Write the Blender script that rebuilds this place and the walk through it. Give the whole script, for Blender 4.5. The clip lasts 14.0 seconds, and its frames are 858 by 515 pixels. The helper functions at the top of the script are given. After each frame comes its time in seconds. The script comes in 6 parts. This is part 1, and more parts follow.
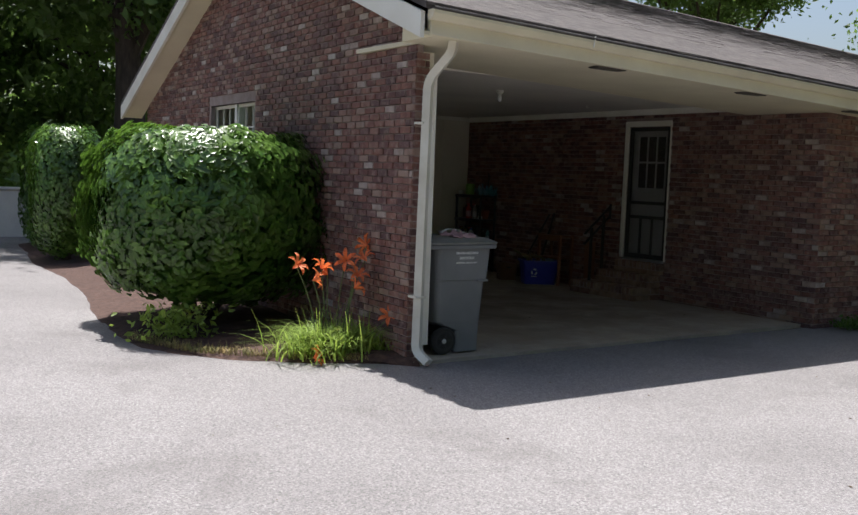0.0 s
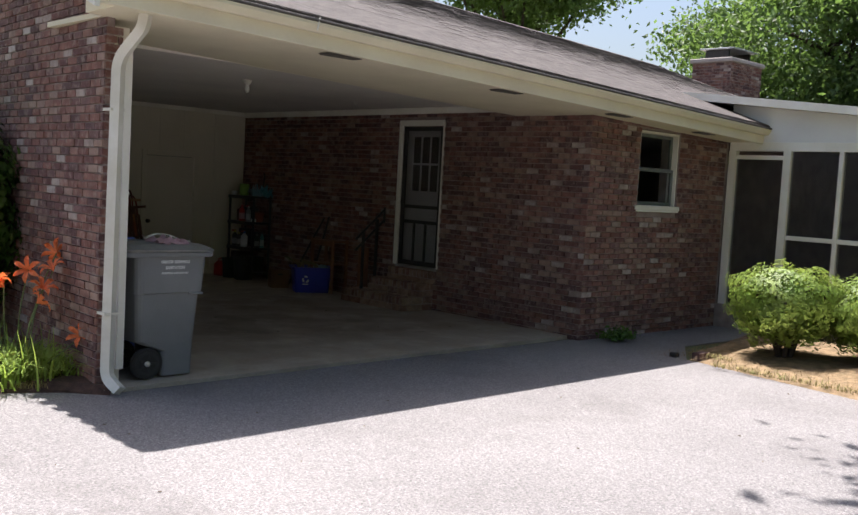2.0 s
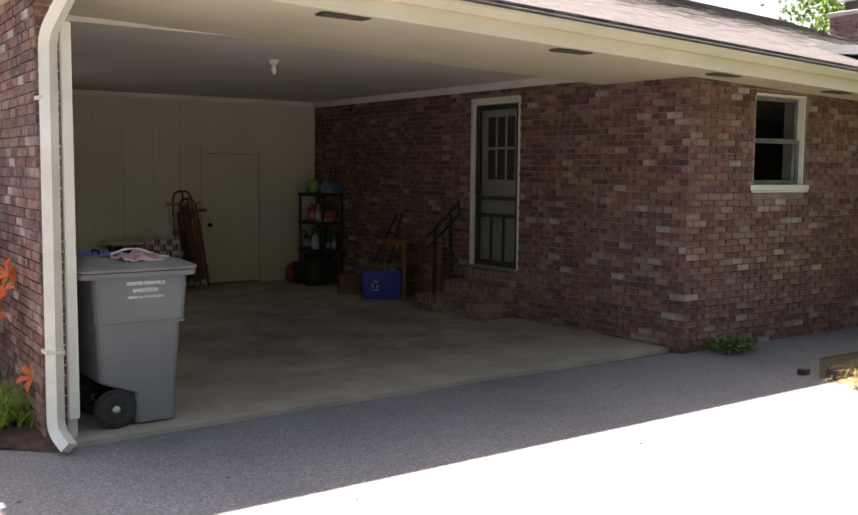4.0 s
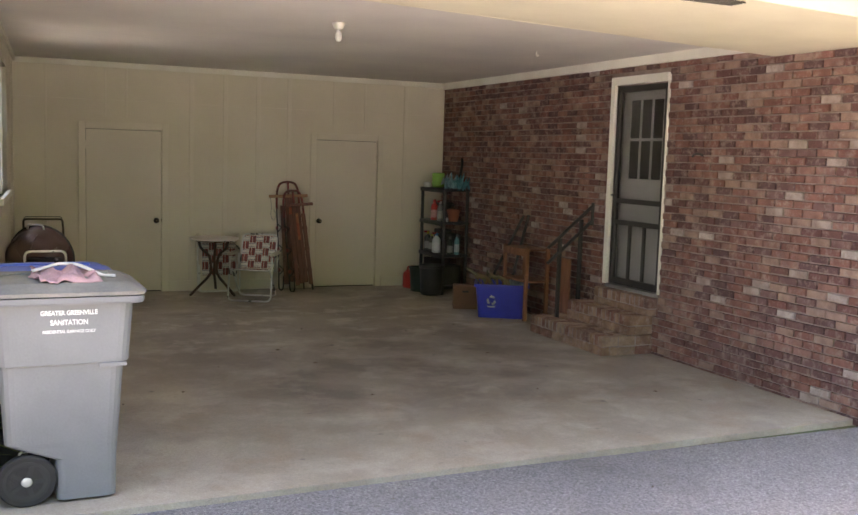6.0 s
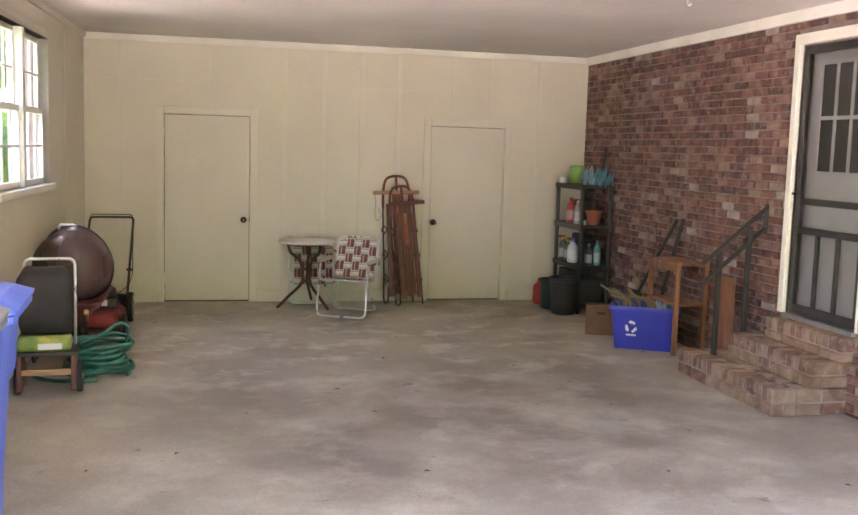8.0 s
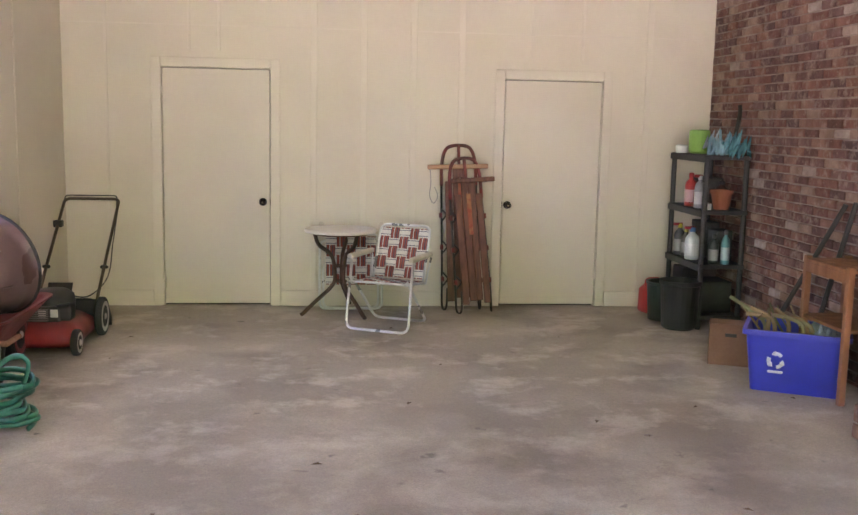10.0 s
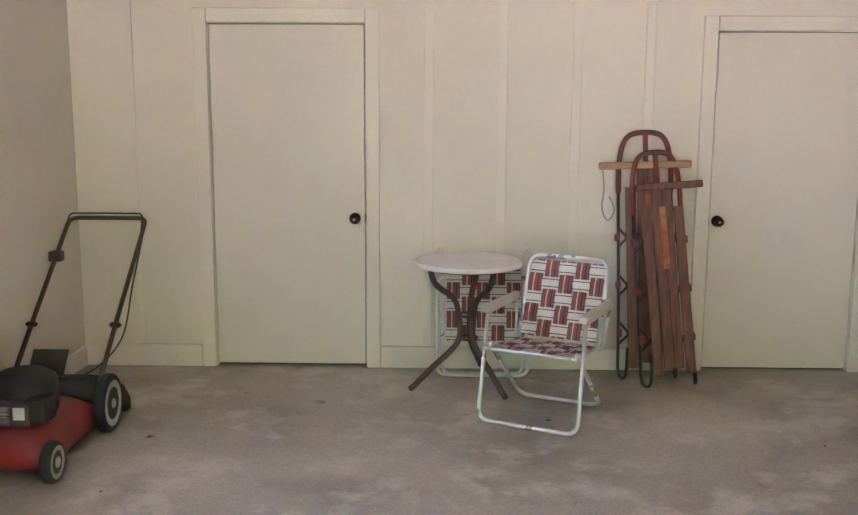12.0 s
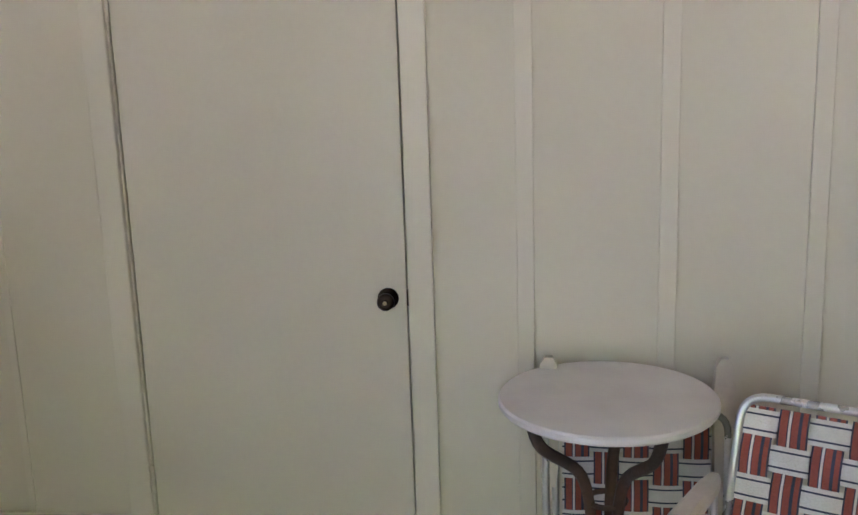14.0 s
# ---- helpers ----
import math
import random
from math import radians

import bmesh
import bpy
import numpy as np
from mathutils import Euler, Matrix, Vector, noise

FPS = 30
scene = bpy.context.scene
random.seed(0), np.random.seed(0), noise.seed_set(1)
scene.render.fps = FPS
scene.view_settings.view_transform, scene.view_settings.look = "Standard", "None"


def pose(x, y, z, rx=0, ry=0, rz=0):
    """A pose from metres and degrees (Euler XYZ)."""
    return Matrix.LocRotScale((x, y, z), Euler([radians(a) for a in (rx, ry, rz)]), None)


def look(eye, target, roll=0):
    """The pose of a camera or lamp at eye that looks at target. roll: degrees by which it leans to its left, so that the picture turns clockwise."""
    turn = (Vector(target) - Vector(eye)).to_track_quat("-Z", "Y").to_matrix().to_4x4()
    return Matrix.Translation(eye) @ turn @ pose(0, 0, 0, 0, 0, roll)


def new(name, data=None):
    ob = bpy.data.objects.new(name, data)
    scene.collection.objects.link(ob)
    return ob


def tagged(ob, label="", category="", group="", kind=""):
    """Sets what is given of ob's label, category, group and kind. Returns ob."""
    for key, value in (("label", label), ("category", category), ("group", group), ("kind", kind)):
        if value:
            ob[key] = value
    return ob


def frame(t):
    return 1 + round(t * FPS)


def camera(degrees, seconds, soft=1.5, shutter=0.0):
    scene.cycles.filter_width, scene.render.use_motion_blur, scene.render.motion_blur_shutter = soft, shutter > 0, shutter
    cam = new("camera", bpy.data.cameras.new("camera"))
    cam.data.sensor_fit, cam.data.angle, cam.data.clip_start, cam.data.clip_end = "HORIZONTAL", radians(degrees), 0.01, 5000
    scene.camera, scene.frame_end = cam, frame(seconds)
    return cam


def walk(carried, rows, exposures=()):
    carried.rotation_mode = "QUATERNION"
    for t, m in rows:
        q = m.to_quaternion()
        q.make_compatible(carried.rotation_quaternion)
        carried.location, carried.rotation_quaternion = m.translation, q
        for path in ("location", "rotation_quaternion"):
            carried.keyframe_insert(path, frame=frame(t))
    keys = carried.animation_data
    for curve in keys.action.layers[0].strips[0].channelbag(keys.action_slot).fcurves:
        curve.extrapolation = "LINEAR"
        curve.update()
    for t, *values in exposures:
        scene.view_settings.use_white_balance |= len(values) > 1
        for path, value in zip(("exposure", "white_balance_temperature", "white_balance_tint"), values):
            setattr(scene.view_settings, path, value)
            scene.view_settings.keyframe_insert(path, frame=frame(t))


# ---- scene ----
cam = camera(48.0, 14.0)
PATH = [
    (0, (-5.30, -8.15, 1.735), (-4.193, -6.493, 1.566), 2.2),
    (0.5, (-4.936, -8.135, 1.758), (-3.583, -6.676, 1.549), 1.6),
    (1, (-4.617, -8.103, 1.758), (-3.192, -6.706, 1.622), 2.0),
    (1.5, (-4.306, -8.035, 1.752), (-2.846, -6.678, 1.588), 0.8),
    (2, (-3.824, -7.921, 1.757), (-2.451, -6.475, 1.609), 3.2),
    (2.5, (-3.404, -7.7, 1.741), (-2.071, -6.221, 1.554), 1.9),
    (2.7, (-3.22, -7.57, 1.731), (-1.917, -6.064, 1.546), 2.0),
    (4.8, (-1.152, -6.624, 1.831), (-0.145, -4.909, 1.624), 1.1),
    (5, (-0.918, -6.465, 1.841), (0.026, -4.716, 1.622), 1.8),
    (5.5, (-0.377, -6.021, 1.859), (0.419, -4.204, 1.605), 1.4),
    (6, (-0.058, -5.634, 1.826), (0.74, -3.812, 1.619), 1.8),
    (6.5, (0.331, -5.241, 1.838), (1.025, -3.376, 1.642), 2.6),
    (7, (0.701, -4.796, 1.777), (1.294, -2.896, 1.583), 1.4),
    (7.5, (1.017, -4.319, 1.743), (1.569, -2.408, 1.53), 3.0),
    (8, (1.316, -3.835, 1.755), (1.757, -1.897, 1.531), 1.7),
    (8.2, (1.442, -3.641, 1.734), (1.824, -1.691, 1.507), 1.5),
    (10.3, (2.339, -1.051, 1.635), (2.508, 0.922, 1.354), 1.7),
    (10.5, (2.353, -0.762, 1.626), (2.49, 1.221, 1.406), 1.9),
    (11, (2.33, -0.067, 1.544), (2.355, 1.92, 1.325), 0.3),
    (11.5, (2.322, 0.571, 1.574), (2.358, 2.545, 1.256), 0.6),
    (12, (2.205, 1.291, 1.643), (2.171, 3.263, 1.311), 0.3),
    (12.5, (2.11, 1.938, 1.668), (2.046, 3.907, 1.324), -1.3),
    (13, (2.072, 2.602, 1.696), (2.025, 4.579, 1.394), -0.2),
    (13.2, (2.08, 2.9, 1.725), (1.976, 4.873, 1.416), -0.1),
    (13.5, (2.149, 3.338, 1.638), (1.919, 5.307, 1.374), -1.3),
    (13.6, (2.162, 3.503, 1.631), (1.911, 5.471, 1.373), -1.6),
    (14, (2.205, 4.071, 1.687), (1.936, 6.007, 1.264), -1.9),
]
walk(cam, [(t, look(eye, target, roll)) for t, eye, target, roll in PATH],
     exposures=[(0.0, 0.82, 6100, 13), (1.5, 1.18, 6150, 15), (2.7, 1.45, 6350, 18), (4.0, 2.2, 6750, 19), (5.0, 2.7, 6950, 20), (5.5, 3.35, 7000, 21), (6.0, 4.05, 6900, 23), (6.5, 4.35, 6850, 25), (8.0, 5.3, 6650, 30), (10.5, 5.62, 6300, 34), (12.5, 5.5, 5900, 32), (14.0, 5.18, 5650, 28)])

# ---- world, sun ----
world = bpy.data.worlds.new("world")
scene.world = world
world.use_nodes = True
sky = world.node_tree.nodes.new("ShaderNodeTexSky")
sky.sky_type, sky.sun_disc = "NISHITA", False
sky.dust_density, sky.air_density = 3.5, 1.2
SUN = Vector((0.03, 0.32, 1.0)).normalized()
sky.sun_elevation, sky.sun_rotation = math.asin(SUN.z), math.atan2(SUN.x, SUN.y)
back = world.node_tree.nodes["Background"]
back.inputs["Strength"].default_value = 0.075
world.node_tree.links.new(sky.outputs[0], back.inputs[0])
sun = new("sun", bpy.data.lights.new("sun", "SUN"))
sun.data.energy, sun.data.angle, sun.data.color = 5.0, radians(0.6), (1.0, 0.95, 0.87)
sun.matrix_world = look(SUN * 40, (0, 0, 0))

# ---- helpers of the scene ----
def part(name, bm, material, parent=None, label="", smooth=False):
    """Links a bmesh as one mesh object under a thing or a part."""
    me = bpy.data.meshes.new(name)
    bm.normal_update()
    bm.to_mesh(me)
    bm.free()
    if smooth:
        me.polygons.foreach_set("use_smooth", [True] * len(me.polygons))
    me.materials.append(material)
    ob = new(name, me)
    ob.parent = parent
    return tagged(ob, label)


def box(bm, x0, y0, z0, x1, y1, z1, bevel=0.0):
    made = bmesh.ops.create_cube(bm, size=1.0)["verts"]
    lo, hi = Vector((min(x0, x1), min(y0, y1), min(z0, z1))), Vector((max(x0, x1), max(y0, y1), max(z0, z1)))
    for v in made:
        v.co = Vector([(lo[i] + hi[i]) / 2 + v.co[i] * (hi[i] - lo[i]) for i in range(3)])
    if bevel:
        edges = list({e for v in made for e in v.link_edges})
        bmesh.ops.bevel(bm, geom=edges, offset=bevel, segments=2, affect="EDGES", profile=0.5)
    return made


def slab(*sizes, bevel=0.0):
    bm = bmesh.new()
    box(bm, *sizes, bevel=bevel)
    return bm


def smooth_line(points, steps=6, closed=False):
    """Points on a curve through the given ones."""
    pts = [Vector(p) for p in points]
    n, out = len(pts), []
    for i in range(n if closed else n - 1):
        if closed:
            a, b, c, d = pts[i - 1], pts[i], pts[(i + 1) % n], pts[(i + 2) % n]
        else:
            a, b, c, d = pts[max(i - 1, 0)], pts[i], pts[i + 1], pts[min(i + 2, n - 1)]
        for k in range(steps):
            t = k / steps
            out.append(0.5 * ((2 * b) + (c - a) * t + (2 * a - 5 * b + 4 * c - d) * t * t + (3 * b - a - 3 * c + d) * t ** 3))
    if not closed:
        out.append(pts[-1])
    return out


def round_corners(points, r, steps=5, closed=False):
    """The polyline with its corners rounded."""
    pts = [Vector(p) for p in points]
    n, out = len(pts), []
    for i, p in enumerate(pts):
        if not closed and i in (0, n - 1):
            out.append(p)
            continue
        a, c = pts[i - 1], pts[(i + 1) % n]
        u, w = (a - p), (c - p)
        k = min(r, u.length * 0.45, w.length * 0.45)
        s, e = p + u.normalized() * k, p + w.normalized() * k
        for j in range(steps + 1):
            t = j / steps
            out.append(s * (1 - t) ** 2 + p * 2 * t * (1 - t) + e * t * t)
    return out


def tube(bm, points, r, sides=8, closed=False, radii=None, flat=1.0):
    """A round bar along the points."""
    pts = [Vector(p) for p in points]
    n, rings, up = len(pts), [], None
    for i, p in enumerate(pts):
        if closed:
            d = pts[(i + 1) % n] - pts[i - 1]
        else:
            d = pts[min(i + 1, n - 1)] - pts[max(i - 1, 0)]
        d.normalize()
        if up is None:
            up = Vector((0, 0, 1)) if abs(d.z) < 0.9 else Vector((0, 1, 0))
        side = d.cross(up).normalized()
        up = side.cross(d).normalized()
        q = radii[i] if radii else r
        rings.append([bm.verts.new(p + (side * math.cos(a) + up * math.sin(a) * flat) * q)
                      for a in (2 * math.pi * k / sides for k in range(sides))])
    for i in range(n if closed else n - 1):
        a, b = rings[i], rings[(i + 1) % n]
        for k in range(sides):
            bm.faces.new((a[k], a[(k + 1) % sides], b[(k + 1) % sides], b[k]))
    if not closed:
        bm.faces.new(rings[0][::-1])
        bm.faces.new(rings[-1])
    return rings


def lathe(bm, profile, m=Matrix(), sides=20):
    """Turns (radius, height) pairs about the z axis of m."""
    rings = []
    for r, z in profile:
        rings.append([bm.verts.new(m @ Vector((max(r, 1e-4) * math.cos(a), max(r, 1e-4) * math.sin(a), z)))
                      for a in (2 * math.pi * k / sides for k in range(sides))])
    for a, b in zip(rings, rings[1:]):
        for k in range(sides):
            bm.faces.new((a[k], a[(k + 1) % sides], b[(k + 1) % sides], b[k]))
    bm.faces.new(rings[0][::-1])
    bm.faces.new(rings[-1])


def loft(bm, sections):
    """Joins rings of equally many points, capped at both ends."""
    rings = [[bm.verts.new(p) for p in ring] for ring in sections]
    n = len(rings[0])
    for a, b in zip(rings, rings[1:]):
        for k in range(n):
            bm.faces.new((a[k], a[(k + 1) % n], b[(k + 1) % n], b[k]))
    bm.faces.new(rings[0][::-1])
    bm.faces.new(rings[-1])


def prism(bm, outline, axis, a, b):
    """An outline of (u, v) pairs drawn out along x, y or z."""
    def put(u, v, w):
        return {"x": (w, u, v), "y": (u, w, v), "z": (u, v, w)}[axis]
    loft(bm, [[put(u, v, w) for u, v in outline] for w in (a, b)])
    bmesh.ops.recalc_face_normals(bm, faces=bm.faces[:])


def thing(name, label, category, m=Matrix(), group="", kind=""):
    ob = new(name)
    ob.matrix_world = m
    return tagged(ob, label, category, group, kind)


# ---- materials ----
def mat(name, colour, rough=0.7, second=None, scale=3.0, grain=60.0, grain_mix=0.15, bump=0.1, metal=0.0, stain=None, contrast=(0.35, 0.65), stretch=(1, 1, 1), random_by="", spread=0.0, coat=0.0):
    """A surface with large patches of a second colour, fine grain and relief."""
    ma = bpy.data.materials.new(name)
    ma.use_nodes = True
    nt = ma.node_tree
    N, L = nt.nodes, nt.links
    bs = N["Principled BSDF"]
    bs.inputs["Metallic"].default_value = metal
    bs.inputs["Coat Weight"].default_value = coat
    mp = N.new("ShaderNodeMapping")
    mp.inputs["Scale"].default_value = stretch
    geo = N.new("ShaderNodeNewGeometry")
    L.new(geo.outputs["Position"], mp.inputs["Vector"])
    big = N.new("ShaderNodeTexNoise")
    big.inputs["Scale"].default_value, big.inputs["Detail"].default_value = scale, 6.0
    fine = N.new("ShaderNodeTexNoise")
    fine.inputs["Scale"].default_value, fine.inputs["Detail"].default_value = grain, 4.0
    for n in (big, fine):
        L.new(mp.outputs[0], n.inputs["Vector"])
    ramp = N.new("ShaderNodeMapRange")
    ramp.inputs["From Min"].default_value, ramp.inputs["From Max"].default_value = contrast
    L.new(big.outputs["Fac"], ramp.inputs["Value"])
    mix = N.new("ShaderNodeMix")
    mix.data_type = "RGBA"
    mix.inputs["A"].default_value = (*colour, 1)
    mix.inputs["B"].default_value = (*(second or [c * 0.8 for c in colour]), 1)
    L.new(ramp.outputs[0], mix.inputs["Factor"])
    out = mix.outputs["Result"]
    if stain:
        st = N.new("ShaderNodeTexNoise")
        st.inputs["Scale"].default_value, st.inputs["Detail"].default_value, st.inputs["Distortion"].default_value = scale * 3.1, 9.0, 0.15
        L.new(mp.outputs[0], st.inputs["Vector"])
        sr = N.new("ShaderNodeMapRange")
        sr.inputs["From Min"].default_value, sr.inputs["From Max"].default_value, sr.inputs["To Max"].default_value = 0.50, 0.74, 0.42
        L.new(st.outputs["Fac"], sr.inputs["Value"])
        sm = N.new("ShaderNodeMix")
        sm.data_type = "RGBA"
        sm.inputs["B"].default_value = (*stain, 1)
        L.new(out, sm.inputs["A"])
        L.new(sr.outputs[0], sm.inputs["Factor"])
        pale = N.new("ShaderNodeMapRange")
        pale.inputs["From Min"].default_value, pale.inputs["From Max"].default_value, pale.inputs["To Max"].default_value = 0.44, 0.28, 0.5
        L.new(st.outputs["Fac"], pale.inputs["Value"])
        pm = N.new("ShaderNodeMix")
        pm.data_type = "RGBA"
        pm.inputs["B"].default_value = (*[min(c * 1.35, 0.8) for c in colour], 1)
        L.new(sm.outputs["Result"], pm.inputs["A"])
        L.new(pale.outputs[0], pm.inputs["Factor"])
        out = pm.outputs["Result"]
    if random_by:
        if random_by == "island":
            value = geo.outputs["Random Per Island"]
        else:
            value = N.new("ShaderNodeObjectInfo").outputs["Random"]
        hsv = N.new("ShaderNodeHueSaturation")
        vr = N.new("ShaderNodeMapRange")
        vr.inputs["To Min"].default_value, vr.inputs["To Max"].default_value = 1 - spread, 1 + spread
        L.new(value, vr.inputs["Value"])
        L.new(vr.outputs[0], hsv.inputs["Value"])
        L.new(out, hsv.inputs["Color"])
        out = hsv.outputs[0]
    gm = N.new("ShaderNodeMix")
    gm.data_type, gm.blend_type = "RGBA", "OVERLAY"
    gm.inputs["Factor"].default_value = grain_mix
    L.new(out, gm.inputs["A"])
    bw = N.new("ShaderNodeRGBToBW")
    L.new(fine.outputs["Color"], bw.inputs[0])
    L.new(bw.outputs[0], gm.inputs["B"])
    L.new(gm.outputs["Result"], bs.inputs["Base Color"])
    rr = N.new("ShaderNodeMapRange")
    rr.inputs["To Min"].default_value, rr.inputs["To Max"].default_value = max(rough - 0.12, 0.02), min(rough + 0.12, 1.0)
    L.new(big.outputs["Fac"], rr.inputs["Value"])
    L.new(rr.outputs[0], bs.inputs["Roughness"])
    if bump:
        bp = N.new("ShaderNodeBump")
        bp.inputs["Strength"].default_value, bp.inputs["Distance"].default_value = bump, 0.01
        L.new(fine.outputs["Fac"], bp.inputs["Height"])
        L.new(bp.outputs[0], bs.inputs["Normal"])
    return ma


def brick_mat(name, random_by, tones, rough=0.85):
    """Fired clay in several tones, one a brick, with soot and lime on the face."""
    ma = mat(name, (0.2, 0.07, 0.05), rough, None, 9.0, 140.0, 0.35, 0.5)
    N, L = ma.node_tree.nodes, ma.node_tree.links
    mix = next(n for n in N if n.type == "MIX" and n.blend_type == "MIX")
    ramp = N.new("ShaderNodeValToRGB")
    ramp.color_ramp.interpolation = "CONSTANT"
    el = ramp.color_ramp.elements
    while len(el) > 1:
        el.remove(el[-1])
    el[0].position, el[0].color = 0.0, (*tones[0][1], 1)
    for pos, c in tones[1:]:
        e = el.new(pos)
        e.color = (*c, 1)
    if random_by == "island":
        value = N["Geometry"].outputs["Random Per Island"]
    else:
        value = N.new("ShaderNodeObjectInfo").outputs["Random"]
    L.new(value, ramp.inputs[0])
    lime = N.new("ShaderNodeTexNoise")
    lime.inputs["Scale"].default_value, lime.inputs["Detail"].default_value, lime.inputs["Roughness"].default_value = 15.0, 8.0, 0.65
    L.new(N["Geometry"].outputs["Position"], lime.inputs["Vector"])
    lr = N.new("ShaderNodeMapRange")
    lr.inputs["From Min"].default_value, lr.inputs["From Max"].default_value, lr.inputs["To Max"].default_value = 0.50, 0.64, 0.75
    L.new(lime.outputs["Fac"], lr.inputs["Value"])
    lm = N.new("ShaderNodeMix")
    lm.data_type = "RGBA"
    lm.inputs["B"].default_value = (0.36, 0.27, 0.225, 1)
    L.new(ramp.outputs[0], lm.inputs["A"])
    L.new(lr.outputs[0], lm.inputs["Factor"])
    L.new(lm.outputs["Result"], mix.inputs["A"])
    pale = N.new("ShaderNodeMapRange")
    pale.inputs["From Min"].default_value, pale.inputs["From Max"].default_value, pale.inputs["To Max"].default_value = 0.36, 0.29, 0.8
    L.new(lime.outputs["Fac"], pale.inputs["Value"])
    pm = N.new("ShaderNodeMix")
    pm.data_type = "RGBA"
    pm.inputs["B"].default_value = (0.50, 0.44, 0.385, 1)
    L.new(lm.outputs["Result"], pm.inputs["A"])
    L.new(pale.outputs[0], pm.inputs["Factor"])
    lm = pm
    dark = N.new("ShaderNodeMix")
    dark.data_type, dark.blend_type = "RGBA", "MULTIPLY"
    dark.inputs["Factor"].default_value = 0.8
    dark.inputs["B"].default_value = (0.55, 0.5, 0.5, 1)
    L.new(lm.outputs["Result"], dark.inputs["A"])
    L.new(dark.outputs["Result"], mix.inputs["B"])
    return ma


TONES = [(0.0, (0.205, 0.088, 0.066)), (0.17, (0.150, 0.066, 0.056)), (0.33, (0.245, 0.115, 0.085)), (0.48, (0.115, 0.058, 0.054)),
         (0.60, (0.28, 0.15, 0.115)), (0.72, (0.185, 0.10, 0.088)), (0.84, (0.33, 0.22, 0.17)), (0.945, (0.42, 0.34, 0.29)), (0.98, (0.50, 0.43, 0.38))]
BRICK_ONE = brick_mat("brick_clay_single", "object", TONES)
BRICK_MANY = brick_mat("brick_clay", "island", TONES)
MORTAR = mat("mortar", (0.33, 0.265, 0.235), 0.95, (0.22, 0.165, 0.145), 5, 120, 0.3, 0.4)
CREAM = mat("cream_wall_paint", (0.68, 0.625, 0.51), 0.6, (0.635, 0.58, 0.47), 1.2, 40, 0.05, 0.05)
CREAM_TRIM = mat("cream_trim_paint", (0.69, 0.635, 0.525), 0.5, (0.65, 0.595, 0.49), 2.0, 40, 0.05, 0.05)
DOOR_PAINT = mat("door_paint", (0.67, 0.615, 0.51), 0.45, (0.62, 0.565, 0.47), 1.0, 50, 0.05, 0.03)
CEIL = mat("ceiling_paint", (0.72, 0.68, 0.61), 0.7, (0.63, 0.59, 0.54), 0.8, 30, 0.05, 0.05)
SOFFIT = mat("soffit_paint", (0.74, 0.68, 0.50), 0.6, (0.66, 0.60, 0.44), 1.5, 40, 0.08, 0.05)
WHITE = mat("white_trim_paint", (0.80, 0.78, 0.70), 0.5, (0.70, 0.67, 0.58), 2.0, 50, 0.08, 0.06)
CONCRETE = mat("concrete_floor", (0.43, 0.378, 0.30), 0.75, (0.35, 0.305, 0.24), 0.9, 70, 0.3, 0.2, contrast=(0.38, 0.64))
ASPHALT = mat("worn_asphalt", (0.225, 0.213, 0.208), 0.9, (0.175, 0.165, 0.161), 0.45, 62, 0.95, 1.0, contrast=(0.3, 0.7))
SHINGLE = mat("shingle", (0.105, 0.090, 0.081), 0.95, (0.062, 0.053, 0.049), 8, 150, 0.5, 0.6, random_by="island", spread=0.35)
GRASS_GROUND = mat("lawn_soil", (0.07, 0.10, 0.03), 0.95, (0.10, 0.085, 0.04), 1.5, 60, 0.4, 0.5)
MULCH = mat("bark_mulch", (0.085, 0.045, 0.032), 0.95, (0.045, 0.024, 0.018), 14, 60, 0.6, 1.0)
STRAW = mat("pine_straw", (0.27, 0.185, 0.10), 0.95, (0.15, 0.105, 0.055), 10, 80, 0.6, 1.0)
LEAF_DARK = mat("holly_leaf", (0.05, 0.115, 0.022), 0.26, (0.12, 0.21, 0.038), 4, 40, 0.2, 0.1, random_by="island", spread=0.5)
LEAF_LIGHT = mat("boxwood_leaf", (0.13, 0.22, 0.03), 0.5, (0.20, 0.27, 0.05), 4, 40, 0.2, 0.1, random_by="island", spread=0.45)
LEAF_TREE = mat("tree_leaf", (0.062, 0.11, 0.032), 0.5, (0.11, 0.165, 0.05), 1.0, 20, 0.2, 0.1, random_by="island", spread=0.55)
BLADE = mat("daylily_blade", (0.30, 0.40, 0.08), 0.5, (0.20, 0.30, 0.05), 4, 40, 0.2, 0.1, random_by="island", spread=0.4)
BARK = mat("bark", (0.075, 0.055, 0.042), 0.95, (0.04, 0.03, 0.025), 4, 30, 0.5, 1.0, stretch=(3, 3, 0.6))
BLACK_METAL = mat("black_painted_metal", (0.02, 0.019, 0.018), 0.45, (0.035, 0.03, 0.026), 6, 60, 0.2, 0.1)


def after_base(ma, make):
    """Puts make(nodes, links, colour socket) between a material's colour and its shader."""
    N, L = ma.node_tree.nodes, ma.node_tree.links
    base = N["Principled BSDF"].inputs["Base Color"]
    L.new(make(N, L, base.links[0].from_socket), base)


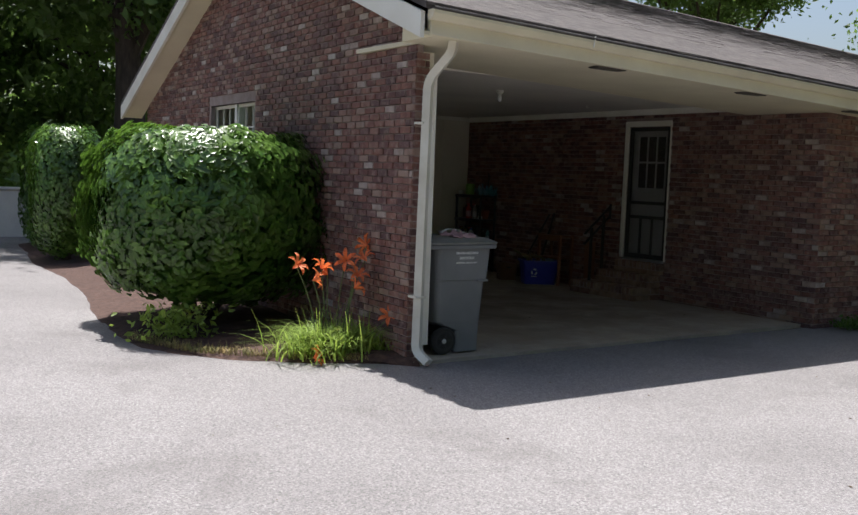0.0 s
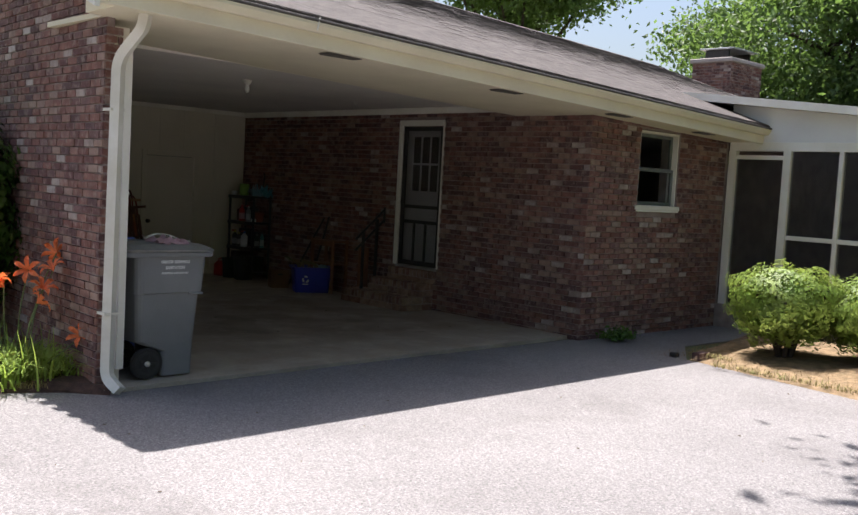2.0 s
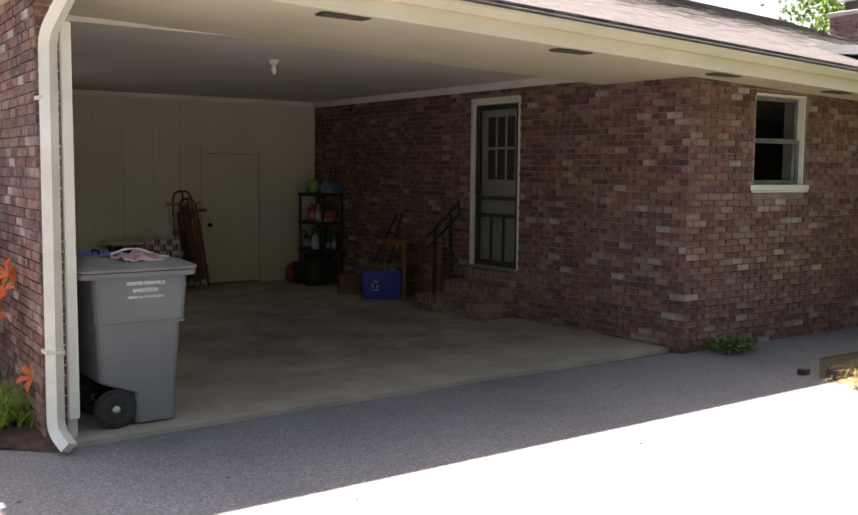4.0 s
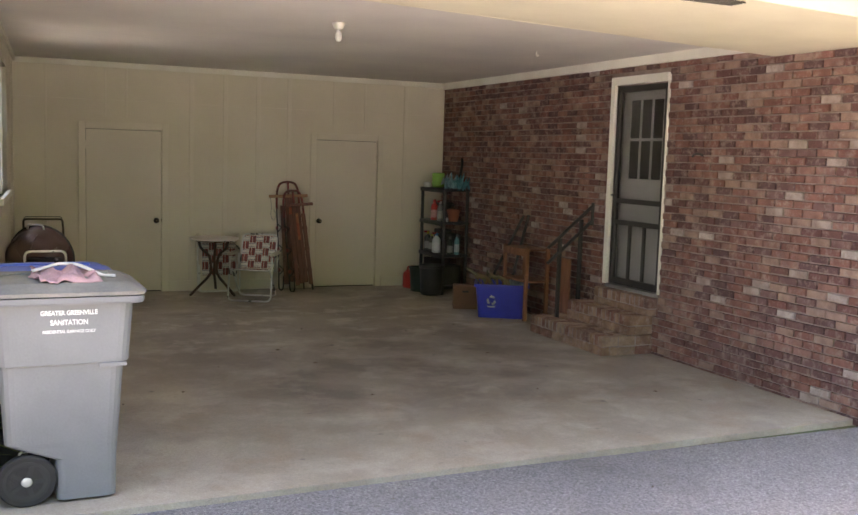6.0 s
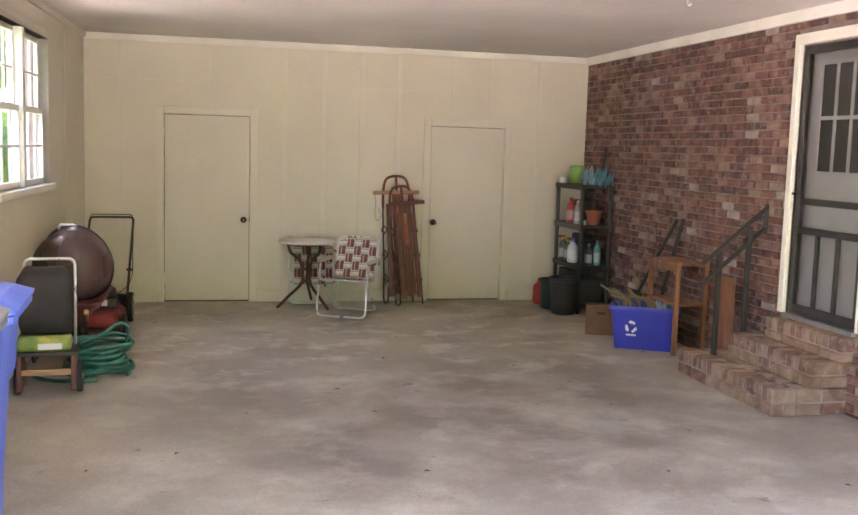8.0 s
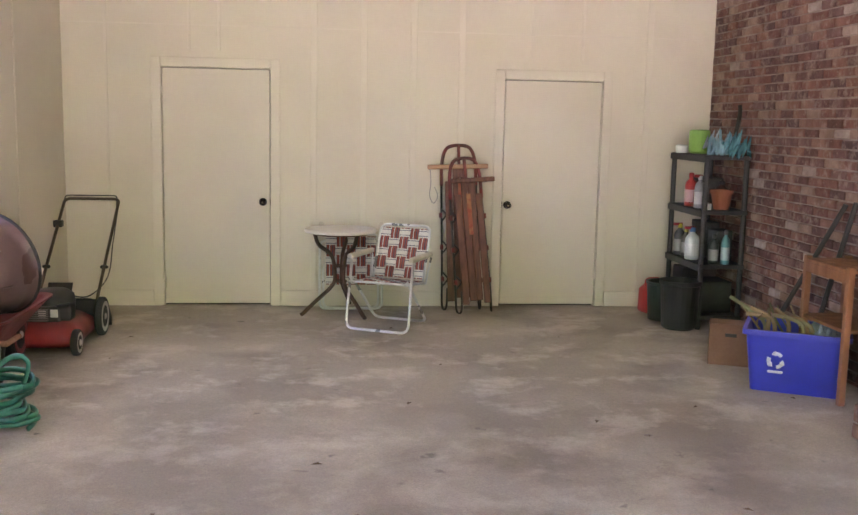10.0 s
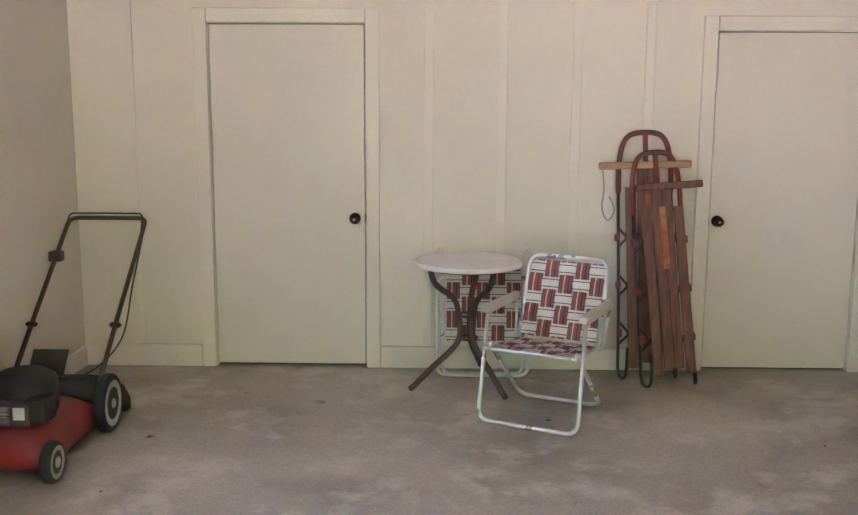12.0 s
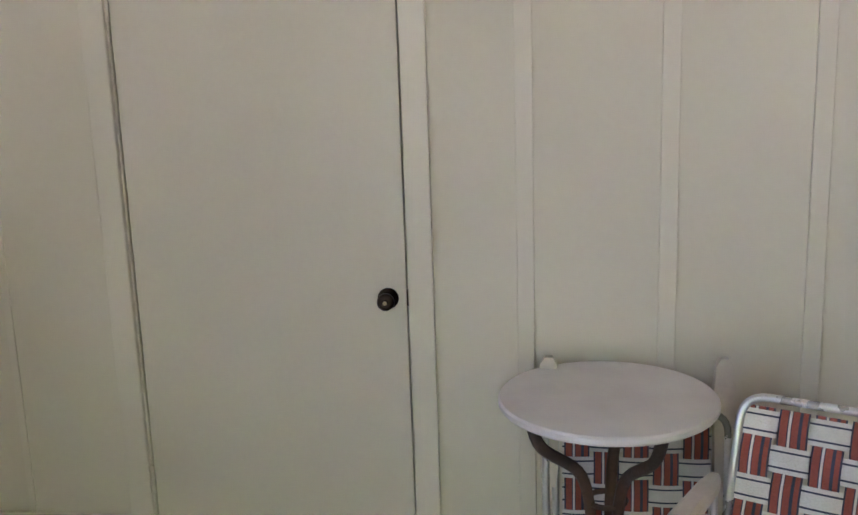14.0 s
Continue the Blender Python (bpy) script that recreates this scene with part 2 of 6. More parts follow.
def blended(N, L, colour, factor, other, blend="MIX"):
    mx = N.new("ShaderNodeMix")
    mx.data_type, mx.blend_type = "RGBA", blend
    L.new(colour, mx.inputs["A"])
    if isinstance(other, tuple):
        mx.inputs["B"].default_value = (*other, 1)
    else:
        L.new(other, mx.inputs["B"])
    if isinstance(factor, float):
        mx.inputs["Factor"].default_value = factor
    else:
        L.new(factor, mx.inputs["Factor"])
    return mx.outputs["Result"]


def field(N, L, scale, lo, hi, top=1.0, detail=7.0, rough=0.6, warp=0.0, move=(0, 0, 0)):
    """Noise at a scale, cut to 0..top between lo and hi."""
    mp = N.new("ShaderNodeMapping")
    mp.inputs["Location"].default_value = move
    L.new(N["Geometry"].outputs["Position"], mp.inputs["Vector"])
    no = N.new("ShaderNodeTexNoise")
    no.inputs["Scale"].default_value, no.inputs["Detail"].default_value = scale, detail
    no.inputs["Roughness"].default_value, no.inputs["Distortion"].default_value = rough, warp
    L.new(mp.outputs[0], no.inputs["Vector"])
    mr = N.new("ShaderNodeMapRange")
    mr.inputs["From Min"].default_value, mr.inputs["From Max"].default_value, mr.inputs["To Max"].default_value = lo, hi, top
    L.new(no.outputs["Fac"], mr.inputs["Value"])
    return mr.outputs[0]


def calc(N, L, kind, a, b):
    m = N.new("ShaderNodeMath")
    m.operation = kind
    for k, v in enumerate((a, b)):
        if isinstance(v, float):
            m.inputs[k].default_value = v
        else:
            L.new(v, m.inputs[k])
    return m.outputs[0]


def speckled(scale, lo, hi, share=1.0):
    """Stones of the aggregate, each with a tone of its own."""
    def make(N, L, colour):
        vo = N.new("ShaderNodeTexVoronoi")
        vo.inputs["Scale"].default_value = scale
        L.new(N["Geometry"].outputs["Position"], vo.inputs["Vector"])
        mr = N.new("ShaderNodeMapRange")
        mr.inputs["To Min"].default_value, mr.inputs["To Max"].default_value = lo, hi
        bw = N.new("ShaderNodeRGBToBW")
        L.new(vo.outputs["Color"], bw.inputs[0])
        L.new(bw.outputs[0], mr.inputs["Value"])
        co = N.new("ShaderNodeCombineColor")
        for k in range(3):
            L.new(mr.outputs[0], co.inputs[k])
        return blended(N, L, colour, share, co.outputs[0], "MULTIPLY")
    return make


def floor_tones(N, L, colour):
    """Darker middle, rusty film at the mouth, pale scuffs mostly at the rear, oil spots."""
    xyz = N.new("ShaderNodeSeparateXYZ")
    L.new(N["Geometry"].outputs["Position"], xyz.inputs[0])
    def bump_of(socket, mid, reach):
        d = calc(N, L, "ABSOLUTE", calc(N, L, "SUBTRACT", socket, mid), 0.0)
        mr = N.new("ShaderNodeMapRange")
        mr.inputs["From Min"].default_value, mr.inputs["From Max"].default_value = reach * 1.35, reach * 0.45
        L.new(d, mr.inputs["Value"])
        return mr.outputs[0]
    mid_zone = calc(N, L, "MULTIPLY", bump_of(xyz.outputs[0], 3.1, 2.5), bump_of(xyz.outputs[1], 2.0, 2.3))
    mid_dark = calc(N, L, "MULTIPLY", mid_zone, field(N, L, 1.1, 0.26, 0.58, 0.92, 8.0, 0.6, 0.3))
    colour = blended(N, L, colour, mid_dark, (0.15, 0.122, 0.096))
    mouth = calc(N, L, "MULTIPLY", bump_of(xyz.outputs[1], 0.0, 1.3), field(N, L, 2.3, 0.50, 0.70, 0.40, 9.0, 0.7, 0.4))
    colour = blended(N, L, colour, mouth, (0.24, 0.145, 0.085))
    colour = blended(N, L, colour, field(N, L, 1.3, 0.50, 0.66, 0.70, 12.0, 0.62, 0.2, (3, 7, 0)), (0.235, 0.203, 0.163))
    deep = N.new("ShaderNodeMapRange")
    deep.inputs["From Min"].default_value, deep.inputs["From Max"].default_value, deep.inputs["To Min"].default_value = 3.0, 4.4, 0.28
    L.new(xyz.outputs[1], deep.inputs["Value"])
    scuff = calc(N, L, "MULTIPLY", deep.outputs[0], field(N, L, 2.2, 0.51, 0.63, 0.80, 12.0, 0.66, 0.1, (11, 2, 0)))
    colour = blended(N, L, colour, scuff, (0.54, 0.485, 0.40))
    return blended(N, L, colour, field(N, L, 6.5, 0.69, 0.75, 0.65, 5.0, 0.5, 0.2, (5, 1, 0)), (0.075, 0.062, 0.055))


def translucent(ma, colour, share=0.45):
    """Lets light through, as thin leaves do."""
    N, L = ma.node_tree.nodes, ma.node_tree.links
    tr = N.new("ShaderNodeBsdfTranslucent")
    tr.inputs["Color"].default_value = (*colour, 1)
    mx = N.new("ShaderNodeMixShader")
    mx.inputs[0].default_value = share
    L.new(N["Principled BSDF"].outputs[0], mx.inputs[1])
    L.new(tr.outputs[0], mx.inputs[2])
    L.new(mx.outputs[0], N["Material Output"].inputs["Surface"])


after_base(CONCRETE, floor_tones)
after_base(CONCRETE, speckled(170.0, 0.86, 1.12))
after_base(ASPHALT, speckled(75.0, 0.72, 1.28))
after_base(ASPHALT, speckled(210.0, 0.7, 1.25))
after_base(ASPHALT, lambda N, L, colour: blended(N, L, colour, field(N, L, 0.8, 0.54, 0.68, 0.45, 9.0, 0.65, 0.4), (0.115, 0.105, 0.10)))
translucent(LEAF_TREE, (0.19, 0.31, 0.065), 0.45)
translucent(LEAF_LIGHT, (0.34, 0.42, 0.09), 0.35)
translucent(LEAF_DARK, (0.13, 0.25, 0.03), 0.25)
translucent(BLADE, (0.42, 0.55, 0.10), 0.45)


def glass_mat(name, tint=(0.9, 0.95, 0.93)):
    ma = bpy.data.materials.new(name)
    ma.use_nodes = True
    b = ma.node_tree.nodes["Principled BSDF"]
    b.inputs["Base Color"].default_value = (*tint, 1)
    b.inputs["Roughness"].default_value = 0.03
    b.inputs["Transmission Weight"].default_value = 1.0
    b.inputs["IOR"].default_value = 1.05
    return ma


GLASS = glass_mat("window_glass")

# ---- plan ----
W, D, CEILING = 5.64, 7.0, 2.87        # carport, inner faces
FRONT, BACK = -0.70, 8.4               # slab edge, rear of the house
OUT = -0.20                            # brick face of the gable
EAVE_Y, EAVE_Z = -1.25, 2.95
VERGE = -0.80                          # end of the eave beyond the gable
WEST = Matrix.Translation((0, D, 0)) @ pose(0, 0, 0, 0, 0, -2.1) @ Matrix.Translation((0, -D, 0))  # the side wall stands a little askew
RIDGE_Y = 3.6
REAR_EAVE = 8.75
PITCH = 0.37
GROUND = -0.035
PORCH_X = 8.8


def roof_z(y):
    return EAVE_Z + PITCH * ((y if y < RIDGE_Y else RIDGE_Y) - EAVE_Y) - max(0.0, y - RIDGE_Y) * 0.423


LIFT = 0.14                            # the eave stands higher at the gable and sags towards the porch
SAG = Matrix(((1, 0, 0, 0), (0, 1, 0, 0), (-0.034, 0, 1, 0.126), (0, 0, 0, 1)))


def sagging(ob):
    for o in (ob, *ob.children_recursive):
        if o.data:
            o.data.transform(SAG)


def structure(name, bm, material, label, category):
    return tagged(part(name, bm, material), label, category, kind="structure")


# ground: one sheet to the horizon, with the drive on it
bm = bmesh.new()
box(bm, -900, -900, GROUND - 0.3, 900, 900, GROUND - 0.012)
ground = structure("ground", bm, GRASS_GROUND, "grassy ground with patches of bare soil", "ground")
bm = bmesh.new()
prism(bm, [(-30, -14), (16, -14), (16, -5.6), (5.6, -5.3), (5.35, -4.4), (5.75, -2.15), (6.6, -1.6), (8.8, -1.6), (8.8, -0.6), (-0.4, -0.62), (-0.5, 16), (-30, 30)], "z", GROUND - 0.2, GROUND)
road = structure("driveway", bm, ASPHALT, "worn grey asphalt driveway with bleached aggregate", "driveway")
bm = bmesh.new()
prism(bm, [(-0.46, -0.72), (W + 0.2, -0.52), (W + 0.2, D + 0.2), (-0.1, D + 0.2)], "z", -0.25, 0.0)
floor = structure("floor", bm, CONCRETE, "stained bare concrete carport floor", "floor")

# left wall with its window opening: brick outside, cream boards inside
WY0, WY1, WZ0, WZ1 = 3.40, 5.15, 1.36, 2.60


def wall_with_hole(x0, x1, y0, y1, z0, z1, hy0, hy1, hz0, hz1):
    bm = bmesh.new()
    box(bm, x0, y0, z0, x1, hy0, z1)
    box(bm, x0, hy1, z0, x1, y1, z1)
    box(bm, x0, hy0, z0, x1, hy1, hz0)
    box(bm, x0, hy0, hz1, x1, hy1, z1)
    return bm


wall_west = structure("wall_west", wall_with_hole(-0.12, 0.0, -0.60, D, 0.0, CEILING, WY0, WY1, WZ0, WZ1), CREAM, "cream painted carport side wall with a window", "wall")
wall_west.matrix_world = WEST
# mortar body of the gable, up to the roof
bm = wall_with_hole(OUT + 0.012, -0.125, -0.612, BACK - 0.012, -0.2, 2.60, WY0 + 0.03, WY1 - 0.03, WZ0, WZ1)
prism(bm, [(-0.612, 2.60), (BACK - 0.012, 2.60), (BACK - 0.012, roof_z(BACK) - 0.14 + LIFT), (RIDGE_Y, roof_z(RIDGE_Y) - 0.14 + LIFT), (-0.612, roof_z(-0.612) - 0.14 + LIFT)], "x", OUT + 0.012, -0.125)
gable = structure("wall_gable", bm, MORTAR, "red brick gable wall with pale scattered bricks", "wall")
gable.matrix_world = WEST
# right wall, the house's brick face, with the door's opening
DY0, DY1, DZ0, DZ1 = 1.90, 2.74, 0.55, 2.60
bm = wall_with_hole(W + 0.012, W + 0.30, FRONT + 0.012, D + 1.4, -0.2, 2.95, DY0, DY1, DZ0, DZ1)
wall_east = structure("wall_east", bm, MORTAR, "red brick house wall inside the carport", "wall")
# front of the house beside the carport
FX0, FX1, FZ0, FZ1 = 6.68, 7.60, 1.60, 2.64
bm = bmesh.new()
y0, y1 = FRONT + 0.012, FRONT + 0.3
box(bm, W + 0.30, y0, -0.2, FX0, y1, 2.95)
box(bm, FX1, y0, -0.2, PORCH_X, y1, 2.95)
box(bm, FX0, y0, -0.2, FX1, y1, FZ0)
box(bm, FX0, y0, FZ1, FX1, y1, 2.95)
wall_front = structure("wall_front", bm, MORTAR, "red brick house front in the shade of the eave", "wall")
# back wall with two door openings
D1X0, D1X1, D2X0, D2X1, DH, DH2 = 0.815, 1.727, 3.765, 4.64, 2.05, 2.015
bm = bmesh.new()
for a, b in ((0.0, D1X0), (D1X1, D2X0), (D2X1, W)):
    box(bm, a, D, 0.0, b, D + 0.12, CEILING)
for a, b, h in ((D1X0, D1X1, DH), (D2X0, D2X1, DH2)):
    box(bm, a, D, h, b, D + 0.12, CEILING)
wall_back = structure("wall_back", bm, CREAM, "cream painted boarded wall at the rear of the carport", "wall")
# rear of the house, closing the stores behind the doors
bm = bmesh.new()
box(bm, OUT + 0.3, BACK - 0.3, -0.2, 14.0, BACK, 2.9)
structure("wall_rear", bm, MORTAR, "plain brick rear wall of the house", "wall")
bm = bmesh.new()
prism(bm, [(-0.25, 0.50), (W, 0.50), (W, D), (0.0, D)], "z", CEILING, CEILING + 0.12)
# rooms of the house behind the front window, kept dark
bm2 = bmesh.new()
box(bm2, W + 0.30, 2.6, -0.1, PORCH_X + 4, 2.8, 3.4)
box(bm2, PORCH_X + 3.8, -0.4, -0.1, PORCH_X + 4, 2.6, 3.4)
structure("wall_inner", bm2, CREAM, "plain inner wall of the house", "wall")
bm2 = bmesh.new()
box(bm2, W + 0.30, FRONT + 0.3, 2.62, PORCH_X + 3.8, 2.6, 2.68)
structure("ceiling_inner", bm2, CEIL, "plain ceiling of the room behind the front window", "ceiling")
ceiling = structure("ceiling", bm, CEIL, "plain off-white painted carport ceiling", "ceiling")

# eave: soffit, fascia and gutter over the carport's mouth and the house front
SZ = EAVE_Z - 0.16
bm = bmesh.new()
box(bm, -0.50, EAVE_Y + 0.06, SZ, PORCH_X + 0.05, 0.50, SZ + 0.04)
soffit = structure("soffit", bm, SOFFIT, "cream painted boxed soffit under the eave", "soffit")
part("fascia", slab(VERGE + 0.04, EAVE_Y, SZ - 0.02, PORCH_X + 0.05, EAVE_Y + 0.055, EAVE_Z + 0.02, bevel=0.004), SOFFIT, soffit)
part("return_box", slab(-0.66, EAVE_Y + 0.06, SZ - 0.01, -0.505, -0.63, SZ + 0.20, bevel=0.006), SOFFIT, soffit, "small boxed return at the gable corner")
part("edge_bead", slab(-0.24, 0.501, SZ - 0.002, W - 0.002, 0.52, SZ + 0.20), SOFFIT, soffit)
sagging(soffit)
gutter = thing("gutter", "cream painted metal gutter with a dark lip", "gutter")
bm = bmesh.new()
prism(bm, [(EAVE_Y - 0.005, EAVE_Z - 0.06), (EAVE_Y - 0.06, EAVE_Z - 0.06), (EAVE_Y - 0.10, EAVE_Z - 0.01), (EAVE_Y - 0.10, EAVE_Z + 0.022), (EAVE_Y - 0.005, EAVE_Z + 0.022)], "x", VERGE, PORCH_X + 0.05)
part("trough", bm, SOFFIT, gutter)
bm = bmesh.new()
tube(bm, [(VERGE, EAVE_Y - 0.10, EAVE_Z + 0.03), (4.0, EAVE_Y - 0.102, EAVE_Z + 0.026), (PORCH_X + 0.05, EAVE_Y - 0.10, EAVE_Z + 0.03)], 0.014, 8)
part("lip", bm, mat("weathered_lip", (0.10, 0.09, 0.08), 0.6, (0.05, 0.045, 0.04), 4, 50, 0.2, 0.1), gutter, "dark weathered gutter lip")
bm = bmesh.new()
tube(bm, [(1.02, EAVE_Y - 0.10, EAVE_Z + 0.05), (0.98, EAVE_Y - 0.125, EAVE_Z - 0.06)], 0.007, 6)
part("hanger", bm, WHITE, gutter)
sagging(gutter)

# roof deck
bm = bmesh.new()
for ya, yb in ((EAVE_Y - 0.06, RIDGE_Y), (REAR_EAVE + 0.06, RIDGE_Y)):
    za, zb = (EAVE_Z if ya < yb else roof_z(REAR_EAVE)) + 0.02, roof_z(RIDGE_Y) + 0.02
    loft(bm, [[(x + (k * ya), ya, za), (x + k * yb, yb, zb), (x + k * yb, yb, zb + 0.06), (x + k * ya, ya, za + 0.06)] for x, k in ((VERGE - 0.01, 0.0367), (13.2, 0.0))])
bmesh.ops.recalc_face_normals(bm, faces=bm.faces[:])
roof = structure("roof", bm, SHINGLE, "grey-brown asphalt shingle roof", "roof")
# bargeboards on the gable
bm = bmesh.new()
loft(bm, [[(x, EAVE_Y - 0.02, EAVE_Z - 0.20), (x, RIDGE_Y, roof_z(RIDGE_Y) - 0.20), (x, RIDGE_Y, roof_z(RIDGE_Y) + 0.02), (x, EAVE_Y - 0.02, EAVE_Z + 0.02)] for x in (OUT - 0.36, OUT - 0.32)])
loft(bm, [[(x, REAR_EAVE, roof_z(REAR_EAVE) - 0.20), (x, RIDGE_Y, roof_z(RIDGE_Y) - 0.20), (x, RIDGE_Y, roof_z(RIDGE_Y) + 0.02), (x, REAR_EAVE, roof_z(REAR_EAVE) + 0.02)] for x in (OUT - 0.36, OUT - 0.32)])
bmesh.ops.recalc_face_normals(bm, faces=bm.faces[:])
structure("bargeboard", bm, WHITE, "white painted bargeboard along the gable", "trim").matrix_world = Matrix.Translation((0, 0, LIFT)) @ WEST
bm = bmesh.new()
for ya in (EAVE_Y, REAR_EAVE):
    loft(bm, [[(x, ya, roof_z(ya) - 0.17), (x, RIDGE_Y, roof_z(RIDGE_Y) - 0.17), (x, RIDGE_Y, roof_z(RIDGE_Y) - 0.14), (x, ya, roof_z(ya) - 0.14)] for x in (OUT - 0.315, OUT + 0.0)])
bmesh.ops.recalc_face_normals(bm, faces=bm.faces[:])
structure("gable_soffit", bm, SOFFIT, "cream painted board under the gable overhang", "soffit").matrix_world = Matrix.Translation((0, 0, LIFT)) @ WEST

# ---- porch, chimney, trims ----
porch = tagged(new("screened_porch"), "white framed screened porch with a low roof", "porch", kind="structure")
part("porch_beam", slab(PORCH_X, -7.2, 2.50, PORCH_X + 0.14, -0.75, 2.62, bevel=0.004), WHITE, porch)
bm = bmesh.new()
prism(bm, [(-7.2, 2.62), (-0.75, 2.62), (-0.75, 3.15), (-4.5, 2.76), (-7.2, 2.76)], "x", PORCH_X + 0.01, PORCH_X + 0.13)
part("gable_board", bm, mat("porch_board_paint", (0.72, 0.72, 0.70), 0.6, (0.62, 0.62, 0.60), 1.2, 40, 0.1, 0.05), porch)
bm = bmesh.new()
prism(bm, [(-7.5, 2.76), (-4.5, 2.76), (-0.2, 3.21), (4.2, 3.30), (4.2, 3.44), (-0.2, 3.315), (-4.5, 2.865), (-7.5, 2.865)], "x", PORCH_X - 0.28, PORCH_X + 6.0)
part("porch_roof", bm, WHITE, porch)
for y in (-0.80, -1.62, -2.37, -3.10, -3.83, -4.56, -5.29, -6.02):
    w = 0.055 if y > -2 else 0.03
    part("post", slab(PORCH_X - 0.01, y - w, 0.30, PORCH_X + 0.09, y + w, 2.50, bevel=0.004), WHITE, porch)
part("mid_rail", slab(PORCH_X + 0.0, -7.2, 1.29, PORCH_X + 0.07, -1.68, 1.35, bevel=0.004), WHITE, porch)
part("door_head", slab(PORCH_X + 0.0, -1.56, 2.38, PORCH_X + 0.07, -0.86, 2.44, bevel=0.004), WHITE, porch)
part("porch_base", slab(PORCH_X - 0.02, -7.2, -0.2, PORCH_X + 0.2, -0.72, 0.30), MORTAR, porch, "brick base wall of the porch")


def mesh_screen(name, thread=0.35):
    """Fine insect mesh: mostly holes, with dark threads."""
    ma = bpy.data.materials.new(name)
    ma.use_nodes = True
    nt = ma.node_tree
    b = nt.nodes["Principled BSDF"]
    b.inputs["Base Color"].default_value = (0.03, 0.03, 0.03, 1)
    b.inputs["Roughness"].default_value = 0.6
    b.inputs["Alpha"].default_value = thread
    return ma


SCREEN = mesh_screen("insect_screen")
for a, b in ((-0.86, -1.56), (-1.68, -2.34), (-2.40, -3.07), (-3.13, -3.80), (-3.86, -4.53), (-4.59, -5.26), (-5.32, -5.99)):
    part("screen", slab(PORCH_X + 0.03, a, 0.30, PORCH_X + 0.036, b, 2.50 if a < -1 else 2.38), SCREEN, porch)
# the porch's inside: floor, rear house wall with a curtained door, ceiling
bm = bmesh.new()
box(bm, PORCH_X + 0.2, -7.2, -0.1, PORCH_X + 5.8, -0.4, 0.28)
part("porch_floor", bm, CONCRETE, porch)
part("inner_wall", slab(PORCH_X + 3.6, -7.2, 0.28, PORCH_X + 3.8, -0.4, 3.0), MORTAR, porch, "brick house wall behind the porch")
part("end_wall", slab(PORCH_X + 0.0, -0.72, -0.2, PORCH_X + 3.6, -0.42, 3.0), MORTAR, porch)
part("porch_ceiling", slab(PORCH_X + 0.14, -7.2, 2.66, PORCH_X + 3.6, -0.72, 2.70), CEIL, porch)
part("south_screen", slab(PORCH_X + 0.1, -7.25, 0.28, PORCH_X + 3.7, -7.21, 2.9), SCREEN, porch)
for y0 in (-2.2, -3.4):
    part("inner_window", slab(PORCH_X + 3.56, y0, 0.9, PORCH_X + 3.6, y0 + 0.9, 2.2, bevel=0.01), WHITE, porch, "white framed window inside the porch")

# shingles on the near slope
run = math.hypot(RIDGE_Y - EAVE_Y, PITCH * (RIDGE_Y - EAVE_Y))
ux, uz = (RIDGE_Y - EAVE_Y) / run, PITCH * (RIDGE_Y - EAVE_Y) / run
verts, faces = [], []
rng = random.Random(5)
n_rows = int(run / 0.14)
for r in range(n_rows):
    s0 = -0.08 + r * 0.14
    x = VERGE - 0.2 - (r % 2) * 0.15
    while x < 12.9:
        w = 0.30 + rng.uniform(-0.02, 0.02)
        x0, x1 = max(x, VERGE + 0.0367 * (EAVE_Y + s0 * ux) - 0.01), x + w - 0.008
        lift = 0.009 + rng.random() * 0.006
        base = len(verts)
        for s, h in ((s0, lift + 0.004), (s0 + 0.16, 0.004)):
            for xx in (x0, x1):
                verts.append((xx, EAVE_Y + s * ux - uz * h, EAVE_Z + 0.08 + s * uz + ux * h))
        for xx in (x0, x1):
            verts.append((xx, EAVE_Y + s0 * ux, EAVE_Z + 0.08 + s0 * uz - 0.004))
        faces += [(base, base + 1, base + 3, base + 2), (base + 4, base + 5, base + 1, base)]
        x += w
me = bpy.data.meshes.new("shingles")
me.from_pydata(verts, [], faces)
me.materials.append(SHINGLE)
sh = new("shingles", me)
sh.parent = roof
sh["kind"] = "stuff"
sagging(roof)
# house roof further along, with the chimney
bm = bmesh.new()
loft(bm, [[(x, 3.2, 3.95), (x, 9.0, 3.2), (x, 9.0, 3.1), (x, -0.2, 3.2)] for x in (12.0, 30.0)])
bmesh.ops.recalc_face_normals(bm, faces=bm.faces[:])
structure("roof_far", bm, SHINGLE, "low shingle roof over the rest of the house", "roof")
chimney = thing("chimney", "red brick chimney with a pale metal cap", "chimney", Matrix.Translation((17.1, 4.2, 0)))
CH_BODY = part("stack", slab(-0.70, -0.5, 3.0, 0.70, 0.5, 4.98), MORTAR, chimney)
part("crown", slab(-0.76, -0.56, 4.98, 0.76, 0.56, 5.08, bevel=0.02), mat("chimney_crown", (0.40, 0.36, 0.33), 0.9), chimney)
part("cap", slab(-0.55, -0.45, 5.30, 0.55, 0.45, 5.34, bevel=0.01), mat("galvanised_cap", (0.55, 0.55, 0.55), 0.4, metal=0.8), chimney, "pale metal chimney cap")
for x in (-0.48, 0.48):
    part("cap_leg", slab(x - 0.03, -0.3, 5.08, x + 0.03, 0.3, 5.30), BLACK_METAL, chimney)

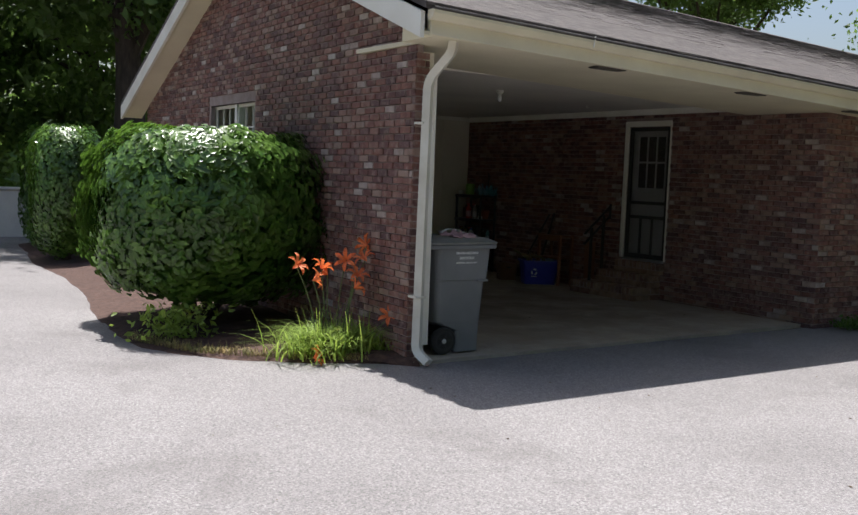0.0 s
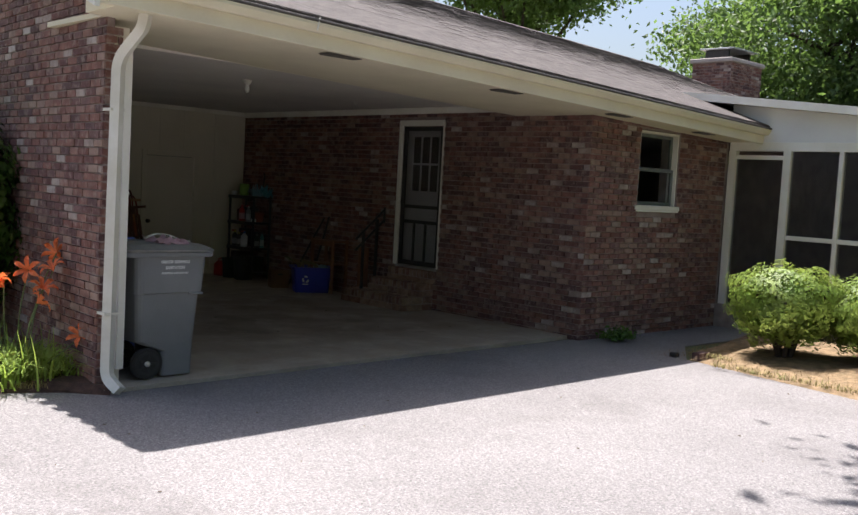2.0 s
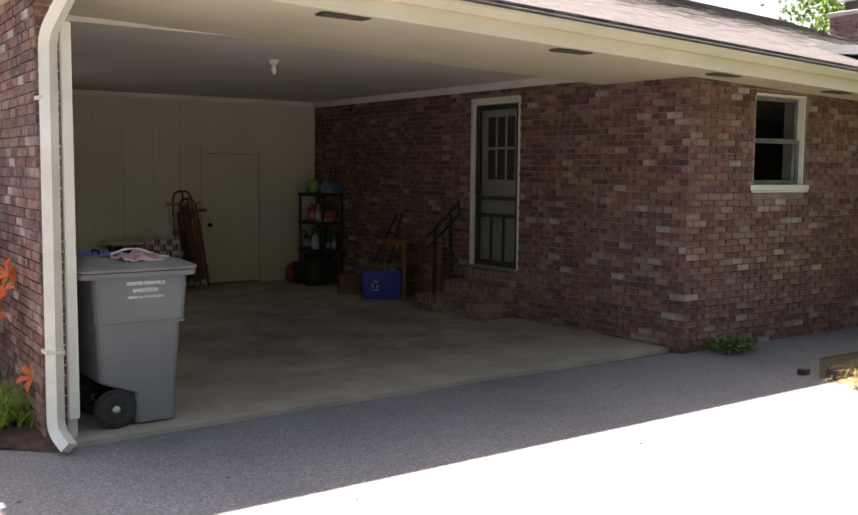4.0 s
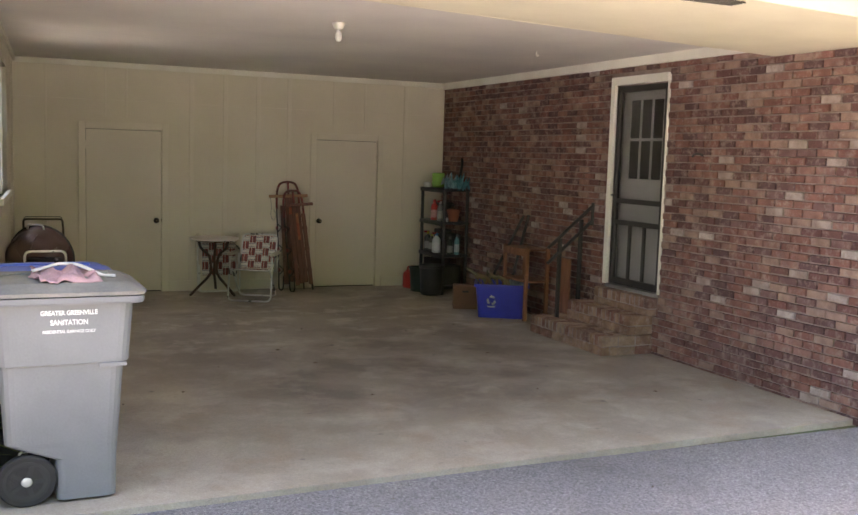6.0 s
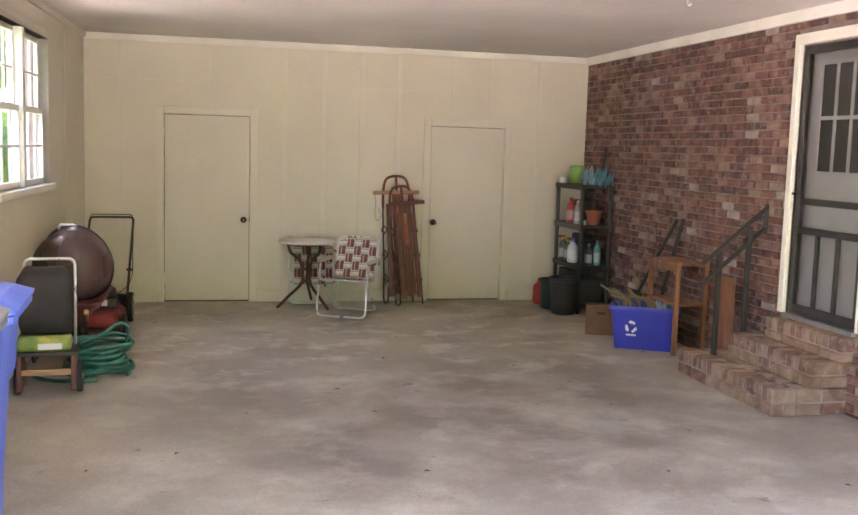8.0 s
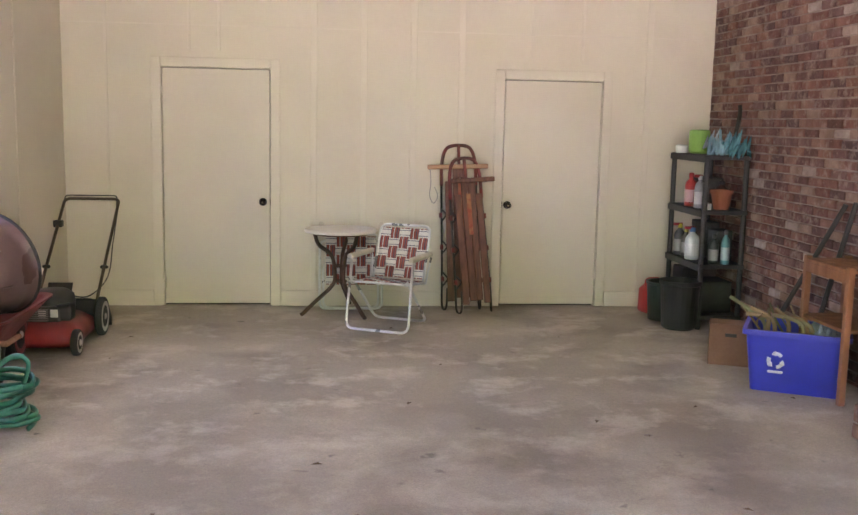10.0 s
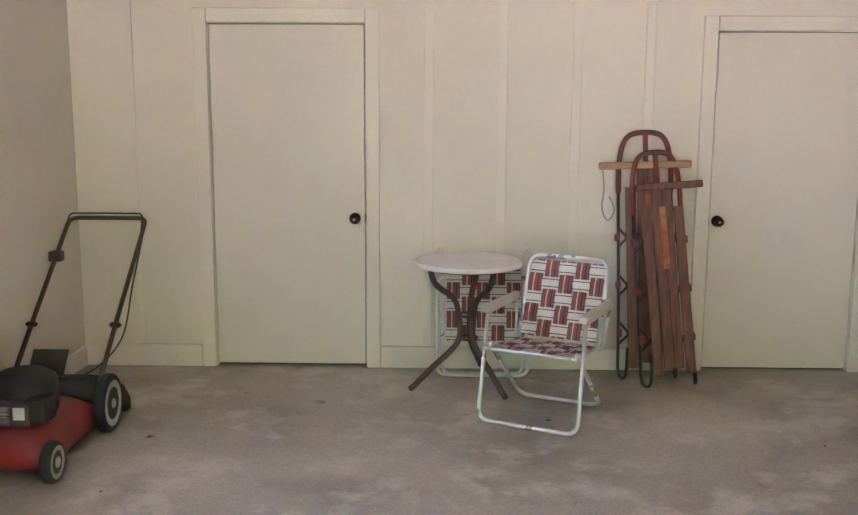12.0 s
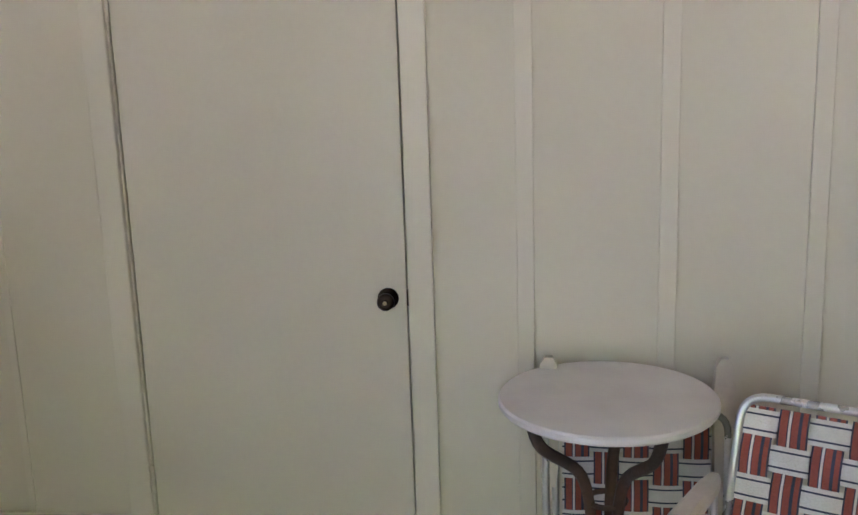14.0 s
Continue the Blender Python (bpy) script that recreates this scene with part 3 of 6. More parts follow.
# ceiling trim, inner corner boards, baseboards, battens
def trim(name, sizes, material, label):
    return structure(name, slab(*sizes, bevel=0.004), material, label, "trim")


trim("trim_back", (0.0, D - 0.035, CEILING - 0.07, W, D - 0.001, CEILING - 0.002), WHITE, "white ceiling moulding on the rear wall")
trim("trim_east", (W - 0.04, 0.54, CEILING - 0.09, W - 0.001, D - 0.036, CEILING - 0.002), WHITE, "white ceiling moulding on the brick wall")
trim("trim_west", (0.001, -0.5, CEILING - 0.06, 0.03, D - 0.036, CEILING - 0.002), CREAM_TRIM, "cream ceiling moulding on the side wall").matrix_world = WEST
trim("corner_board", (-0.05, -0.655, 0.14, 0.012, -0.602, CEILING - 0.17), WHITE, "white painted corner board at the carport mouth").matrix_world = WEST
for a, b in ((0.0, D1X0 - 0.09), (D1X1 + 0.09, D2X0 - 0.09), (D2X1 + 0.09, W)):
    trim("baseboard", (a + 0.002, D - 0.022, 0.0, b - 0.002, D - 0.001, 0.135), CREAM_TRIM, "cream painted baseboard")
BATTENS = (2.10, 2.53, 2.96, 3.38, 5.05)
for x in BATTENS:
    part("batten", slab(x - 0.027, D - 0.013, 0.135, x + 0.027, D - 0.001, CEILING - 0.072, bevel=0.003), CREAM_TRIM, wall_back)
for x in (0.36, 1.05, 1.30, 4.0, 4.45):
    low = 2.20 if x > 0.5 else 0.135
    part("batten", slab(x - 0.012, D - 0.009, low, x + 0.012, D - 0.001, CEILING - 0.072, bevel=0.002), CREAM_TRIM, wall_back)
part("belt", slab(0.0, D - 0.008, 2.40, W, D - 0.0015, 2.41), CREAM_TRIM, wall_back)
for y in (0.8, 2.0, 5.9):
    part("batten", slab(0.001, y - 0.012, 0.12, 0.009, y + 0.012, CEILING - 0.062, bevel=0.002), CREAM_TRIM, wall_west)
trim("baseboard", (0.001, -0.55, 0.0, 0.02, D - 0.023, 0.12), CREAM_TRIM, "cream painted baseboard").matrix_world = WEST


def store_door(name, x0, x1, knob_x, hinge_x, dh):
    """A flush store door with casing, knob and hinges."""
    casing = structure("door_casing", bmesh.new(), CREAM_TRIM, "cream painted door casing", "trim")
    w = 0.085
    part("jamb_left", slab(x0 - w, D - 0.024, 0.0, x0 - 0.004, D - 0.0005, dh + w, bevel=0.004), CREAM_TRIM, casing)
    part("jamb_right", slab(x1 + 0.004, D - 0.024, 0.0, x1 + w, D - 0.0005, dh + w, bevel=0.004), CREAM_TRIM, casing)
    part("head", slab(x0 - 0.003, D - 0.024, dh + 0.004, x1 + 0.003, D - 0.0005, dh + w, bevel=0.004), CREAM_TRIM, casing)
    # black sheet over the whole opening, standing in for shade in the door gaps
    part("stop", slab(x0 - 0.004, D + 0.05, 0.0, x1 + 0.004, D + 0.06, dh + 0.004), BLACK_METAL, casing)
    door = structure(name, slab(x0 + 0.005, D + 0.002, 0.018, x1 - 0.005, D + 0.042, dh - 0.006, bevel=0.003), DOOR_PAINT, "closed cream flush store door with a dark round knob", "door")
    knob = bmesh.new()
    lathe(knob, [(0.012, -0.005), (0.034, 0.0), (0.034, 0.008), (0.012, 0.014), (0.012, 0.030), (0.022, 0.036), (0.028, 0.048), (0.027, 0.060), (0.018, 0.067), (0.009, 0.068), (0.007, 0.065)],
          Matrix.Translation((knob_x, D + 0.002, 0.915)) @ pose(0, 0, 0, 90), 24)
    k = part("door_knob", knob, mat("dark_bronze", (0.035, 0.025, 0.02), 0.3, metal=0.85), door, "dark bronze door knob", smooth=True)
    pin = bmesh.new()
    lathe(pin, [(0.006, 0.0), (0.007, 0.004), (0.004, 0.006)], Matrix.Translation((knob_x, D - 0.063, 0.915)) @ pose(0, 0, 0, 90), 12)
    part("lock_button", pin, mat("brass", (0.6, 0.5, 0.3), 0.3, metal=1.0), k)
    part("latch_plate", slab(x1 - 0.004 if knob_x > (x0 + x1) / 2 else x0 - 0.002, D - 0.003, 0.89, x1 + 0.003 if knob_x > (x0 + x1) / 2 else x0 + 0.004, D + 0.002, 0.945), bpy.data.materials["dark_bronze"], door)
    for z in (0.22, 1.80):
        h = bmesh.new()
        lathe(h, [(0.008, 0.0), (0.008, 0.10)], Matrix.Translation((hinge_x, D - 0.004, z)), 10)
        part("hinge", h, CREAM_TRIM, door, smooth=True)
    return door


store_door("door_1", D1X0, D1X1, 1.663, D1X0, DH)
store_door("door_2", D2X0, D2X1, 3.815, D2X1, DH2)
for d in [o for o in scene.objects if o.name.startswith("door_casing")]:
    d.data.materials.clear()


def sash_window(name, label, m, w, h, lights, cols=3, rows=2, sash_m=None, fw=0.06):
    """Double-hung units side by side in one frame; m: x along the wall, y outwards, z up, from the lower left corner."""
    fm, sm = WHITE, sash_m or WHITE
    win = structure(name, bmesh.new(), fm, label, "window")
    win.matrix_world = m
    def bar(nm, *s, under=win, bev=0.003):
        return part(nm, slab(*s, bevel=bev), fm if under is win else sm, under)
    bar("frame_left", -fw, -0.02, -0.02, 0.0, 0.12, h + fw + 0.01)
    bar("frame_right", w, -0.02, -0.02, w + fw, 0.12, h + fw + 0.01)
    bar("frame_head", -0.0, -0.02, h, w, 0.12, h + fw + 0.01)
    bar("sill", -0.09, -0.06, -0.06, w + 0.09, 0.16, -0.0, bev=0.008)
    uw = w / lights
    for i in range(lights):
        x0, x1 = i * uw + 0.012, (i + 1) * uw - 0.012
        if i:
            bar("mullion", i * uw - 0.04, -0.01, 0.0, i * uw + 0.04, 0.11, h)
        for j, (z0, z1, y) in enumerate(((0.0, h / 2 + 0.02, 0.02), (h / 2 - 0.02, h, 0.055))):
            s = part("sash", slab(x0, y, z0 + 0.002, x0 + 0.045, y + 0.03, z1 - 0.002, bevel=0.002), sm, win)
            bar("stile", x1 - 0.045, y, z0 + 0.002, x1, y + 0.03, z1 - 0.002, under=s)
            bar("rail", x0 + 0.045, y + 0.001, z0 + 0.002, x1 - 0.045, y + 0.029, z0 + 0.05, under=s)
            bar("rail", x0 + 0.045, y + 0.001, z1 - 0.045, x1 - 0.045, y + 0.029, z1 - 0.002, under=s)
            gx0, gx1, gz0, gz1 = x0 + 0.045, x1 - 0.045, z0 + 0.05, z1 - 0.045
            for k in range(1, cols):
                g = gx0 + (gx1 - gx0) * k / cols
                bar("glazing_bar", g - 0.009, y + 0.004, gz0, g + 0.009, y + 0.026, gz1, under=s, bev=0)
            for k in range(1, rows):
                g = gz0 + (gz1 - gz0) * k / rows
                bar("glazing_bar", gx0, y + 0.005, g - 0.009, gx1, y + 0.025, g + 0.009, under=s, bev=0)
            pane = part("pane", slab(gx0, y + 0.013, gz0, gx1, y + 0.017, gz1), GLASS, s)
            pane.visible_shadow = False
    return win


# the carport window; x of the frame runs along the wall
sash_window("window_1", "white twin sash window with small panes", WEST @ Matrix.Translation((-0.02, WY0, WZ0)) @ pose(0, 0, 0, 0, 0, 90), WY1 - WY0, WZ1 - WZ0, 2)
sash_window("window_2", "small dark sash window in a thin white frame", Matrix.Translation((FX0 + 0.03, FRONT + 0.045, FZ0 + 0.06)), FX1 - FX0 - 0.06, FZ1 - FZ0 - 0.10, 1, 1, 1, mat("dark_sash_paint", (0.16, 0.175, 0.16), 0.5, (0.10, 0.11, 0.10), 5, 60, 0.15, 0.1), 0.02)
trim("brick_sill", (FX0 - 0.03, FRONT - 0.015, FZ0 - 0.022, FX1 + 0.03, FRONT + 0.1, FZ0 - 0.001), WHITE, "white painted window sill")

# house door behind an iron security door
casing = structure("door_casing_side", slab(W - 0.022, DY1, 0.58, W + 0.14, DY1 + 0.065, 2.69, bevel=0.005), WHITE, "white painted casing round the house door", "trim")
part("jamb", slab(W - 0.004, DY0 - 0.03, 0.58, W + 0.14, DY0 - 0.001, 2.62, bevel=0.004), WHITE, casing)
part("head", slab(W - 0.027, DY0 - 0.03, 2.61, W + 0.14, DY1 - 0.001, 2.69, bevel=0.005), WHITE, casing)
part("threshold", slab(W - 0.02, DY0, 0.55, W + 0.15, DY1, 0.585, bevel=0.004), mat("aluminium_sill", (0.45, 0.44, 0.42), 0.4, metal=0.8), casing)
house_door = structure("door_3", slab(W + 0.10, DY0 + 0.005, 0.59, W + 0.14, DY1 - 0.005, 2.60), mat("grey_door_paint", (0.43, 0.42, 0.40), 0.5, (0.38, 0.37, 0.355), 2, 50, 0.1, 0.05), "closed grey house door with nine small panes", "door")
gy0, gy1, gz0, gz1 = DY0 + 0.14, DY1 - 0.14, 1.66, 2.47
part("light_backing", slab(W + 0.094, gy0, gz0, W + 0.099, gy1, gz1), mat("dim_room", (0.05, 0.045, 0.04), 0.2), house_door)
for k in range(4):
    g = gy0 + (gy1 - gy0) * k / 3
    part("glazing_bar", slab(W + 0.082, g - 0.014, gz0 - 0.014, W + 0.0935, g + 0.014, gz1 + 0.014, bevel=0.003), bpy.data.materials["grey_door_paint"], house_door)
for k in range(3):
    g = gz0 + (gz1 - gz0) * k / 2
    part("glazing_bar", slab(W + 0.083, gy0 - 0.012, g - 0.014, W + 0.093, gy1 + 0.012, g + 0.014, bevel=0.003), bpy.data.materials["grey_door_paint"], house_door)
storm = structure("security_door", slab(W + 0.02, DY0 + 0.004, 0.59, W + 0.055, DY0 + 0.06, 2.60, bevel=0.004), BLACK_METAL, "black iron security screen door", "door")
part("stile", slab(W + 0.02, DY1 - 0.06, 0.59, W + 0.055, DY1 - 0.004, 2.60, bevel=0.004), BLACK_METAL, storm)
for z, t in ((0.59, 0.07), (1.20, 0.05), (1.42, 0.05), (2.54, 0.06)):
    part("rail", slab(W + 0.021, DY0 + 0.06, z, W + 0.054, DY1 - 0.06, z + t, bevel=0.004), BLACK_METAL, storm)
for f in (1 / 3, 2 / 3):
    y = DY0 + 0.06 + (DY1 - DY0 - 0.12) * f
    part("bar", slab(W + 0.026, y - 0.018, 0.66, W + 0.05, y + 0.018, 1.20, bevel=0.004), BLACK_METAL, storm)
part("screen", slab(W + 0.036, DY0 + 0.06, 0.65, W + 0.04, DY1 - 0.06, 2.54), mesh_screen("door_screen", 0.12), storm)
hb = bmesh.new()
tube(hb, round_corners([(W + 0.02, DY1 - 0.04, 1.50), (W - 0.03, DY1 - 0.04, 1.50), (W - 0.035, DY1 - 0.12, 1.50)], 0.015), 0.009, 8)
part("handle", hb, mat("black_handle", (0.015, 0.015, 0.015), 0.3, metal=0.6), storm)
br = bmesh.new()
tube(br, smooth_line([(W, 1.34, 1.915), (W - 0.03, 1.36, 1.93), (W - 0.04, 1.41, 1.925), (W - 0.03, 1.45, 1.905)]), 0.010, 8)
tagged(part("wall_hook", br, BLACK_METAL), "small black iron hook on the brick wall", "hook")

# brick steps to the house door
def brick_step(nm, x0, x1, y0, y1, z0, z1):
    st = structure(nm, slab(x0 + 0.012, y0 + 0.012, z0, x1, y1 - 0.012, z1 - 0.012), MORTAR, "brick step up to the house door", "step")
    r = random.Random(len(nm))
    n = int((y1 - y0) / 0.0755)
    dy = (y1 - y0) / n
    cols = max(1, round((x1 - x0) / 0.21))
    dx = (x1 - x0) / cols
    rows = max(1, round((z1 - z0) / 0.10))
    dz = (z1 - z0) / rows
    def piece(a, b, c, d, e, f):
        j = r.uniform(-0.005, 0.003)
        k = r.uniform(-0.004, 0.006)
        part("brick", slab(a - k, b - k * 0.5, c, d, e, f + j, bevel=0.011), STEP_BRICK, st)
    for k in range(n):
        for c in range(cols):
            piece(x0 + c * dx + 0.006, y0 + k * dy + 0.007, z1 - 0.10, x0 + (c + 1) * dx - 0.006, y0 + (k + 1) * dy - 0.007, z1)
    if z1 - z0 > 0.12:
        m = int((y1 - y0) / 0.21)
        dm = (y1 - y0) / m
        for k in range(m):
            piece(x0 + 0.0, y0 + k * dm + 0.005, z0, x0 + 0.1, y0 + (k + 1) * dm - 0.005, z1 - 0.105)
        for c in range(cols):
            for yy in (y0, y1 - 0.1):
                piece(max(x0 + c * dx, x0 + 0.105), yy, z0, x0 + (c + 1) * dx - 0.005, yy + 0.1, z1 - 0.107)
    return st


STEP_BRICK = brick_mat("step_brick", "object", [(0.0, (0.27, 0.165, 0.105)), (0.25, (0.23, 0.12, 0.085)), (0.45, (0.32, 0.21, 0.14)), (0.65, (0.19, 0.11, 0.08)), (0.8, (0.34, 0.24, 0.165))])
brick_step("step_low", 5.06, W, 1.92, 3.30, 0.0, 0.19)
brick_step("step_mid", 5.34, W, 1.92, 3.02, 0.19, 0.38)
brick_step("step_top", 5.52, W, 1.86, 2.80, 0.38, 0.55)
rail = thing("handrail", "black iron handrail beside the brick steps", "handrail")
for x, z0, z1 in ((5.49, 0.38, 1.22), (5.24, 0.19, 1.02)):
    part("post", slab(x - 0.018, 3.05 - 0.018, 0.0, x + 0.018, 3.05 + 0.018, z1, bevel=0.003), BLACK_METAL, rail)
for dz in (0.0, -0.16):
    b = bmesh.new()
    tube(b, [(5.10, 3.05, 0.92 + dz), (5.63, 3.05, 1.37 + dz)], 0.024, 8, flat=0.7)
    part("rail_bar", b, BLACK_METAL, rail)
b = bmesh.new()
tube(b, [(5.625, 3.05, 1.40), (5.625, 3.05, 1.16)], 0.018, 8)
part("end_bar", b, BLACK_METAL, rail)

# downspout and soffit vents, ceiling light
ds = thing("downspout", "pale dented metal downspout at the brick corner", "downspout")
b = bmesh.new()
line = round_corners([(-0.36, -1.02, EAVE_Z - 0.02), (-0.37, -1.01, EAVE_Z - 0.12), (-0.44, -0.76, 2.60), (-0.44, -0.72, 0.10), (-0.40, -0.87, 0.015)], 0.10)
tube(b, line, 0.056, 4, flat=0.8)
DS_MAT = mat("downspout_paint", (0.70, 0.68, 0.60), 0.45, (0.58, 0.55, 0.46), 3, 30, 0.12, 0.1)
part("pipe", b, DS_MAT, ds)
for z in (0.6, 2.2):
    part("strap", slab(-0.497, -0.768, z, -0.383, -0.63, z + 0.022), DS_MAT, ds)
VENT_M = mat("dark_vent_metal", (0.10, 0.09, 0.075), 0.6)
for x in (1.5, 3.7, 5.7, 7.6):
    v = thing("soffit_vent", "dark louvred vent in the soffit", "vent", Matrix.Translation((x, -1.03, EAVE_Z - 0.164 + 0.126 - 0.034 * x)), "soffit vents")
    part("backing", slab(-0.19, -0.07, -0.002, 0.19, 0.07, 0.004), BLACK_METAL, v)
    for k in range(5):
        part("slat", slab(-0.19, -0.07 + k * 0.028, -0.012, 0.19, -0.060 + k * 0.028, -0.003), VENT_M, v)
lamp = thing("ceiling_light", "bare bulb in a white ceiling socket", "ceiling light", Matrix.Translation((2.36, 1.82, CEILING)))
b = bmesh.new()
lathe(b, [(0.02, -0.06), (0.035, -0.055), (0.05, -0.02), (0.055, -0.004)], sides=20)
part("socket", b, WHITE, lamp, smooth=True)
b = bmesh.new()
lathe(b, [(0.004, -0.155), (0.02, -0.148), (0.029, -0.12), (0.025, -0.09), (0.015, -0.06)], sides=18)
part("bulb", b, mat("bulb_glass", (0.85, 0.84, 0.80), 0.15, bump=0), lamp, "unlit white bulb", smooth=True)
hk = bmesh.new()
tube(hk, smooth_line([(0, 0, 0.0), (0, 0, -0.03), (0.012, 0, -0.042), (0.024, 0, -0.034), (0.024, 0, -0.02)], 5), 0.004, 8)
hook = tagged(part("ceiling_hook", hk, WHITE, smooth=True), "small white screw hook in the ceiling", "hook")
hook.matrix_world = Matrix.Translation((4.64, 2.66, CEILING))

# ---- things in the carport ----
ALU = mat("bare_aluminium", (0.72, 0.72, 0.70), 0.3, (0.60, 0.60, 0.58), 6, 80, 0.1, 0.05, metal=0.7)
RUBBER = mat("black_rubber", (0.018, 0.018, 0.018), 0.8, (0.03, 0.028, 0.026), 6, 80, 0.3, 0.2)
GREY_PLASTIC = mat("grey_cart_plastic", (0.20, 0.205, 0.21), 0.5, (0.165, 0.17, 0.175), 2.0, 90, 0.12, 0.12)
LID_PLASTIC = mat("dusty_lid_plastic", (0.16, 0.16, 0.155), 0.65, (0.24, 0.23, 0.21), 5, 80, 0.25, 0.15)
BLUE_PLASTIC = mat("blue_cart_plastic", (0.10, 0.17, 0.62), 0.42, (0.085, 0.14, 0.52), 2, 90, 0.1, 0.08)
BLACK_PLASTIC = mat("black_plastic", (0.016, 0.016, 0.017), 0.5, (0.03, 0.029, 0.028), 4, 60, 0.2, 0.1)
LETTER = mat("white_lettering", (0.75, 0.75, 0.73), 0.6, bump=0)


def words(name, text, size, material, parent, m):
    """Flat lettering as a mesh."""
    cu = bpy.data.curves.new(name, "FONT")
    cu.body, cu.size, cu.align_x, cu.extrude = text, size, "CENTER", 0.0006
    cu.offset = size * 0.035
    tmp = bpy.data.objects.new(name, cu)
    me = bpy.data.meshes.new_from_object(tmp)
    bpy.data.objects.remove(tmp)
    me.materials.clear()
    me.materials.append(material)
    ob = new(name, me)
    ob.parent = parent
    ob.matrix_local = m
    return ob


def ring(x0, x1, y0, y1, z, r=0.06, n=4):
    """A rounded rectangle as a list of points."""
    out = []
    for cx, cy, a0 in ((x1 - r, y1 - r, 0), (x0 + r, y1 - r, 90), (x0 + r, y0 + r, 180), (x1 - r, y0 + r, 270)):
        for k in range(n + 1):
            a = radians(a0 + 90 * k / n)
            out.append((cx + r * math.cos(a), cy + r * math.sin(a), z))
    return out


def wheel(parent, m, r, w, hub, spokes=0, rim=None):
    t = bmesh.new()
    lathe(t, [(r * 0.74, -w / 2), (r * 0.94, -w / 2), (r, -w * 0.3), (r, w * 0.3), (r * 0.94, w / 2), (r * 0.74, w / 2)], m, 28)
    ty = part("wheel", t, RUBBER, parent, smooth=False)
    h = bmesh.new()
    lathe(h, [(r * 0.40, -w * 0.44), (r * 0.68, -w * 0.55), (r * 0.78, -w * 0.54), (r * 0.78, w * 0.54), (r * 0.68, w * 0.55), (r * 0.40, w * 0.44)], m, 24)
    part("rim", h, rim or BLACK_PLASTIC, ty)
    if spokes:
        for k in range(spokes):
            s = slab(r * 0.15, -0.010, -w * 0.56, r * 0.62, 0.010, w * 0.56)
            bmesh.ops.transform(s, matrix=m @ pose(0, 0, 0, 0, 0, 360 / spokes * k), verts=s.verts)
            part("spoke", s, rim or BLACK_PLASTIC, ty)
    c = bmesh.new()
    lathe(c, [(0.018, -w * 0.66), (0.024, -w * 0.60), (0.024, w * 0.60), (0.018, w * 0.66)], m, 14)
    part("hub", c, hub, ty, smooth=True)
    return ty


def cart(name, label, m, body_m, lid_m):
    """A wheeled refuse cart: local x is its length, handle and wheels at the low end, origin under its middle."""
    c = thing(name, label, "trash can", m, "wheeled refuse carts")
    b = bmesh.new()
    loft(b, [ring(-0.03, 0.23, -0.25, 0.25, 0.015, 0.04), ring(-0.035, 0.233, -0.255, 0.255, 0.22, 0.04), ring(-0.20, 0.238, -0.257, 0.257, 0.285, 0.05), ring(-0.245, 0.24, -0.26, 0.26, 0.31, 0.05), ring(-0.265, 0.265, -0.28, 0.28, 0.70, 0.06),
             ring(-0.275, 0.285, -0.295, 0.295, 0.705, 0.06), ring(-0.29, 0.305, -0.31, 0.31, 1.02, 0.06)])
    part("body", b, body_m, c)
    b = bmesh.new()
    loft(b, [ring(-0.38, 0.345, -0.335, 0.335, 1.00, 0.05), ring(-0.385, 0.35, -0.34, 0.34, 1.01, 0.05), ring(-0.385, 0.35, -0.34, 0.34, 1.035, 0.05), ring(-0.36, 0.33, -0.32, 0.32, 1.04, 0.05)])
    part("rim", b, body_m, c)
    b = bmesh.new()
    loft(b, [ring(-0.38, 0.355, -0.345, 0.345, 1.042, 0.06), ring(-0.38, 0.36, -0.35, 0.35, 1.06, 0.06), ring(-0.33, 0.29, -0.27, 0.27, 1.098, 0.08), ring(-0.20, 0.16, -0.15, 0.15, 1.112, 0.08)])
    lid = part("lid", b, lid_m, c, "dusty hinged lid")
    part("lid_ridge", slab(-0.28, -0.012, 1.105, 0.22, 0.012, 1.122, bevel=0.005), lid_m, lid)
    b = bmesh.new()
    tube(b, [(-0.40, -0.28, 1.03), (-0.40, 0.28, 1.03)], 0.016, 10)
    part("handle", b, body_m, c, smooth=True)
    for y in (-0.2, 0.0, 0.2):
        part("hinge", slab(-0.41, y - 0.03, 1.015, -0.37, y + 0.03, 1.07, bevel=0.006), BLACK_PLASTIC, c)
    for s in (-1, 1):
        wheel(c, Matrix.Translation((-0.155, s * 0.235, 0.128)) @ pose(0, 0, 0, 90), 0.128, 0.05, ALU, 5)
        part("moulding", slab(0.15, s * 0.297, 0.685, 0.27, s * 0.307, 0.705, bevel=0.003), body_m, c)
    b = bmesh.new()
    tube(b, [(-0.155, -0.23, 0.128), (-0.155, 0.23, 0.128)], 0.012, 8)
    part("axle", b, BLACK_METAL, c)
    return c


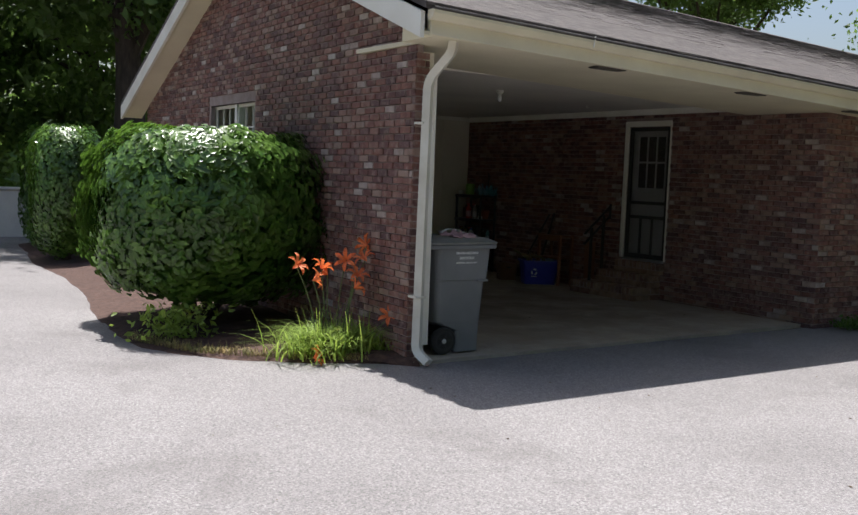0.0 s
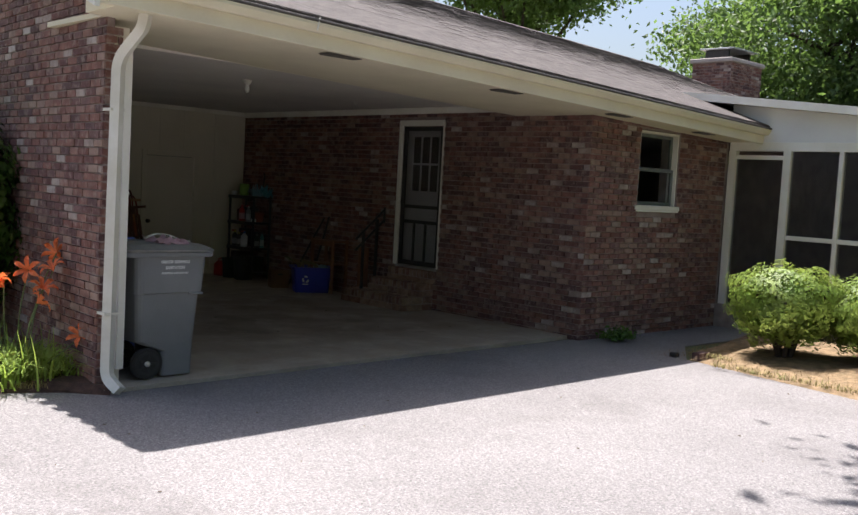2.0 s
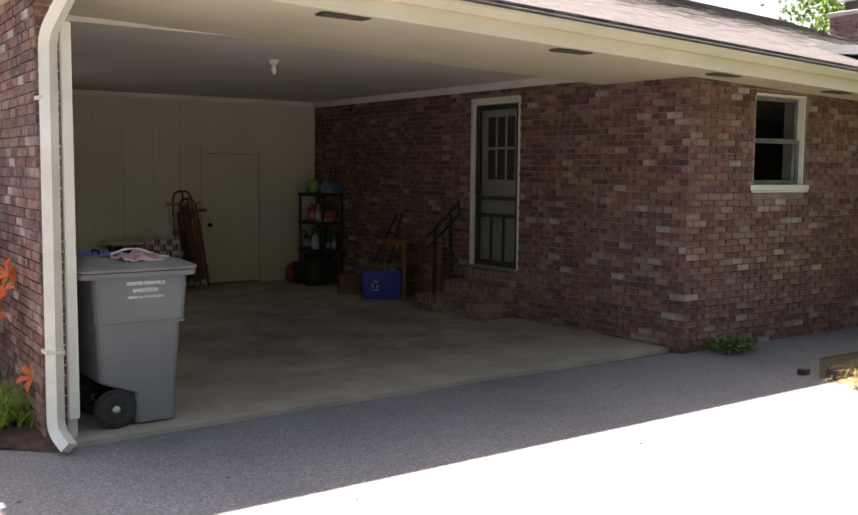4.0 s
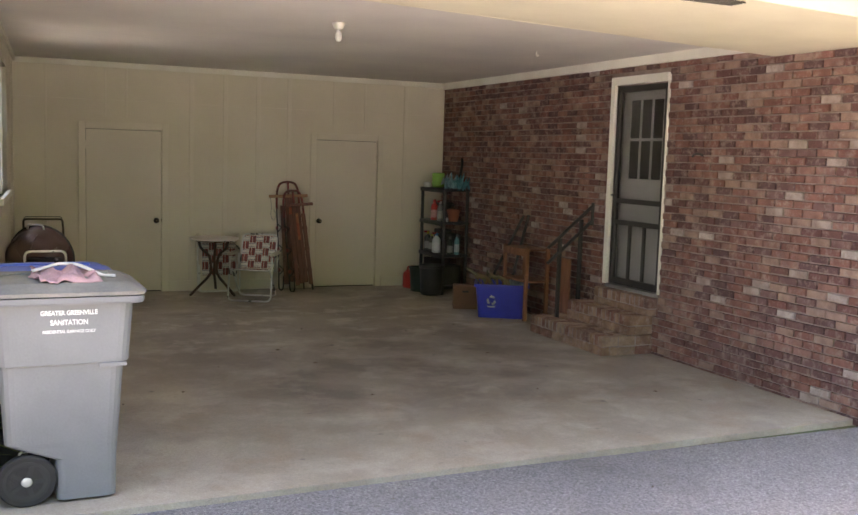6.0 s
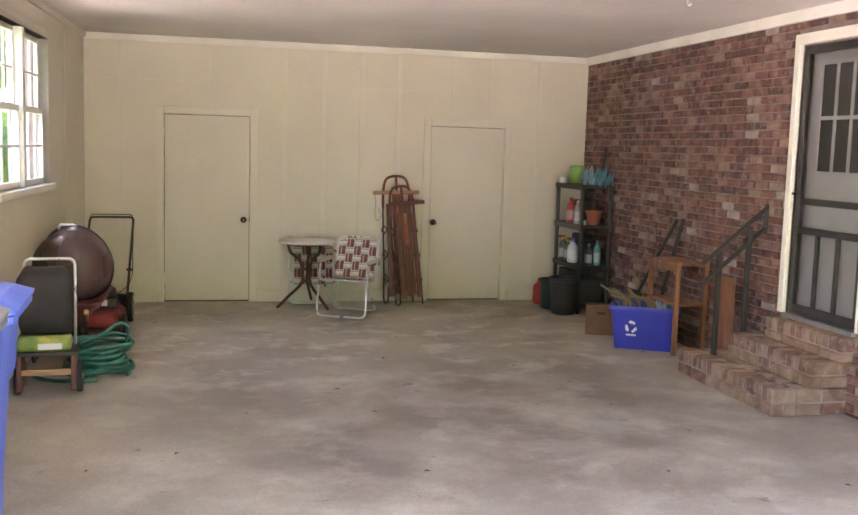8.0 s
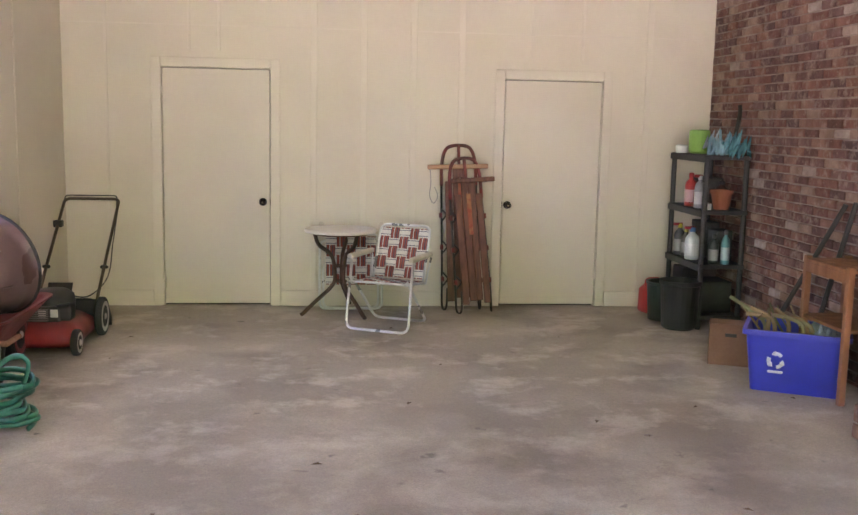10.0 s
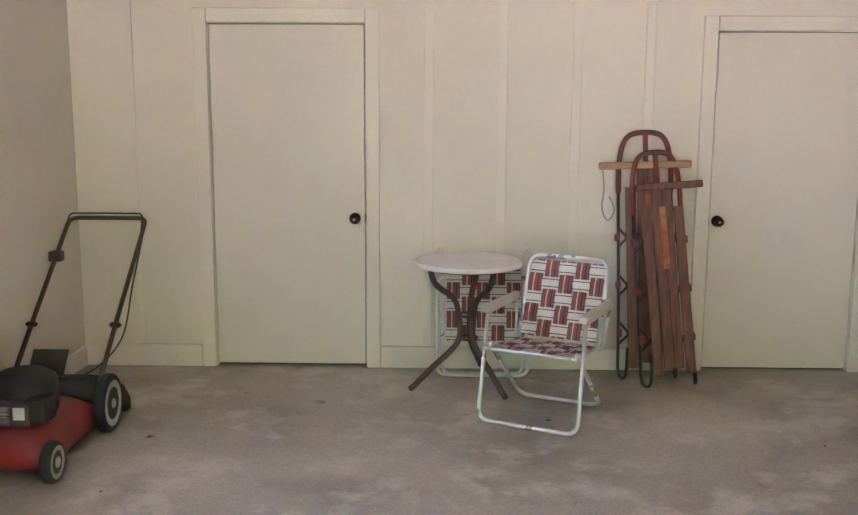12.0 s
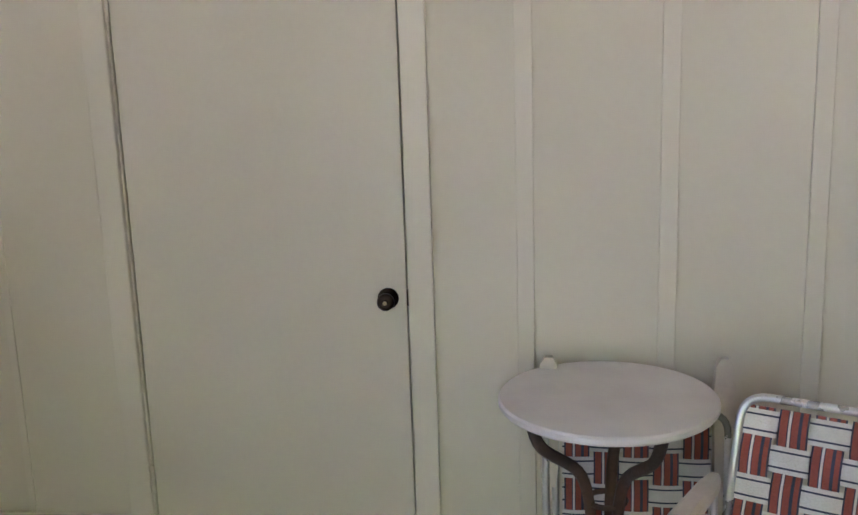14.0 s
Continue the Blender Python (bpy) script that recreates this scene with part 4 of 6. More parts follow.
grey_cart = cart("wheeled_refuse_cart", "grey wheeled refuse cart with white printed lettering", pose(0.175, -0.26, 0, 0, 0, 1.5) @ Matrix.Diagonal((1.13, 1.0, 1.04, 1)), GREY_PLASTIC, LID_PLASTIC)
for text, z, s in (("GREATER GREENVILLE", 0.950, 0.0285), ("SANITATION", 0.902, 0.032), ("RESIDENTIAL GARBAGE ONLY", 0.862, 0.0195)):
    words("lettering", text, s, LETTER, grey_cart, Matrix.Translation((0.025, -0.3135 + (0.96 - z) * 0.045, z)) @ pose(0, 0, 0, 90 - 2.7) @ Matrix.Diagonal((0.84, 1.08, 1, 1)))
blue_cart = cart("wheeled_recycling_cart", "blue wheeled recycling cart behind a grey one", pose(0.15, 0.54, 0, 0, 0, 3) @ Matrix.Diagonal((1.08, 1.0, 1.0, 1)), BLUE_PLASTIC, BLUE_PLASTIC)
h = bmesh.new()
tube(h, round_corners([(0.05, -0.06, 1.112), (0.05, -0.06, 1.14), (0.05, 0.08, 1.14), (0.05, 0.08, 1.112)], 0.02), 0.008, 8)
part("lid_handle", h, BLACK_PLASTIC, blue_cart)
# cloths thrown on the grey lid
def cloth(name, label, m, colour, sx, sy, seed, bump=0.05, fold=5.0):
    r = random.Random(seed)
    b = bmesh.new()
    bmesh.ops.create_grid(b, x_segments=18, y_segments=14, size=0.5)
    for v in b.verts:
        p = Vector((v.co.x * fold + seed, v.co.y * fold * 1.2, seed))
        edge = 1 + 0.25 * noise.noise(Vector((math.atan2(v.co.y, v.co.x) * 1.5, seed, 0)))
        v.co = Vector((v.co.x * sx * edge, v.co.y * sy * edge, abs(noise.noise(p)) * bump * 2 + 0.012 + 0.02 * abs(noise.noise(p * 2.3))))
    bmesh.ops.solidify(b, geom=b.faces[:], thickness=0.006)
    ob = part(name, b, mat(name + "_" + str(seed), colour, 0.9, [c * 0.75 for c in colour], 12, 120, 0.3, 0.4), None, smooth=True)
    ob.matrix_world = m
    return tagged(ob, label, "cloth")


cloth("work_rag", "crumpled dusty pink rag on the cart lid", pose(0.20, -0.39, 1.138, 3, 0, 10), (0.52, 0.33, 0.36), 0.30, 0.28, 5, 0.035, 3.2)
b = bmesh.new()
tube(b, round_corners([(0.05, -0.34, 1.185), (0.11, -0.29, 1.195), (0.17, -0.27, 1.212), (0.27, -0.28, 1.208), (0.34, -0.33, 1.180), (0.38, -0.37, 1.160), (0.45, -0.37, 1.156)], 0.025), 0.015, 10, flat=0.5)
part("work_strap", b, mat("white_strap_cloth", (0.78, 0.77, 0.75), 0.9, (0.62, 0.60, 0.58), 14, 120, 0.25, 0.3), None, smooth=True)
tagged(scene.objects["work_strap"], "twisted white cloth strap across the pink rag", "strap")

# folding lawn chairs with woven webbing
WEB_WHITE = mat("white_webbing", (0.74, 0.71, 0.66), 0.8, (0.64, 0.61, 0.56), 10, 200, 0.3, 0.4)
WEB_RED = mat("rust_webbing", (0.34, 0.085, 0.06), 0.8, (0.27, 0.07, 0.05), 10, 200, 0.3, 0.4)
WEB_NAVY = mat("navy_webbing", (0.05, 0.055, 0.10), 0.8, (0.035, 0.04, 0.07), 10, 200, 0.3, 0.4)
ARM_MAT = mat("cream_arm_plastic", (0.62, 0.56, 0.46), 0.5, (0.54, 0.48, 0.39), 6, 60, 0.15, 0.1)


def webbing(parent, origin, across, along, w, h, n_across, n_along):
    """Bands woven over and under: white ones across, striped ones along."""
    origin, across, along = Vector(origin), Vector(across).normalized(), Vector(along).normalized()
    out = across.cross(along).normalized()
    bw, bh = w / n_along * 0.86, h / n_across * 0.80
    def band(name, material, start, run, side, length, width, cells, phase, offset=0.0):
        b = bmesh.new()
        prev = None
        steps = cells * 4
        for k in range(steps + 1):
            t = k / steps
            lift = 0.006 * math.sin(math.pi * (t * cells) + math.pi * phase) + offset
            c = start + run * (t * length) + out * lift
            pair = [b.verts.new(c - side * width / 2 + out * 0.0), b.verts.new(c + side * width / 2), b.verts.new(c + side * width / 2 - out * 0.002), b.verts.new(c - side * width / 2 - out * 0.002)]
            if prev:
                for i in range(4):
                    b.faces.new((prev[i], prev[(i + 1) % 4], pair[(i + 1) % 4], pair[i]))
            prev = pair
        return part(name, b, material, parent)
    for j in range(n_across):
        s = origin + along * (h * (j + 0.5) / n_across)
        wb = band("web_band", WEB_WHITE, s, across, along, w, bh, n_along, j % 2)
        for off in (-0.30, 0.30):
            bnd = band("stripe", WEB_NAVY, s + along * (bh * off), across, along, w, bh * 0.07, n_along, j % 2, 0.0012)
            bnd.parent = wb
    for i in range(n_along):
        s = origin + across * (w * (i + 0.5) / n_along)
        wb = band("web_band", WEB_NAVY, s, along, across, h, bw, n_across, (i + 1) % 2)
        for off, wd in ((-0.32, 0.24), (0.06, 0.22), (0.36, 0.16)):
            bnd = band("stripe", WEB_RED, s + across * (bw * off), along, across, h, bw * wd, n_across, (i + 1) % 2, 0.0012)
            bnd.parent = wb
        bnd = band("stripe", WEB_WHITE, s + across * (bw * -0.12), along, across, h, bw * 0.08, n_across, (i + 1) % 2, 0.0014)
        bnd.parent = wb


def lawn_chair(label, m):
    """Open chair: the front is at y = 0 and looks to -y."""
    c = thing("lawn_chair", label, "chair", m, "folding lawn chairs")
    w = 0.26
    def pipe(nm, pts, r=0.011, closed=False):
        b = bmesh.new()
        tube(b, round_corners(pts, 0.07, 6, closed), r, 10, closed)
        return part(nm, b, ALU, c, smooth=True)
    pipe("front_leg_loop", [(-w, 0.10, 0.545), (-w - 0.005, 0.0, 0.012), (w + 0.005, 0.0, 0.012), (w, 0.10, 0.545)])
    pipe("rear_leg_loop", [(-w + 0.03, 0.06, 0.40), (-w + 0.03, 0.50, 0.012), (w - 0.03, 0.50, 0.012), (w - 0.03, 0.06, 0.40)])
    pipe("seat_frame", [(-w + 0.035, 0.02, 0.385), (w - 0.035, 0.02, 0.385), (w - 0.035, 0.44, 0.34), (-w + 0.035, 0.44, 0.34)], 0.010, True)
    pipe("back_frame", [(-w + 0.04, 0.42, 0.33), (-w + 0.04, 0.59, 0.785), (w - 0.04, 0.59, 0.785), (w - 0.04, 0.42, 0.33)])
    for s in (-1, 1):
        pipe("arm_brace", [(s * w, 0.50, 0.545), (s * (w - 0.02), 0.44, 0.345)], 0.008)
        b = bmesh.new()
        loft(b, [[(s * w + x, y, 0.56 + z) for x, z in ((-wd, 0), (wd, 0), (wd, 0.022), (wd * 0.6, 0.032), (-wd * 0.6, 0.032), (-wd, 0.022))] for y, wd in ((0.05, 0.018), (0.08, 0.03), (0.25, 0.032), (0.46, 0.026), (0.50, 0.016))])
        part("arm_rest", b, ARM_MAT, c, "cream plastic arm rest")
        for y in (0.02, 0.44):
            b = bmesh.new()
            lathe(b, [(0.008, -0.012), (0.011, -0.006), (0.011, 0.006), (0.008, 0.012)], Matrix.Translation((s * (w - 0.028), y, 0.385 - 0.1 * (y > 0.1) * 0.45)) @ pose(0, 0, 0, 0, 90), 10)
            part("rivet", b, ALU, c)
    webbing(c, (-w + 0.04, 0.02, 0.395), (1, 0, 0), (0, 0.42, -0.045), 2 * w - 0.08, 0.42, 4, 5)
    webbing(c, (-w + 0.045, 0.435, 0.37), (1, 0, 0), (0, 0.165, 0.43), 2 * w - 0.09, 0.42, 5, 5)
    return c


lawn_chair("aluminium lawn chair with rust and white woven webbing", pose(2.615, 5.90, 0, 0, 0, -26))
# the folded one behind the table, nearly flat against the wall
fc = thing("folded_lawn_chair", "folded aluminium lawn chair leaning on the rear wall", "chair", pose(2.43, 6.80, 0, -6, 0, 0), "folding lawn chairs")
for y, r0, zt in ((0.0, 0.27, 0.60), (0.05, 0.24, 0.66)):
    b = bmesh.new()
    tube(b, round_corners([(-r0, y, 0.012), (r0, y, 0.012), (r0, y, zt), (-r0, y, zt)], 0.06, 6, True), 0.011, 10, True)
    part("frame_loop", b, ALU, fc, smooth=True)
for s in (-1, 1):
    b = bmesh.new()
    loft(b, [[(s * 0.26 + x, 0.02 + yy, z) for x, yy in ((-wd, -0.02), (wd, -0.02), (wd, 0.02), (-wd, 0.02))] for z, wd in ((0.36, 0.018), (0.42, 0.028), (0.67, 0.032), (0.745, 0.024), (0.765, 0.012))])
    part("arm_rest", b, ARM_MAT, fc, "cream plastic arm rest")
webbing(fc, (-0.22, -0.012, 0.22), (1, 0, 0), (0, 0, 1), 0.44, 0.42, 5, 5)

# round bistro table
tb = thing("bistro_table", "round white marble-topped table on dark iron legs", "table", pose(2.335, 6.66, 0) @ Matrix.Diagonal((1, 1, 1.025, 1)))
b = bmesh.new()
lathe(b, [(0.26, 0.680), (0.298, 0.682), (0.305, 0.69), (0.305, 0.702), (0.300, 0.708), (0.28, 0.7095)], sides=48)
part("tabletop", b, mat("pale_marble", (0.76, 0.72, 0.68), 0.35, (0.68, 0.63, 0.60), 5, 60, 0.06, 0.02), tb, "pale marble top")
IRON = mat("rusty_iron", (0.05, 0.032, 0.026), 0.6, (0.10, 0.05, 0.03), 8, 80, 0.3, 0.3)
for k, a in enumerate((205, 305, 75)):
    b = bmesh.new()
    pts = smooth_line([(0.235, 0, 0.672), (0.20, 0, 0.585), (0.09, 0, 0.50), (0.055, 0, 0.40), (0.05, 0, 0.28), (0.10, 0, 0.21), (0.22, 0, 0.12), (0.325, 0, 0.035), (0.36, 0, 0.012)], 5)
    tube(b, pts, 0.017, 8)
    bmesh.ops.transform(b, matrix=pose(0, 0, 0, 0, 0, a), verts=b.verts)
    part("leg", b, IRON, tb, smooth=True)
for z in (0.27, 0.40):
    b = bmesh.new()
    tube(b, [(0.055 * math.cos(radians(t)), 0.055 * math.sin(radians(t)), z) for t in range(0, 360, 24)], 0.008, 6, True)
    part("collar", b, IRON, tb)
b = bmesh.new()
tube(b, [(0.235 * math.cos(radians(t)), 0.235 * math.sin(radians(t)), 0.672) for t in range(0, 360, 12)], 0.008, 6, True)
part("top_ring", b, IRON, tb)

# runner sleds leaning on the wall
WOOD_SLED = mat("varnished_sled_wood", (0.18, 0.072, 0.045), 0.6, (0.085, 0.036, 0.026), 5, 40, 0.4, 0.15, stretch=(8, 8, 0.7))
WOOD_PALE = mat("pale_ash_wood", (0.42, 0.25, 0.14), 0.6, (0.33, 0.18, 0.10), 4, 40, 0.3, 0.15, stretch=(1, 6, 6))
RED_STEEL = mat("worn_red_steel", (0.25, 0.022, 0.02), 0.45, (0.09, 0.03, 0.022), 8, 60, 0.3, 0.2)


def sled(label, m, length, w, bars, front, cord=False):
    """A steerable runner sled standing on its tail; its deck looks to -y. bars: (height, reach left, reach right, material) of the steering bars."""
    s = thing("runner_sled", label, "sled", m, "runner sleds")
    for sx in (-1, 1):
        b = bmesh.new()
        tail = [(sx * w * 0.80, -0.07, 0.20), (sx * w * 0.86, -0.055, 0.05), (sx * w * 0.95, 0.0, 0.012), (sx * w * 1.04, 0.045, 0.05), (sx * w * 1.03, 0.03, 0.20)]
        tube(b, smooth_line(tail + [(sx * w, 0.015, 0.45), (sx * w * 0.93, 0.012, length - 0.34)], 5), 0.0095, 8)
        part("runner", b, BLACK_METAL, s, "black steel runner with a turned-up tail", smooth=True)
        for z in (0.28, 0.56, 0.84):
            if z < length - 0.3:
                b = bmesh.new()
                tube(b, round_corners([(sx * w * 0.99, 0.015, z - 0.06), (sx * w * 0.74, -0.075, z), (sx * w * 0.97, 0.015, z + 0.06)], 0.03), 0.007, 6)
                part("runner_stay", b, BLACK_METAL, s)
                part("clamp", slab(sx * w - 0.014, -0.008, z - 0.022, sx * w + 0.014, 0.030, z + 0.022, bevel=0.004), RED_STEEL, s)
    b = bmesh.new()
    top = length - 0.016
    tube(b, smooth_line([(-w * 0.93, 0.012, length - 0.36), (-w * 0.90, -0.01, length - 0.18), (-w * 0.72, -0.02, length - 0.06), (-w * 0.35, -0.025, top), (w * 0.35, -0.025, top), (w * 0.72, -0.02, length - 0.06), (w * 0.90, -0.01, length - 0.18), (w * 0.93, 0.012, length - 0.36)], 6), 0.015, 10, flat=0.8)
    part("front_hoop", b, front, s, "worn red steel front hoop", smooth=True)
    part("head_brace", slab(-0.013, -0.055, length - 0.30, 0.013, -0.035, length - 0.012, bevel=0.003), front, s)
    for z in (0.28, 0.56, 0.84):
        if z < length - 0.3:
            part("cross_brace", slab(-w * 0.78, -0.088, z - 0.02, w * 0.78, -0.070, z + 0.02, bevel=0.003), WOOD_SLED, s)
    for i, x in enumerate((-0.62, -0.20, 0.20, 0.62)):
        end = length - (0.33 if i in (0, 3) else 0.21)
        part("deck_slat", slab(x * w - w * 0.19, -0.103, 0.085 + 0.03 * (i in (1, 2)), x * w + w * 0.19, -0.089, end, bevel=0.005), WOOD_SLED, s)
    part("centre_decal", slab(-w * 0.12, -0.1045, length * 0.50, w * 0.12, -0.1035, length * 0.76), DECAL, s)
    for z, lo, hi, m_bar in bars:
        part("steering_bar", slab(-w * lo, -0.124, z, w * hi, -0.104, z + 0.042, bevel=0.009), m_bar, s)
    if cord:
        b = bmesh.new()
        tube(b, smooth_line([(-w * 1.6, -0.115, length - 0.21), (-w * 1.56, -0.12, length - 0.34), (-w * 1.65, -0.12, length - 0.45), (-w * 1.45, -0.115, length - 0.52), (-w * 1.22, -0.115, length - 0.46), (-w * 1.38, -0.115, length - 0.38)], 5), 0.004, 6)
        part("pull_cord", b, mat("grey_cord", (0.35, 0.33, 0.30), 0.9), s)
    return s


DECAL = mat("faded_red_decal", (0.33, 0.06, 0.03), 0.6, (0.42, 0.20, 0.08), 20, 90, 0.3, 0)
sled("old wooden runner sled with red steel front hoop", pose(3.405, 6.78, 0, -8.5, -1.8, 0), 1.46, 0.165, [(1.232, 1.72, 1.5, WOOD_PALE)], RED_STEEL, True)
sled("second darker wooden runner sled leaning on another", pose(3.505, 6.64, 0, -10.5, -4.0, 5), 1.36, 0.15, [(1.125, 1.0, 1.6, WOOD_SLED)], RED_STEEL)

# lawn mower
RED_PAINT = mat("red_mower_paint", (0.24, 0.022, 0.02), 0.4, (0.15, 0.016, 0.015), 5, 70, 0.15, 0.06)
mow = thing("lawn_mower", "red push lawn mower with black engine and tall handle", "lawn mower", pose(0.31, 5.45, 0, 0, 0, 0))
b = bmesh.new()
loft(b, [ring(-0.21, 0.21, -0.30, 0.34, 0.06, 0.10), ring(-0.22, 0.22, -0.31, 0.35, 0.09, 0.10), ring(-0.21, 0.21, -0.30, 0.34, 0.16, 0.10), ring(-0.16, 0.16, -0.22, 0.26, 0.215, 0.12)])
part("deck", b, RED_PAINT, mow, "red steel deck", smooth=True)
b = bmesh.new()
lathe(b, [(0.13, 0.21), (0.145, 0.24), (0.15, 0.33), (0.14, 0.38), (0.10, 0.41), (0.03, 0.415)], Matrix.Translation((0, 0.0, 0)), 24)
eng = part("engine_shroud", b, BLACK_PLASTIC, mow, smooth=True)
part("engine_block", slab(-0.16, -0.20, 0.21, 0.10, 0.12, 0.32, bevel=0.02), mat("engine_grey", (0.06, 0.06, 0.06), 0.5), mow)
part("muffler", slab(0.06, -0.19, 0.22, 0.17, -0.06, 0.33, bevel=0.02), BLACK_METAL, mow)
for k in range(6):
    part("cooling_fin", slab(-0.12, -0.225, 0.225 + k * 0.015, 0.02, -0.15, 0.231 + k * 0.015), mat("alloy", (0.3, 0.3, 0.3), 0.5, metal=0.7) if k == 0 else bpy.data.materials["alloy"], mow)
for x in (-0.045, 0.035):
    part("plate", slab(x, -0.2105, 0.25, x + 0.05, -0.2005, 0.305, bevel=0.003), LETTER, eng, "pale printed plate")
b = bmesh.new()
lathe(b, [(0.03, 0.0), (0.032, 0.03), (0.028, 0.035)], Matrix.Translation((-0.12, -0.12, 0.32)), 16)
part("fuel_cap", b, BLACK_PLASTIC, mow)
HUBW = mat("dirty_white_hub", (0.52, 0.49, 0.43), 0.6, (0.38, 0.35, 0.30), 8, 60, 0.2, 0.1)
for x in (-0.245, 0.245):
    wheel(mow, Matrix.Translation((x * 0.92, -0.28, 0.092)) @ pose(0, 0, 0, 0, 90), 0.092, 0.045, HUBW, 0, HUBW)
    wheel(mow, Matrix.Translation((x, 0.36, 0.145)) @ pose(0, 0, 0, 0, 90), 0.145, 0.05, HUBW, 0, HUBW)
b = bmesh.new()
loft(b, [[(-w, y, z0), (w, y, z0), (w, y, z1), (w * 0.6, y, z1 + 0.015), (-w * 0.6, y, z1 + 0.015), (-w, y, z1)] for y, w, z0, z1 in ((0.34, 0.20, 0.10, 0.24), (0.44, 0.24, 0.07, 0.25), (0.58, 0.25, 0.03, 0.17), (0.70, 0.24, 0.004, 0.07), (0.76, 0.22, 0.003, 0.02))])
bmesh.ops.recalc_face_normals(b, faces=b.faces[:])
part("rear_flap", b, RUBBER, mow, "black rubber rear flap resting on the floor", smooth=True)
b = slab(-0.15, -0.004, 0.0, 0.03, 0.004, 0.17, bevel=0.002)
bmesh.ops.transform(b, matrix=Matrix.Translation((-0.03, 0.42, 0.235)) @ pose(0, 0, 0, -38, 0, 0), verts=b.verts)
part("discharge_door", b, BLACK_METAL, mow, "raised black discharge door")
b = bmesh.new()
tube(b, round_corners([(-0.215, 0.26, 0.19), (-0.215, 0.60, 0.48), (-0.215, 1.18, 0.955), (0.215, 1.18, 0.955), (0.215, 0.60, 0.48), (0.215, 0.26, 0.19)], 0.05, 6), 0.0125, 10)
part("handle_bar", b, mat("bronze_handle", (0.07, 0.055, 0.04), 0.35, (0.11, 0.085, 0.06), 9, 60, 0.1, 0.05, metal=0.6), mow, smooth=True)
b = bmesh.new()
tube(b, round_corners([(-0.21, 1.12, 0.92), (-0.205, 1.15, 0.985), (0.205, 1.15, 0.985), (0.21, 1.10, 0.90)], 0.03), 0.005, 8)
part("brake_bail", b, BLACK_METAL, mow)
for x in (-0.215, 0.215):
    b = bmesh.new()
    lathe(b, [(0.006, -0.03), (0.014, -0.02), (0.014, 0.02), (0.006, 0.03)], Matrix.Translation((x, 0.60, 0.48)) @ pose(0, 0, 0, 0, 90), 10)
    part("handle_knob", b, BLACK_PLASTIC, mow)
part("throttle", slab(-0.25, 0.93, 0.745, -0.18, 0.99, 0.80, bevel=0.008), BLACK_PLASTIC, mow)
b = bmesh.new()
tube(b, smooth_line([(0.22, 1.08, 0.86), (0.23, 0.85, 0.64), (0.235, 0.62, 0.40), (0.16, 0.35, 0.30), (0.08, 0.15, 0.34)], 6), 0.0045, 6)
part("cable", b, BLACK_PLASTIC, mow)

# wheelbarrow with a dark tub in it
WB_RED = mat("faded_red_tray", (0.22, 0.035, 0.035), 0.5, (0.14, 0.028, 0.026), 4, 60, 0.2, 0.1)
wb = thing("wheelbarrow", "faded red wheelbarrow carrying a dark tub", "wheelbarrow", pose(0.16, 4.35, 0, 0, 0, 0))
b = bmesh.new()
loft(b, [ring(-0.14, 0.14, -0.22, 0.30, 0.26, 0.08), ring(-0.29, 0.30, -0.42, 0.56, 0.46, 0.12), ring(-0.315, 0.325, -0.445, 0.585, 0.475, 0.12), ring(-0.315, 0.325, -0.445, 0.585, 0.485, 0.12), ring(-0.28, 0.29, -0.41, 0.55, 0.478, 0.12), ring(-0.13, 0.13, -0.21, 0.29, 0.275, 0.08)])
part("tray", b, WB_RED, wb)
for sx in (-1, 1):
    b = bmesh.new()
    tube(b, [(sx * 0.03, 0.72, 0.16), (sx * 0.15, 0.10, 0.25), (sx * 0.27, -0.88, 0.50)], 0.019, 8)
    part("shaft", b, WOOD_PALE, wb)
    b = bmesh.new()
    tube(b, round_corners([(sx * 0.15, 0.05, 0.24), (sx * 0.19, -0.16, 0.012), (sx * 0.19, -0.34, 0.012), (sx * 0.2, -0.40, 0.34)], 0.03), 0.012, 8)
    part("leg", b, BLACK_METAL, wb)
wheel(wb, Matrix.Translation((0, 0.72, 0.17)) @ pose(0, 0, 0, 0, 90), 0.17, 0.08, ALU, 0, WB_RED)
TUB = mat("dark_brown_tub", (0.085, 0.05, 0.05), 0.3, (0.12, 0.075, 0.07), 3, 40, 0.15, 0.05)
tub = thing("plastic_tub", "big dark brown plastic tub lying on its side", "tub", Matrix.Translation((0.17, 4.42, 0.70)) @ pose(0, 0, 0, 0, 80, 66) @ Matrix.Diagonal((0.90, 0.90, 0.72, 1)))
b = bmesh.new()
lathe(b, [(0.02, -0.235), (0.14, -0.23), (0.23, -0.205), (0.285, -0.15), (0.315, -0.05), (0.33, 0.10), (0.34, 0.21), (0.352, 0.215), (0.352, 0.235), (0.33, 0.235), (0.318, 0.10), (0.30, -0.04), (0.26, -0.14), (0.10, -0.21)], sides=40)
shell = part("shell", b, TUB, tub, smooth=True)
for k in range(8):
    a = radians(45 * k + 12)
    b = bmesh.new()
    tube(b, [(q * math.cos(a), q * math.sin(a), h) for q, h in ((0.09, -0.235), (0.16, -0.229), (0.232, -0.207), (0.288, -0.15), (0.317, -0.05))], 0.006, 6)
    part("rib", b, TUB, shell, smooth=True)
b = bmesh.new()
